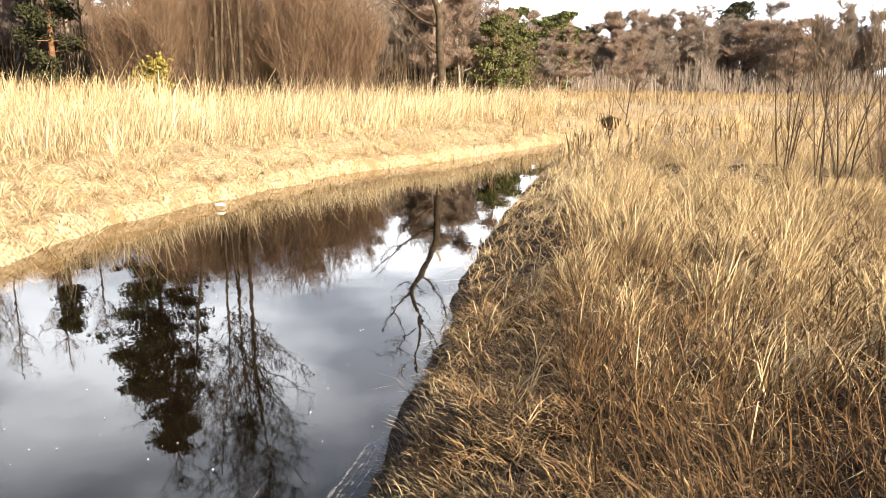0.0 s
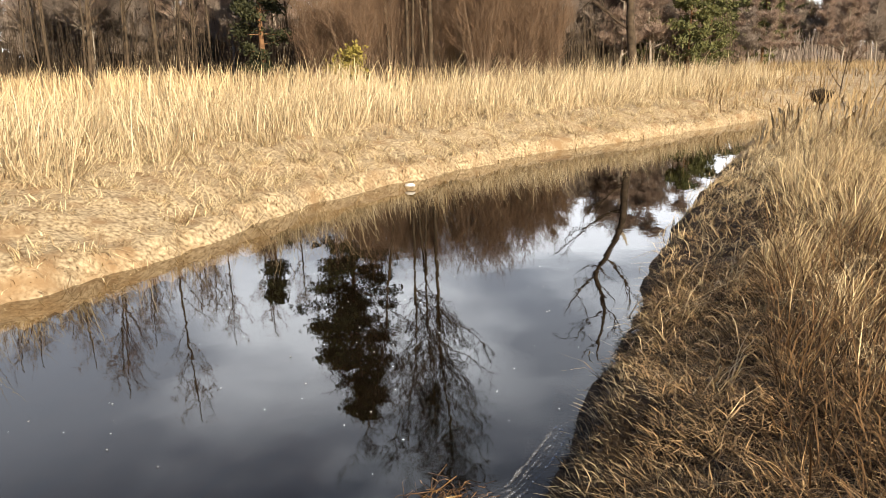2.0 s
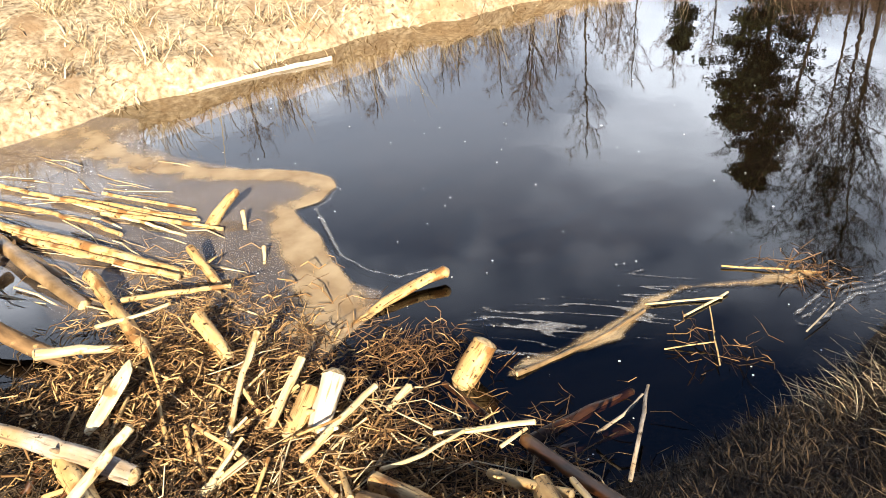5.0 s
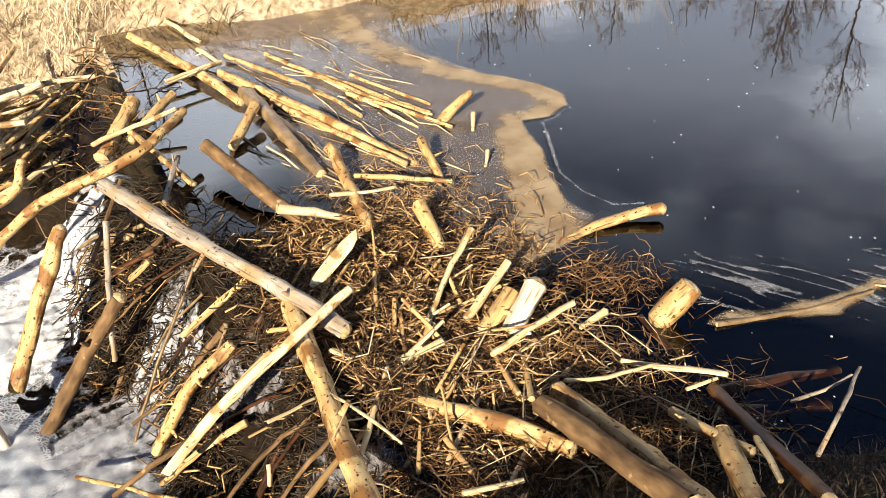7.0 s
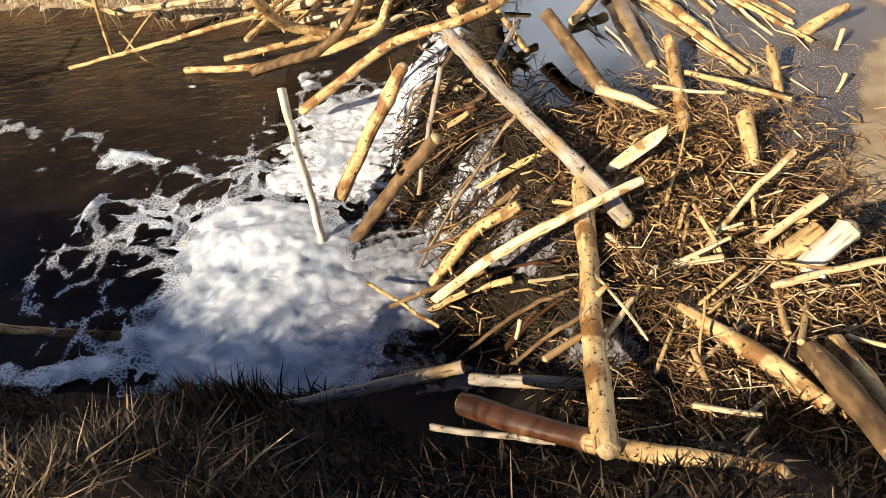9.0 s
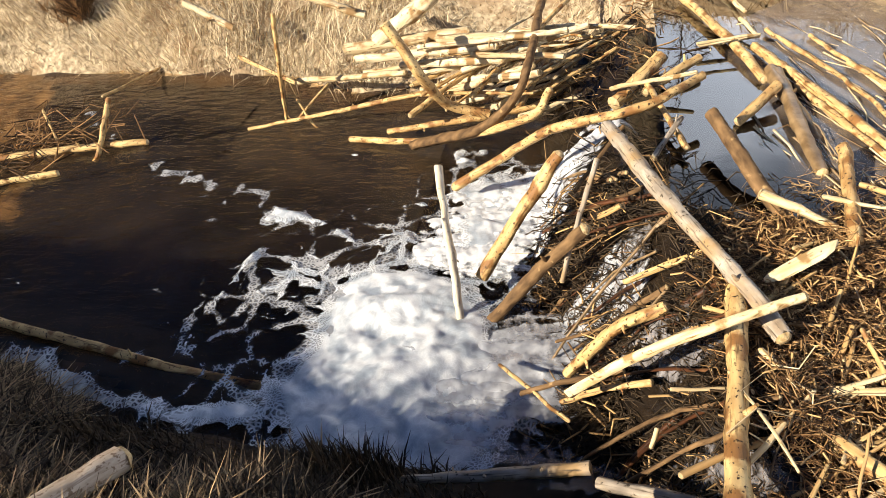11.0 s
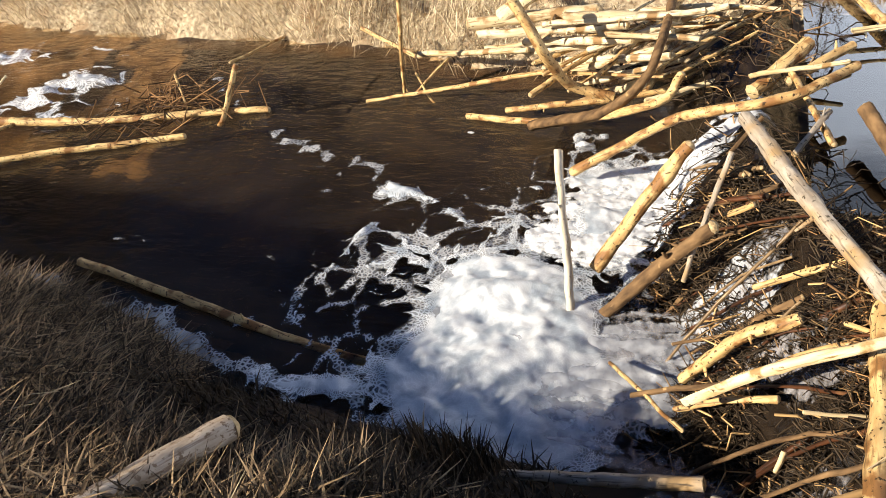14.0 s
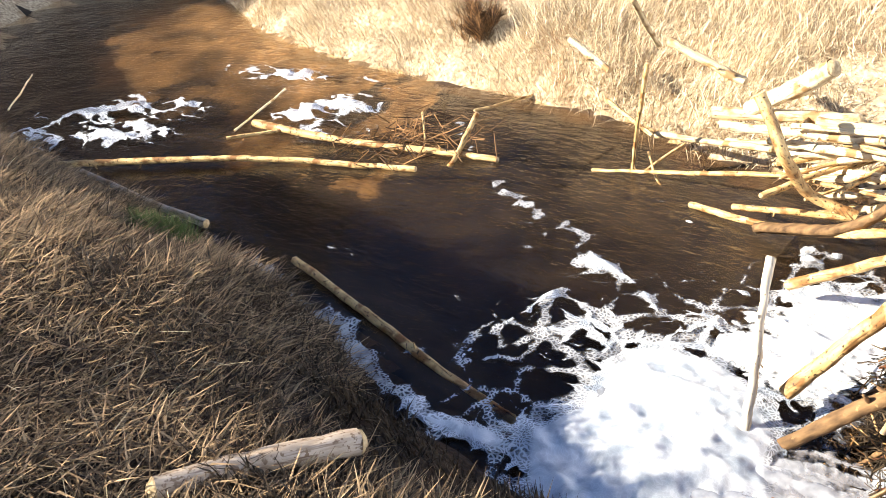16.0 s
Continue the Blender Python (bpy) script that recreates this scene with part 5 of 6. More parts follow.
def fall(label, path, widths, seed, fill=0.35, mat=FALL):
    """Water running down the dam face: ragged streaks that cling to it, two loose layers deep."""
    line = smooth_line(path, 0.03)
    centre = line[:, :2]
    along = np.linspace(0, 1, len(line))
    lo, hi = centre.min(0) - 0.4, centre.max(0) + 0.4
    width = np.array(widths)

    def field(x, y):
        best, where = np.full(x.shape, 9.0), np.zeros(x.shape)
        for (px, py), s in zip(centre, along):
            d = np.hypot(x - px, y - py)
            where = np.where(d < best, s, where)
            best = np.minimum(best, d)
        return best, where

    for layer in range(2):
        def mask(x, y):
            d, s = field(x, y)
            w = np.interp(s, np.linspace(0, 1, len(width)), width)
            streak = value_noise(x * 16, y * 3.0, 1.0, seed * 7 + layer) + 0.6 * value_noise(x * 34, y * 7, 1.0, seed * 7 + layer + 3) + 0.4 * value_noise(x, y, 20, seed + 9)
            return fill - 0.3 * layer + 0.75 * streak - 1.3 * (d / w) ** 2 + 0.35

        def rise(x, y, k):
            return np.maximum(np.maximum(dam_z(x, y), ground_z(x, y)), LOW) + 0.035 + 0.012 * layer + 0.012 * value_noise(x * 15, y * 5, 1.0, seed + layer) + 0.006 * rough2(x, y, 18, seed + 20)
        ob = patch("waterfall", label, lo, hi, 0.012, mask, rise, mat, 0.0, 0.8)
        tagged(ob, label, "waterfall")


fall("white water pouring down the open spillway", [(-3.84, -0.50, -0.04), (-3.67, -0.58, -0.20), (-3.56, -0.68, -0.40), (-3.36, -0.79, -0.58)], [0.26, 0.34, 0.40, 0.42], 1, 0.9)
fall("thin water running down the near dam face", [(-1.99, 0.19, -0.12), (-2.22, -0.07, -0.30), (-2.49, -0.30, -0.45), (-2.42, -0.54, -0.60)], [0.12, 0.16, 0.2, 0.22], 2, 0.4, TRICKLE)
fall("thin water trickling over the dam face", [(-2.67, 0.02, -0.08), (-2.59, -0.11, -0.25), (-2.54, -0.29, -0.40), (-2.60, -0.48, -0.58)], [0.1, 0.12, 0.14, 0.16], 3, 0.4, TRICKLE)
fall("shallow outflow running along the bank foot", [(-1.41, 0.33, -0.05), (-1.61, 0.06, -0.25), (-1.74, -0.23, -0.45), (-1.85, -0.48, -0.60)], [0.1, 0.14, 0.16, 0.18], 4, 0.3, TRICKLE)
fall("grey sheet of water sliding into the froth", [(-2.56, -0.12, -0.3), (-2.44, -0.30, -0.4), (-2.32, -0.48, -0.5), (-2.26, -0.68, -0.6)], [0.20, 0.28, 0.34, 0.36], 6, 1.0, VEIL)
fall("thin veil of water over the far part of the dam", [(-4.1, -0.10, 0.0), (-3.82, -0.33, -0.2), (-3.45, -0.48, -0.5)], [0.18, 0.20, 0.22], 5, 0.7, VEIL)


SCUM_SHEET = np.array([(-5.75, 1.30), (-5.60, 1.95), (-5.12, 2.16), (-4.75, 1.98), (-4.30, 1.97), (-3.77, 2.13), (-3.40, 2.34), (-3.20, 2.37), (-3.07, 2.29), (-3.00, 2.13), (-3.03, 1.99), (-2.92, 1.95), (-2.70, 1.87), (-2.50, 1.78),
                       (-2.28, 1.72), (-2.12, 1.76), (-2.00, 1.66), (-1.97, 1.40), (-1.90, 1.15), (-2.60, 0.70), (-3.60, 0.40), (-4.90, 0.45)])
SCUM_RIM = SCUM_SHEET[1:11]
SCUM_COLUMN = np.array([(-2.98, 1.86), (-2.68, 1.74), (-2.42, 1.64), (-2.18, 1.56), (-2.06, 1.42)])


def sheet_depth(x, y):
    return depth_in(x + 0.012 * value_noise(x, y, 3.0, 104), y + 0.012 * value_noise(x, y, 3.0, 105), SCUM_SHEET)


def scum_mask(x, y):
    """Scum packed along the free rim of the sheet, thinning towards the dam."""
    edge = np.clip(sheet_depth(x, y) / np.interp(x, [-5.2, -3.6], [0.45, 0.035]), -1, 1)
    rim = 1.0 - line_distance(x, y, SCUM_RIM) / np.interp(x, [-5.6, -4.6, -3.1], [0.62, 0.36, 0.22])
    column = 1.0 - line_distance(x, y, SCUM_COLUMN) / np.interp(x, [-3.0, -2.2], [0.14, 0.22])
    gap = 0.7 * np.exp(-(((x + 3.03) / 0.12) ** 2 + ((y - 1.98) / 0.05) ** 2))
    return np.minimum(edge, np.interp(x, [-5.5, -4.0], [0.35, 1.5]) * np.maximum(rim, column) + 0.42 * rough2(x, y, 2.3, 106) + 0.15 * value_noise(x, y, 13, 107) - gap)


patch("floating_scum", "tan scum drifting in a curved tongue behind the dam", (-5.9, 0.3), (-1.8, 2.6), 0.014, scum_mask, lambda x, y, k: 0.006 + 0 * x, SCUM, 0.0, 1.0)


FLOTSAM = np.array([(-1.33, 1.65), (-1.25, 1.89), (-1.19, 2.04), (-1.17, 2.20), (-1.17, 2.36), (-1.11, 2.55), (-0.91, 2.75), (-0.74, 2.98)])


def flotsam_mask(x, y):
    return 0.038 - line_distance(x, y, FLOTSAM) + 0.03 * rough2(x, y, 5, 121)


patch("floating_scum", "tan scum caught along a floating branch", (-2.6, 1.0), (0.0, 4.0), 0.012, flotsam_mask, lambda x, y, k: 0.006 + 0.004 * value_noise(x, y, 15, 123), SCUM, 0.0, 0.05)
patch("floating_scum", "tan scum caught along a floating branch", (-2.6, 1.0), (0.0, 4.0), 0.012, lambda x, y: flotsam_mask(x, y) - 0.02, lambda x, y, k: 0.010 + 0 * x, SCUM, 0.0, 0.05)
STRANDS = np.array([(-0.64, 2.64), (-0.60, 2.94), (-0.48, 3.11), (-0.39, 3.42), (-0.33, 3.71)])


def strand_mask(x, y):
    wob = 0.012 * rough2(x, y, 6, 131)
    return np.maximum(0.010 - np.abs(line_distance(x, y, STRANDS) - 0.05 - wob), 0.008 - np.abs(line_distance(x, y, STRANDS) - 0.015 - wob)) + 0.006 * value_noise(x, y, 18, 133)


patch("foam_strand", "thin white threads of foam along the bank edge", (-1.4, 1.6), (0.4, 5.0), 0.008, strand_mask, lambda x, y, k: 0.006 + 0 * x, THREAD, 0.0, 0.012)
THREADS = np.array([(-1.50, 1.86), (-1.35, 2.03), (-1.21, 2.25), (-1.16, 2.45)])


def thread_mask(x, y):
    s = line_distance(x, y, THREADS)
    return np.where(s < 0.20, 0.35 - np.abs(value_noise(x * 0.5 + y * 0.3, (y - x * 0.6) * 5, 5.0, 141)) * 1.6 - s, -1)


patch("foam_strand", "fine white threads of foam between stump and branch", (-2.0, 1.2), (-0.6, 2.8), 0.008, thread_mask, lambda x, y, k: 0.005 + 0 * x, THREAD, 0.0, 0.3)
RIM = np.array([(-3.06, 2.28), (-2.97, 2.14), (-2.96, 2.04), (-2.69, 1.91), (-2.48, 1.81), (-2.28, 1.80), (-2.12, 1.85), (-2.06, 1.97)])
patch("foam_strand", "thin white rim of foam round the scum", (-3.6, 1.0), (-1.6, 2.8), 0.008, lambda x, y: 0.010 - line_distance(x, y, RIM) + 0.006 * value_noise(x, y, 9, 145), lambda x, y, k: 0.020 + 0 * x, THREAD, 0.0, 0.012)
speck_rng = np.random.default_rng(150)
sx, sy = speck_rng.uniform(-5, 0, 420), speck_rng.uniform(1.2, 8, 420)
ok = inside(sx, sy, UPPER) & (speck_rng.uniform(0, 1, 420) < 0.6)
sx, sy, sr = sx[ok], sy[ok], speck_rng.uniform(0.002, 0.006, ok.sum())
th = np.arange(6) * math.pi / 3
sv = np.stack([sx[:, None] + sr[:, None] * np.cos(th), sy[:, None] + sr[:, None] * np.sin(th), np.full((len(sx), 6), 0.005)], -1).reshape(-1, 3)
tagged(new("foam_specks", fast_mesh("foam_specks", sv, [np.arange(len(sx) * 6).reshape(-1, 6)], STONE)), "tiny white foam flecks drifting on the pool", "foam", kind="stuff")


patch("surface_film", "greyish film of fine debris on still water", (-5.9, 0.3), (-1.8, 2.6), 0.02, lambda x, y: np.minimum(sheet_depth(x, y) / 0.04, np.minimum(0.75, (y - crest_y(x) - 0.62) / 0.35) + 0.3 * rough2(x, y, 2, 111)),
      lambda x, y, k: 0.003 + 0 * x, FILM, 0.0, 1.0)


# ---------------------------------------------------------------- grass
def scatter(count, lo, hi, seed, keep):
    r = np.random.default_rng(seed)
    x, y = r.uniform(lo[0], hi[0], count), r.uniform(lo[1], hi[1], count)
    dr, dl = line_distance(x, y, RB), line_distance(x, y, LB)
    wet = inside(x, y, OUTLINE)
    ok = keep(x, y, dr, dl, r) & ~wet
    return x[ok], y[ok], np.where(dr < dl, dr, dl)[ok], r


def grass(name, label, count, lo, hi, seed, keep, length, width, lean, mat, droop=0.15, clump=0.0, drift=(0.0, 0.0), sink=0.02, tussock=0.0, comb=0.5):
    x, y, d, r = scatter(count, lo, hi, seed, keep)
    n = len(x)
    if tussock:
        jit = np.random.default_rng(seed + 9).uniform(-0.5, 0.5, (97, 89, 2))
        cu, cv = np.floor(x / tussock).astype(int), np.floor(y / tussock).astype(int)
        centre = np.stack([cu + 0.5, cv + 0.5], 1) * tussock + jit[cu % 97, cv % 89] * tussock
        spread_out = r.normal(0, 0.16 * tussock, (n, 2))
        pull = (r.uniform(0, 1, n) < 0.75)
        x, y = np.where(pull, centre[:, 0] + spread_out[:, 0], x), np.where(pull, centre[:, 1] + spread_out[:, 1], y)
        size = 0.6 + 0.9 * np.abs(jit[(cu + 13) % 97, (cv + 7) % 89, 0]) * 2
    root = np.stack([x, y, ground_z(x, y) - sink], 1)
    tuft = 1 + clump * value_noise(x, y, 1.3, seed + 1) + 0.5 * clump * value_noise(x, y, 3.5, seed + 2)
    ln = r.uniform(length[0], length[1], n) * np.clip(tuft, 0.3, 2)
    if tussock:
        ln = ln * np.where(pull, size, 0.6)
    wd = r.uniform(width[0], width[1], n)
    a = r.uniform(0, 2 * math.pi, n)
    turn = value_noise(x, y, 0.8, seed + 3) * 3
    a = np.where(r.uniform(0, 1, n) > comb, a, turn + r.normal(0, 0.6, n))
    s = r.uniform(lean[0], lean[1], n)
    lv = np.stack([np.cos(a) * s + drift[0], np.sin(a) * s + drift[1]], 1)
    norm = np.linalg.norm(lv, axis=1)
    lv /= np.maximum(1, norm / 0.992)[:, None]
    me = blades_mesh(name, root, ln, wd, lv, r.uniform(0, droop, n), mat, r)
    return tagged(new(name, me), label, "grass", kind="stuff")


near_right = lambda x, y, dr, dl: dr < dl
# tall stand on the near bank
grass("tall_grass", "tall dry straw-coloured grass on the near bank", 150000, (0.5, 0.5), (9, 16), 201,
      lambda x, y, dr, dl, r: (dr < dl) & (dr > 1.15 + 0.25 * value_noise(x, y, 0.8, 202) + 0.35 * np.clip(2.5 - y, 0, 3)) & (r.uniform(0, 1, len(x)) < np.clip(1.3 - np.hypot(x, y) / 16, 0.35, 1) * np.clip((np.hypot(x, y) - 2.6) / 3.2, 0.12, 1)) & (np.hypot(x, y) > 1.6),
      (0.20, 0.58), (0.003, 0.008), (0.35, 0.98), STRAW, 0.6, 0.6, (-0.14, 0.02), tussock=0.5, comb=0.35)
grass("fallen_straw", "broken pale straw lying under the tall grass", 75000, (0.2, 0.8), (7, 12), 206,
      lambda x, y, dr, dl, r: (dr < dl) & (dr > 0.45) & (value_noise(x, y, 0.9, 207) > -0.4) & (r.uniform(0, 1, len(x)) < np.where(dr < 1.1, 0.12, np.clip((np.hypot(x, y) - 2.2) / 3.5, 0.12, 1))), (0.12, 0.42), (0.003, 0.008), (0.7, 1.0), STRAW, 0.3, 0.3, comb=0.25)
grass("dead_stalks", "dark reddish-brown dead stalks under the grass", 30000, (0.2, 0.8), (6, 9), 209,
      lambda x, y, dr, dl, r: (dr < dl) & (dr > 0.9) & (r.uniform(0, 1, len(x)) < np.clip(1.4 - np.hypot(x, y) / 7, 0.1, 1)), (0.15, 0.5), (0.004, 0.009), (0.3, 0.98), DEADSTALK, 0.3, 0.4)
grass("meadow_grass", "dry meadow grass stretching to the wood", 60000, (2, 14), (50, 110), 211,
      lambda x, y, dr, dl, r: (np.minimum(dr, dl) > 0.3) & (r.uniform(0, 1, len(x)) < np.clip(22 / (y + 1), 0.1, 1) ** 1.2),
      (0.3, 0.7), (0.012, 0.05), (0.1, 0.7), FIELD, 0.15, 0.5)
grass("trampled_grass", "trampled brown grass on the near bank", 160000, (-1.6, 0.6), (4.5, 18), 221,
      lambda x, y, dr, dl, r: (dr < dl) & (dr > 0.05 + (0.38 * np.clip((4.6 - y) / 1.4, 0, 1) + 0.5 * np.clip((2.3 - y) / 0.8, 0, 1)) * (1 + 0.6 * value_noise(x, y, 2.2, 227))) & (dr < 2.6) & (r.uniform(0, 1, len(x)) < np.clip(1.2 - y / 14, 0.2, 1)),
      (0.05, 0.16), (0.004, 0.009), (0.8, 1.0), THATCH, 0.25, 0.3, comb=0.15)
grass("trampled_grass", "matted brown thatch close to the pool", 150000, (-1.2, 0.7), (1.9, 6.2), 226,
      lambda x, y, dr, dl, r: (dr < dl) & (dr > 0.06 + (0.38 * np.clip((4.6 - y) / 1.4, 0, 1) + 0.5 * np.clip((2.3 - y) / 0.8, 0, 1)) * (1 + 0.6 * value_noise(x, y, 2.2, 227))) & (dr < 1.7), (0.06, 0.20), (0.004, 0.009), (0.75, 1.0), THATCH, 0.3, 0.4, comb=0.15)
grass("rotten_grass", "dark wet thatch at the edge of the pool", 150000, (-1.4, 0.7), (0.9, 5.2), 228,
      lambda x, y, dr, dl, r: (dr < dl) & (dr > 0.0) & (dr < 0.70 + 0.5 * np.clip((2.3 - y) / 0.8, 0, 1) + 0.25 * value_noise(x, y, 2.2, 229)), (0.03, 0.11), (0.003, 0.007), (0.6, 0.99), SHADED_ROTTEN, 0.4, 0.5, comb=0.2)
grass("straw_tufts", "pale straw strewn on the wet bank edge", 16000, (-1.4, 2.0), (0.9, 5.2), 230,
      lambda x, y, dr, dl, r: (dr < dl) & (dr > 0.03) & (dr < 0.7), (0.05, 0.16), (0.003, 0.007), (0.8, 0.99), STRAW, 0.3, 0.4)
grass("flattened_grass", "pale flattened straw along the top of the near bank", 110000, (-0.6, 3.2), (4.5, 22), 233,
      lambda x, y, dr, dl, r: (dr < dl) & (dr > 0.45) & (dr < 1.6) & (value_noise(x, y, 0.9, 234) + 0.6 * value_noise(x, y, 2.6, 235) > -0.15), (0.10, 0.30), (0.005, 0.011), (0.6, 0.98), PALE_STRAW, 0.35, 0.5, (-0.2, 0.0), tussock=0.3)
grass("straw_tufts", "pale straw tufts in the trampled grass", 24000, (-1.2, 1.0), (4.5, 16), 231,
      lambda x, y, dr, dl, r: (dr < dl) & (dr > 0.25) & (dr < 2.2) & (value_noise(x, y, 1.1, 232) > 0.15),
      (0.05, 0.16), (0.003, 0.006), (0.6, 0.99), STRAW, 0.3, 0.3, comb=0.2)
grass("flattened_grass", "pale straw hanging over the edge of the near bank", 34000, (-0.6, 4.4), (4.5, 20), 236,
      lambda x, y, dr, dl, r: (dr < dl) & (dr > 0.02) & (dr < 0.65) & (value_noise(x, y, 1.3, 237) > -0.45), (0.08, 0.26), (0.005, 0.010), (0.6, 0.98), STRAW, 0.4, 0.5, (-0.25, -0.1), tussock=0.24)
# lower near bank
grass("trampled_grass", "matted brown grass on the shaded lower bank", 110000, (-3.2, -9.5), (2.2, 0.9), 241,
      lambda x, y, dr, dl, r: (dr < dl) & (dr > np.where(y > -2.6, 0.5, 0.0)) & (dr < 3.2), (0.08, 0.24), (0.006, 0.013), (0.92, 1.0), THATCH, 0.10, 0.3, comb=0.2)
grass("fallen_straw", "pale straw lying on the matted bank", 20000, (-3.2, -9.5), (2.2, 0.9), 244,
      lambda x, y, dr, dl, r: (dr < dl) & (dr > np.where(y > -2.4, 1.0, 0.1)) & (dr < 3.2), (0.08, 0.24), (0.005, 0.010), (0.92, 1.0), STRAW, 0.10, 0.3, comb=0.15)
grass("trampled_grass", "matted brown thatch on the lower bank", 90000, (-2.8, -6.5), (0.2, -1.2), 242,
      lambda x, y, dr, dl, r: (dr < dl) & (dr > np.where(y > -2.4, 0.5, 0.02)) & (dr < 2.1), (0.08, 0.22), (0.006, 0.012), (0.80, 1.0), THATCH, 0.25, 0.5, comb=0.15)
# Real black stubs, spread wider so their colour gives the bank foot's shade.
grass("rotten_grass", "wet grass stubs at the bank foot, blackened partly as shade", 26000, (-2.4, -3.4), (-0.4, 0.6), 247,
      lambda x, y, dr, dl, r: (dr < dl) & (dr < 1.0 + 0.3 * value_noise(x, y, 2.0, 248)), (0.07, 0.2), (0.005, 0.011), (0.2, 0.95), SHADED_ROTTEN, 0.3, 0.4)
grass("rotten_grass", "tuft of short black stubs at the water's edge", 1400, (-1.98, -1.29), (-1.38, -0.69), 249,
      lambda x, y, dr, dl, r: np.hypot(x - (-1.56), y - (-0.99)) < 0.16, (0.10, 0.22), (0.006, 0.010), (0.05, 0.35), SHADED_ROTTEN, 0.1, 0.3)
# Added out of view: a tall stand whose shadow covers bank and froth.
grass("tall_grass", "unseen tall grass added to shade the lower bank", 80000, (-1.0, -12), (6, 1.3), 246,
      lambda x, y, dr, dl, r: (dr < dl) & (dr > 2.7) & (np.hypot(x, y) > 1.6) & ((y < 0.2) | ((x > 1.6) & (y < 0.8))), (0.65, 1.28), (0.006, 0.013), (0.05, 0.40), STRAW, 0.2, 0.3, comb=0.6, tussock=0.55)
grass("green_grass", "small tuft of fresh green grass at the water", 5000, (-2.35, -4.71), (-1.75, -4.11), 251,
      lambda x, y, dr, dl, r: (dr > 0.0) & (np.hypot(x - (-2.05), y - (-4.41)) < 0.17), (0.14, 0.26), (0.004, 0.007), (0.1, 0.7), GREEN)
# far bank
grass("wet_fringe", "dark wet roots along the far waterline", 90000, (-7, -8), (6, 27), 258,
      lambda x, y, dr, dl, r: (dl < dr) & (dl < 0.10 + 0.14 * value_noise(x, y, 1.9, 259) + 0.10 * value_noise(x, y, 5.3, 260)), (0.03, 0.11), (0.006, 0.016), (0.4, 0.98), DEADSTALK, 0.6, 0.5, (0.3, 0))
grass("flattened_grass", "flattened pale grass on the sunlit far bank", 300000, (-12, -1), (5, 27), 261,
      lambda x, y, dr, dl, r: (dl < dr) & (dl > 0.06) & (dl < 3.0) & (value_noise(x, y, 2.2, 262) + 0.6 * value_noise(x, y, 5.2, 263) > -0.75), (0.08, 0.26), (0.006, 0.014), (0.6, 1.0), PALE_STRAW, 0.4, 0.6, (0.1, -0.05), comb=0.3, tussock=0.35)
grass("bank_edge_grass", "ragged straw hanging over the far waterline", 70000, (-7, 1), (6, 27), 266,
      lambda x, y, dr, dl, r: (dl < dr) & (dl > 0.05) & (dl < 0.55) & (value_noise(x, y, 1.9, 267) > -0.35), (0.08, 0.28), (0.006, 0.014), (0.5, 0.98), STRAW, 0.6, 0.6, (0.3, -0.1), tussock=0.3)
grass("reeds", "tall pale dry reeds on the far bank", 170000, (-30, 1.5), (6, 36), 271,
      lambda x, y, dr, dl, r: (dl < dr) & (dl > 1.8 + 0.8 * value_noise(x, y, 0.6, 272)) & (r.uniform(0, 1, len(x)) < np.clip(1.35 - dl / 9, 0.12, 1)),
      (0.35, 0.85), (0.006, 0.014), (0.15, 0.9), PALE_STRAW, 0.45, 0.6, (0.12, 0.0), tussock=0.55)
grass("reeds", "bleached reed stand behind the far bank", 60000, (-16, 1.5), (6, 34), 276,
      lambda x, y, dr, dl, r: (dl < dr) & (dl > 2.3) & (dl < 5.5), (0.55, 1.0), (0.007, 0.016), (0.05, 0.6), SUNNY_STRAW, 0.3, 0.5, (0.08, 0.0), comb=0.7)
grass("meadow_grass", "dry grass between reeds and trees", 30000, (-60, 3), (-6, 60), 281,
      lambda x, y, dr, dl, r: (dl < dr) & (dl > 6), (0.6, 1.1), (0.015, 0.04), (0.05, 0.4), STRAW, 0.15, 0.3)
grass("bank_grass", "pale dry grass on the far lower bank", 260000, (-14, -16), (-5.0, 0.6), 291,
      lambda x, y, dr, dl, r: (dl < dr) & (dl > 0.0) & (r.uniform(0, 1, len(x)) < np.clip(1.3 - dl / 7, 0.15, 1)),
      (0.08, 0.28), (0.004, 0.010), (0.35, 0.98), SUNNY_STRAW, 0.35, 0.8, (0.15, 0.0))


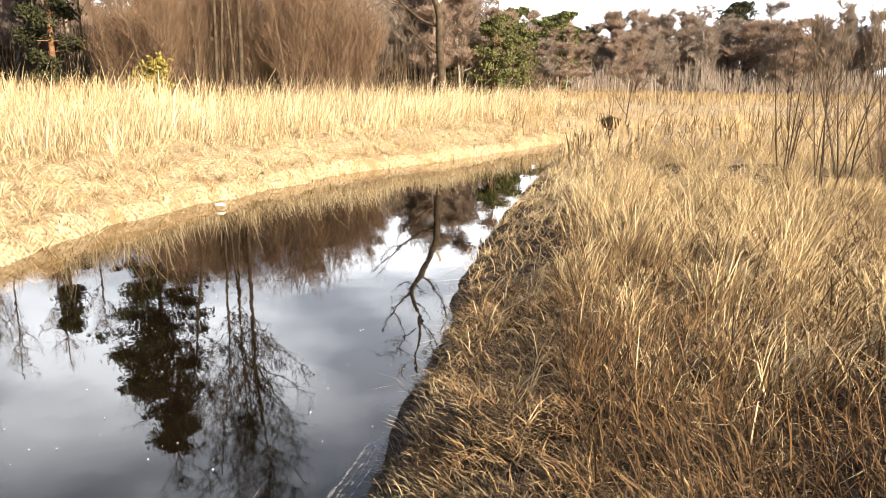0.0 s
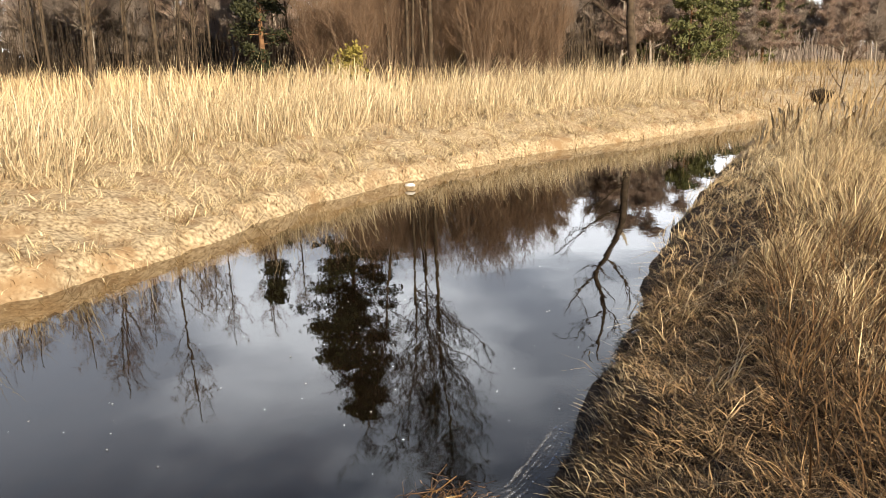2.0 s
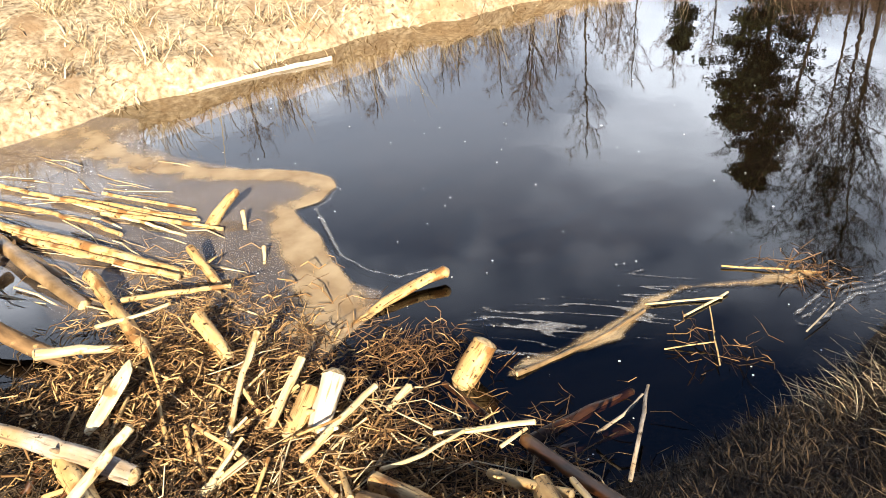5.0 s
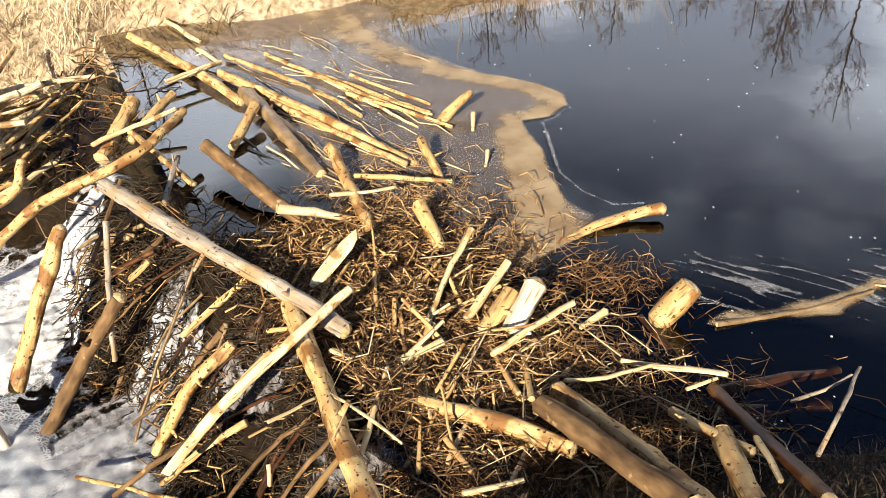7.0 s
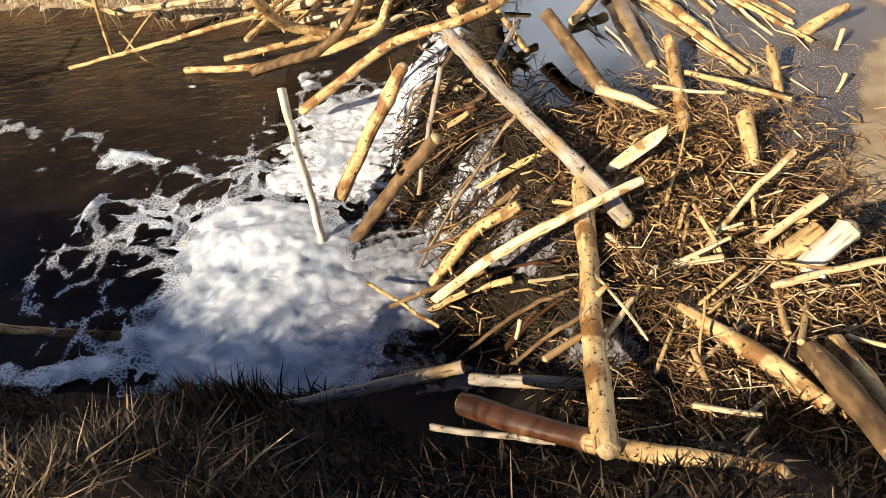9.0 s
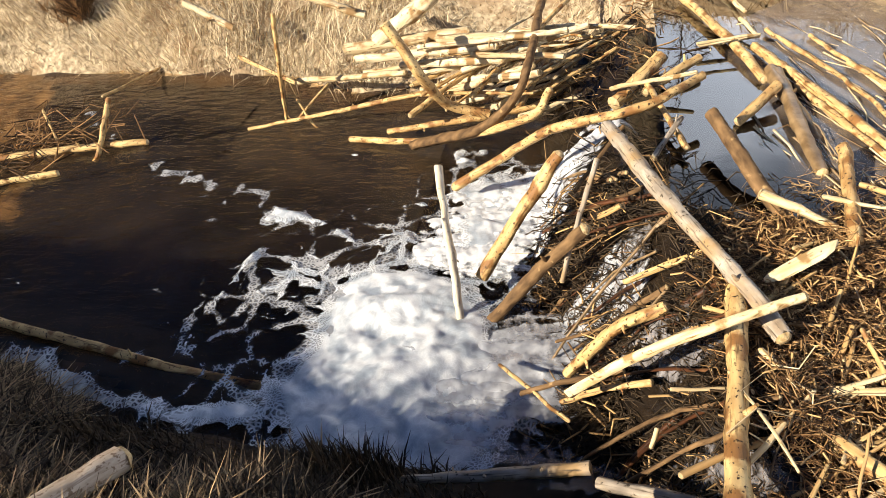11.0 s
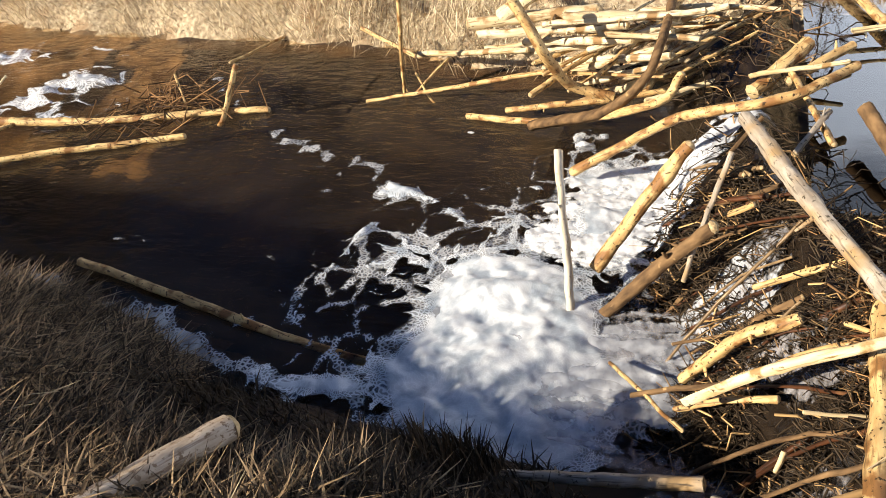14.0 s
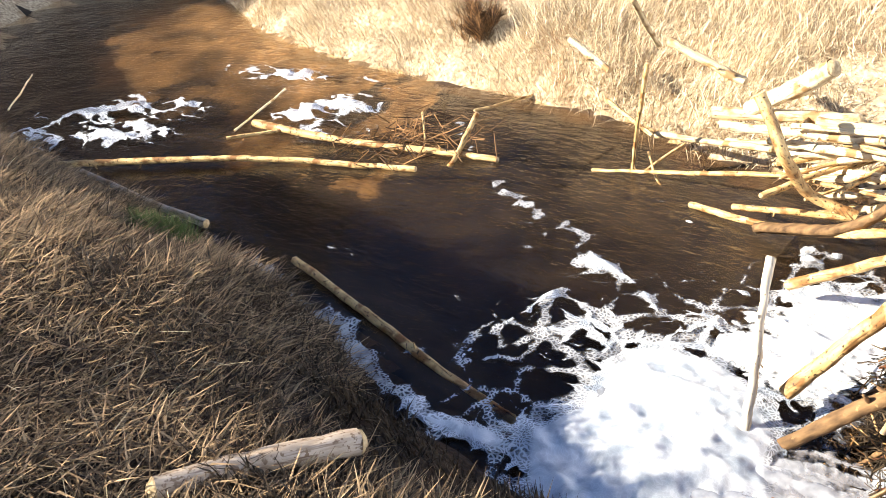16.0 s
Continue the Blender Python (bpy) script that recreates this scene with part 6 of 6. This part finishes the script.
# ---------------------------------------------------------------- trees and shrubs
def grow(rng, base, height, radius, lean=(0, 0), levels=3, spread=0.6, first=0.35, counts=(14, 6, 5), shrink=0.42, crook=0.05, up=0.45):
    """Segments of a branching tree: a list of (points, radii, level)."""
    out = []

    def limb(p, d, length, r, level):
        n = 7 if level == 0 else (5 if level == 1 else 3)
        pts = [np.array(p, float)]
        dirs = np.array(d, float)
        for k in range(n):
            dirs = dirs + rng.normal(0, crook * (1 + level), 3)
            if level:
                dirs[2] += up * 0.12
            dirs /= np.linalg.norm(dirs)
            pts.append(pts[-1] + dirs * length / n)
        pts = np.array(pts)
        radii = r * np.linspace(1, 0.25 if level == 0 else 0.35, n + 1)
        out.append((pts, radii, level))
        if level + 1 >= levels:
            return
        for k in range(counts[level]):
            s = rng.uniform(first if level == 0 else 0.2, 1.0)
            i = min(int(s * n), n - 1)
            q = pts[i] + (pts[i + 1] - pts[i]) * (s * n - i)
            a = rng.uniform(0, 2 * math.pi)
            side = np.array([math.cos(a), math.sin(a), up * rng.uniform(0.3, 1.4)])
            nd = (pts[i + 1] - pts[i]) / np.linalg.norm(pts[i + 1] - pts[i]) * (1 - spread) + side / np.linalg.norm(side) * spread
            limb(q, nd / np.linalg.norm(nd), length * shrink * (1.15 - 0.6 * s if level == 0 else 1) * rng.uniform(0.7, 1.2), max(radii[i] * 0.45, 0.004), level + 1)
    limb(base, np.array([lean[0], lean[1], 1.0]) / math.hypot(1, *lean), height, radius, 0)
    return out


def limbs_mesh(name, limbs, mat, sides=(8, 5, 3, 3)):
    vs, qs, base = [], [], 0
    for pts, radii, level in limbs:
        v, q = tube_arrays(pts, radii, sides[min(level, 3)])
        vs.append(v)
        qs.append(q + base)
        base += len(v)
    return fast_mesh(name, np.vstack(vs), [np.vstack(qs)], mat, True)


def twig_cloud(name, limbs, rng, per, length, radius, mat, min_level=1, upward=0.5):
    """Fine end twigs along the thinner limbs."""
    a, b = [], []
    for pts, radii, level in limbs:
        if level < min_level:
            continue
        for k in range(per):
            i = rng.integers(0, len(pts) - 1)
            p = pts[i] + (pts[i + 1] - pts[i]) * rng.uniform()
            d = rng.normal(0, 1, 3)
            d[2] = abs(d[2]) * upward + 0.2
            d = d / np.linalg.norm(d) + 0.6 * (pts[-1] - pts[0]) / np.linalg.norm(pts[-1] - pts[0])
            a.append(p)
            b.append(p + d / np.linalg.norm(d) * length * rng.uniform(0.5, 1.3))
    return segments_mesh(name, a, b, radius, radius * 0.4, mat, 3)


def needle_cloud(name, centres, sizes, per, rng, leaf, mat):
    """Clumps of needle sprays: small crossed slivers round each centre."""
    c = np.repeat(np.asarray(centres), per, 0)
    s = np.repeat(np.asarray(sizes), per)[:, None]
    off = rng.normal(0, 0.45, (len(c), 3)) * s * np.array([1, 1, 0.55])
    p = c + off
    d = rng.normal(0, 1, (len(c), 3)) + np.array([0, 0, 0.3])
    d /= np.linalg.norm(d, axis=1)[:, None]
    e = np.cross(d, rng.normal(0, 1, (len(c), 3)))
    e /= np.linalg.norm(e, axis=1)[:, None]
    ln = rng.uniform(0.6, 1.4, (len(c), 1)) * leaf
    v = np.stack([p, p + d * ln * 0.5 + e * ln * 0.22, p + d * ln, p + d * ln * 0.5 - e * ln * 0.22], 1).reshape(-1, 3)
    return fast_mesh(name, v, [np.arange(len(c) * 4).reshape(-1, 4)], mat)


def bare_tree(name, label, at, height, radius, seed, bark, twigs, counts=(16, 6, 4), per=8, twig=0.5, twig_r=0.006, first=0.3, lean=(0, 0), spread=0.6, shrink=0.4, stems=1):
    r = np.random.default_rng(seed)
    limbs = []
    for k in range(stems):
        off = np.array([0.0, 0.0, 0.0]) if stems == 1 else np.array([(k / (stems - 1) - 0.5) * 1.25 + r.normal(0, 0.08), r.normal(0, 0.15), 0])
        ln = lean if stems == 1 else tuple(r.normal(0, 0.012, 2))
        limbs += grow(r, off, height * (1 if k == 0 else r.uniform(0.8, 1.0)), radius * (1 if k == 0 else r.uniform(0.6, 1)), ln, 3, spread, first, counts, shrink)
    root = new(name)
    root.location = at
    part("trunk", limbs_mesh("trunk", [l for l in limbs if l[2] == 0], bark), root)
    part("branchwork", limbs_mesh("branchwork", [l for l in limbs if l[2] > 0], bark), root)["kind"] = "stuff"
    part("twig_spray", twig_cloud("twig_spray", limbs, r, per, twig, twig_r, twigs), root, "fine leafless twigs")["kind"] = "stuff"
    return tagged(root, label, "tree")


def pine(name, label, at, height, radius, seed, needles, first=0.35, width=0.22, clumps=110, per=55, leaf=0.22, bark=None, taper=0.0):
    r = np.random.default_rng(seed)
    root = new(name)
    root.location = at
    trunk = grow(r, (0, 0, 0), height, radius, (0, 0), 1, crook=0.012)
    pts = trunk[0][0]
    limbs, centres, sizes = [], [], []
    for k in range(clumps // 4):
        s = r.uniform(first, 0.99) if k > 3 else 0.97
        q = np.array([np.interp(s * (len(pts) - 1), range(len(pts)), pts[:, c]) for c in range(3)])
        a = r.uniform(0, 2 * math.pi)
        reach = height * width * (0.25 + 0.9 * math.sin(math.pi * min(1, (1 - s) / (1 - first) * 0.8 + 0.12)) ** 0.8) * r.uniform(0.6, 1.1) * (1 - taper * (s - first) / (1 - first))
        tip = q + np.array([math.cos(a) * reach, math.sin(a) * reach, reach * r.uniform(-0.05, 0.35)])
        midp = (q + tip) / 2 + np.array([0, 0, -0.04 * reach])
        limbs.append((np.array([q, midp, tip]), np.array([radius * 0.22, radius * 0.13, radius * 0.05]), 1))
        for u in (0.5, 0.75, 0.95, 1.05):
            centres.append(q + (tip - q) * u + r.normal(0, 0.12 * reach, 3) * np.array([1, 1, 0.5]))
            sizes.append(max(0.35, reach * 0.28) * r.uniform(0.7, 1.2))
    part("trunk", limbs_mesh("trunk", trunk, bark or PINE_BARK), root)
    part("branchwork", limbs_mesh("branchwork", limbs, bark or PINE_BARK), root)["kind"] = "stuff"
    part("crown", needle_cloud("crown", centres, sizes, per, r, leaf, needles), root, "clumped evergreen needles")
    return tagged(root, label, "tree")


def bush(name, label, at, height, seed, mat, twigs, stems=22, spread=0.35, per=10, twig=0.35, r0=0.012, twig_r=0.003):
    r = np.random.default_rng(seed)
    limbs = []
    for k in range(stems):
        a, s = r.uniform(0, 2 * math.pi), r.uniform(0, spread)
        limbs += grow(r, (math.cos(a) * s * 0.5 * height * 0.5, math.sin(a) * s * 0.5 * height * 0.5, 0), height * r.uniform(0.65, 1.05), r0 * r.uniform(0.6, 1.2),
                      (math.cos(a) * s, math.sin(a) * s), 2, 0.45, 0.2, (9, 4), 0.35, 0.04)
    root = new(name)
    root.location = at
    part("branchwork", limbs_mesh("branchwork", limbs, mat, (5, 3, 3, 3)), root)["kind"] = "stuff"
    part("twig_spray", twig_cloud("twig_spray", limbs, r, per, twig, twig_r, twigs, 1, 0.8), root, "fine leafless twigs")["kind"] = "stuff"
    return tagged(root, label, "shrub")


def on_ground(x, y, sink=0.1):
    return (x, y, float(ground_z(np.array([x]), np.array([y]))[0]) - sink)


# trees on the far bank, mirrored in the pool
pine("pine_tree", "dark green pine standing among bare trees", on_ground(-15.1, 30.4), 7.6, 0.14, 301, NEEDLE, 0.12, 0.16, 180, 60, 0.16, taper=0.8)
pine("pine_tree", "tall dark pine leaning over the thicket", on_ground(-11.1, 29.0), 12.3, 0.15, 302, NEEDLE, 0.34, 0.16, 420, 100, 0.14, taper=0.6)
bare_tree("alder_tree", "tall bare alder with several straight stems", on_ground(-7.45, 26.0), 13.0, 0.075, 303, TRUNK, DARK_BARK, (26, 7, 5), 7, 0.5, 0.006, 0.45, stems=4, spread=0.72, shrink=0.24)
bare_tree("alder_tree", "tall bare single-stemmed alder", on_ground(-6.75, 26.2), 13.2, 0.09, 304, TRUNK, DARK_BARK, (46, 7, 5), 7, 0.5, 0.006, 0.42, lean=(0.06, 0), spread=0.75, shrink=0.28)
for k, (x, y, h) in enumerate([(-9.0, 24.6, 3.6), (-7.6, 27.3, 4.2), (-6.3, 27.5, 4.4), (-5.0, 26.4, 4.0), (-3.9, 27.2, 3.8), (-3.0, 27.8, 3.2), (-8.4, 26.4, 4.2), (-5.6, 27.6, 4.4), (-10.3, 25.0, 2.8), (-4.4, 28.6, 4.2)]):
    bush("thicket_shrub", "dense reddish-brown leafless thicket shrub", on_ground(x, y), h, 320 + k, SPRAY, ROSE_SPRAY, 32, 0.3, 9, 0.6, 0.015, 0.006)

# the dead forked tree
dead = new("dead_tree")
dead.location = on_ground(-0.05, 30.0)
drng = np.random.default_rng(350)
stem = smooth_line([(0.1, 0, 0), (0.0, 0, 1.2), (-0.1, 0, 2.3), (-0.15, 0, 3.5), (-0.6, 0, 4.7), (-1.1, 0.1, 5.7), (-0.85, 0.1, 6.6), (-0.75, 0.1, 7.6), (-0.95, 0, 8.6), (-0.9, 0, 9.3)], 0.3)
dead_limbs = [(stem, np.linspace(0.19, 0.03, len(stem)), 0)]
for pth, ra in (([(-0.75, 0.05, 4.9), (-0.4, 0.1, 5.3), (0.2, 0, 6.2), (0.3, 0, 6.9)], 0.06), ([(-1.1, 0.1, 5.7), (-1.7, 0, 6.3), (-2.3, 0, 7.4)], 0.05), ([(-0.12, 0, 3.0), (-0.7, 0.2, 3.2), (-1.5, 0.3, 3.8), (-2.8, 0.3, 5.0)], 0.06),
                ([(-0.15, 0, 2.0), (-0.9, -0.2, 2.6), (-1.3, -0.2, 3.4)], 0.04), ([(0.1, 0, 0.3), (-0.6, -0.3, 0.5), (-1.0, -0.4, 0.2)], 0.06), ([(-0.8, 0.1, 7.2), (-1.5, 0, 7.8), (-1.9, 0, 8.6)], 0.035), ([(-0.8, 0.1, 6.9), (-0.2, 0, 7.6), (0.1, 0, 8.4)], 0.035)):
    ln = smooth_line(pth, 0.25)
    dead_limbs.append((ln, np.linspace(ra, ra * 0.3, len(ln)), 1))
part("trunk", limbs_mesh("trunk", dead_limbs[:1], TRUNK, (9, 6, 5, 3)), dead)
for limb_part in dead_limbs[1:]:
    part("branch", limbs_mesh("branch", [limb_part], TRUNK, (9, 6, 5, 3)), dead)
stub = smooth_line([(-0.3, 0, 3.8), (-0.05, 0, 4.05), (0.08, 0, 4.4)], 0.15)
part("broken_stub", limbs_mesh("broken_stub", [(stub, np.linspace(0.09, 0.03, len(stub)), 0)], WHITE), dead, "pale splintered broken stub")
for limb_line, limb_radii, depth in list(dead_limbs):
    for k in range(7 if depth == 0 else 4):
        i = int(drng.integers(len(limb_line) // 2 if depth == 0 else 1, len(limb_line) - 1))
        out = limb_line[i + 1] - limb_line[i]
        out = out / np.linalg.norm(out) + drng.normal(0, 0.6, 3) + np.array([-0.15, 0, 0.1])
        out /= np.linalg.norm(out)
        reach = drng.uniform(0.7, 1.6)
        twist = smooth_line([limb_line[i], limb_line[i] + out * reach * 0.5 + drng.normal(0, 0.06, 3), limb_line[i] + out * reach + drng.normal(0, 0.18, 3)], 0.2)
        dead_limbs.append((twist, np.linspace(limb_radii[i] * 0.45 + 0.004, 0.008, len(twist)), 2))
part("branchwork", limbs_mesh("branchwork", [l for l in dead_limbs if l[2] == 2], TRUNK, (9, 6, 5, 3)), dead)["kind"] = "stuff"
part("twig_spray", twig_cloud("twig_spray", dead_limbs, drng, 9, 0.45, 0.008, TRUNK, 1), dead)["kind"] = "stuff"
tagged(dead, "dead leaning tree with a pale broken stub", "tree")

small = new("young_pine")
small.location = on_ground(-8.2, 22.4, 0.0)
srng = np.random.default_rng(360)
cc = [(srng.normal(0, 0.28 * (1.5 - h)), srng.normal(0, 0.28 * (1.5 - h)), h) for h in np.linspace(0.3, 1.35, 26)]
part("crown", needle_cloud("crown", cc, [0.3] * 26, 60, srng, 0.12, BUSH_NEEDLE), small)
part("trunk", limbs_mesh("trunk", grow(srng, (0, 0, 0), 1.4, 0.03, (0, 0), 1), TRUNK), small)
tagged(small, "small yellow-green young pine in the reeds", "shrub")

# shrubs on the near side meadow
for k, (x, y, h) in enumerate([(4.9, 9.8, 2.5), (5.7, 10.6, 2.9), (6.5, 11.2, 2.7), (5.2, 11.6, 2.2), (7.3, 12.4, 3.0)]):
    bush("alder_shrub", "thin leafless alder shrub in dry grass", on_ground(x, y), h, 370 + k, TRUNK, SPRAY, 6, 0.32, 4, 0.35, 0.012, 0.0025)
bush("dark_shrub", "dark low bush where the creek bends", on_ground(5.6, 25.6), 0.32, 381, TRUNK, TRUNK, 40, 0.7, 10, 0.25, 0.012, 0.006)
bush("dark_shrub", "low dark bramble in the dry grass", on_ground(6.3, 10.6), 0.7, 383, TRUNK, SPRAY, 22, 0.8, 5, 0.3, 0.008, 0.003)
bush("dark_shrub", "small brown twiggy bush on the far lower bank", on_ground(-6.6, -5.4), 0.45, 384, TWIG, TWIG, 26, 0.7, 8, 0.15, 0.006, 0.003)
bare_tree("sapling", "thin bare sapling in the meadow", on_ground(6.9, 29.2), 3.2, 0.03, 385, TRUNK, SPRAY, (10, 4, 3), 3, 0.3, 0.005)

# the far wood: prototypes, then copies
far_rng = np.random.default_rng(400)
protos = [
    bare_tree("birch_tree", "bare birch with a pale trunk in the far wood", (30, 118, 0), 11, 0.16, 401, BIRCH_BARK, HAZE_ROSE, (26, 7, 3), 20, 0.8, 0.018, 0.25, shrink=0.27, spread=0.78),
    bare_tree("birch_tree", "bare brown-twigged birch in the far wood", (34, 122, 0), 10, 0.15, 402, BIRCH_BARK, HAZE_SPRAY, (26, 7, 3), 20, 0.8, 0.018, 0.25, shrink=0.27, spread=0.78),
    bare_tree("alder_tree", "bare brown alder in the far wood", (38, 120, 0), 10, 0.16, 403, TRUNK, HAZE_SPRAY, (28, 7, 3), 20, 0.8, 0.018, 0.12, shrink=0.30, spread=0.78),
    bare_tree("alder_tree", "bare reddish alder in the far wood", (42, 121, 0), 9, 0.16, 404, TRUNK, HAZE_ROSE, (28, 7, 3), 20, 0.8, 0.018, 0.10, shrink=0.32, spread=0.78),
    pine("pine_tree", "dense dark green pine in the far wood", (16, 115, 0), 10.5, 0.2, 405, NEEDLE_LIGHT, 0.06, 0.2, 240, 28, 0.40),
    pine("pine_tree", "tall dark pine above the far wood", (46, 125, 0), 14, 0.22, 406, NEEDLE, 0.45, 0.17, 200, 26, 0.42),
    bare_tree("birch_tree", "slender bare birch at the edge of the meadow", (-26, 22, 0), 11, 0.07, 407, TRUNK, SPRAY, (16, 4, 3), 4, 0.5, 0.009, 0.35, shrink=0.2, spread=0.6),
]


def plant(k, x, y, s):
    m = Matrix.Translation((x, y, 0.3)) @ Matrix.Rotation(far_rng.uniform(0, 6.28), 4, "Z") @ Matrix.Diagonal((s, s, s * far_rng.uniform(0.9, 1.1), 1))
    return copy_thing(protos[k], m)


for p in protos:
    p.location.z = 0.3
for row, (dist, step) in enumerate(((112, 1.7), (117, 1.9), (124, 2.2))):
    ang = -40.0
    while ang < 42:
        a = radians(ang) + far_rng.normal(0, 0.008)
        k = int(far_rng.choice([0, 1, 2, 3, 2, 3, 2, 3, 5], p=[0.15, 0.14, 0.15, 0.15, 0.12, 0.12, 0.08, 0.08, 0.01]))
        d = dist + far_rng.normal(0, 2)
        plant(k, math.sin(a) * d, math.cos(a) * d, far_rng.uniform(0.72, 1.02) * (1.0 + 0.05 * row))
        ang += math.degrees(step / dist) * far_rng.uniform(0.7, 1.3)
for x, y, s, k in ((16.1, 111, 1.0, 4), (13.5, 112, 0.85, 4), (19.0, 113, 0.95, 4), (21.5, 112, 0.8, 4), (44.2, 122, 0.86, 5), (41.5, 124, 0.78, 5), (48.5, 123, 0.80, 5), (52, 122, 0.76, 5), (3.0, 46, 0.46, 4), (4.4, 49, 0.42, 4), (0.6, 47, 0.40, 4), (4.2, 58, 0.62, 4), (6.0, 66, 0.66, 4), (10.6, 84, 0.80, 4), (13.2, 88, 0.85, 4)):
    plant(k, x, y, s)
# wood behind the near thicket
for k in range(64):
    x = far_rng.uniform(-40, 2)
    y = 36 + far_rng.uniform(0, 22) + max(0, (x + 12)) * 0.9
    plant(int(far_rng.choice([0, 1, 2, 3])), x, y, far_rng.uniform(0.65, 0.85) if x < -10 else far_rng.uniform(0.5, 0.65))
for k in range(34):
    a, d = radians(far_rng.uniform(-8, 16)), far_rng.uniform(62, 98)
    plant(int(far_rng.choice([0, 1, 2, 3])), math.sin(a) * d, math.cos(a) * d, far_rng.uniform(0.70, 0.92) * d / 112)
for k in range(30):
    a, d = radians(far_rng.uniform(-6, 4)), far_rng.uniform(42, 62)
    plant(int(far_rng.choice([0, 1, 2, 3])), math.sin(a) * d, math.cos(a) * d, far_rng.uniform(0.58, 0.78))
for x, y, k, size in ((-17.5, 34.0, 6, 0.95), (-19.0, 33.0, 6, 1.0), (-16.2, 35.5, 6, 1.0), (-20.5, 34.2, 6, 0.95)):
    plant(k, x, y, size)
# wood along the far meadow, mirrored in the pool
for k in range(72):
    a, d = radians(-31 - 0.8 * k + far_rng.normal(0, 0.8)), far_rng.uniform(31, 46)
    plant(6, math.sin(a) * d, math.cos(a) * d, far_rng.uniform(0.65, 1.12))

# Unseen trees, added to block bright sky from the lower water's reflection.
for k in range(34):
    a = radians(-92 - 3.0 * k) + far_rng.normal(0, 0.012)
    d = far_rng.uniform(26, 40)
    plant(int(far_rng.choice([0, 1, 2, 3, 5])), math.sin(a) * d, math.cos(a) * d, far_rng.uniform(0.8, 1.1))

# brush under the far wood
ur = np.random.default_rng(440)
nb = 60000
ba, bd = ur.uniform(radians(-48), radians(44), nb), ur.uniform(106, 142, nb)
bx, by = np.sin(ba) * bd, np.cos(ba) * bd
bh = ur.uniform(1.0, 6.0, nb) * (0.6 + 0.4 * value_noise(bx, by, 0.12, 441))
bp = np.stack([bx, by, np.full(nb, 0.2)], 1)
bq = bp + np.stack([ur.normal(0, 0.5, nb), ur.normal(0, 0.5, nb), bh], 1)
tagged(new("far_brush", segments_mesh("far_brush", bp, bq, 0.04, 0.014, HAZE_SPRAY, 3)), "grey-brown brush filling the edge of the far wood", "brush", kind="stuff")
nb = 20000
bx = ur.uniform(-60, 6, nb)
by = 33 + ur.uniform(0, 26, nb) + np.maximum(0, bx + 12) * 0.9
bp = np.stack([bx, by, np.full(nb, 0.3)], 1)
bq = bp + np.stack([ur.normal(0, 0.3, nb), ur.normal(0, 0.3, nb), ur.uniform(0.8, 4.5, nb)], 1)
tagged(new("far_brush", segments_mesh("far_brush", bp, bq, 0.024, 0.008, TRUNK, 3)), "brown brush between the trees behind the thicket", "brush", kind="stuff")

# Unseen brush, added to close sky gaps mirrored in the lower creek.
nb = 6000
ba, bd = ur.uniform(radians(-190), radians(-100), nb), ur.uniform(22, 36, nb)
bp = np.stack([np.sin(ba) * bd, np.cos(ba) * bd, np.full(nb, 0.3)], 1)
bp = bp[~inside(bp[:, 0], bp[:, 1], OUTLINE)]
bq = bp + np.stack([ur.normal(0, 0.3, len(bp)), ur.normal(0, 0.3, len(bp)), ur.uniform(1.0, 6.0, len(bp))], 1)
tagged(new("far_brush", segments_mesh("far_brush", bp, bq, 0.03, 0.012, SPRAY, 3)), "unseen brush added to darken the lower creek's reflection", "brush", kind="stuff")

# ---------------------------------------------------------------- small things
def litter(label, at, size, seed):
    bm = bmesh.new()
    bmesh.ops.create_icosphere(bm, subdivisions=2, radius=1)
    r = random.Random(seed)
    for v in bm.verts:
        f = 1 + 0.35 * noise.noise(v.co * 1.7 + Vector((seed, 0, 0)))
        v.co = Vector((v.co.x * size[0], v.co.y * size[1], v.co.z * size[2])) * f
    me = bpy.data.meshes.new("litter")
    bm.to_mesh(me)
    bm.free()
    me.materials.append(STONE)
    ob = new("litter", me)
    ob.location = at
    return tagged(ob, label, "litter")


litter("white scrap lying at the far water's edge", (-3.27, 11.12, 0.06), (0.09, 0.04, 0.03), 3)
litter("white scrap on the muddy bank edge", (0.08, 5.05, 0.08), (0.06, 0.03, 0.02), 5)
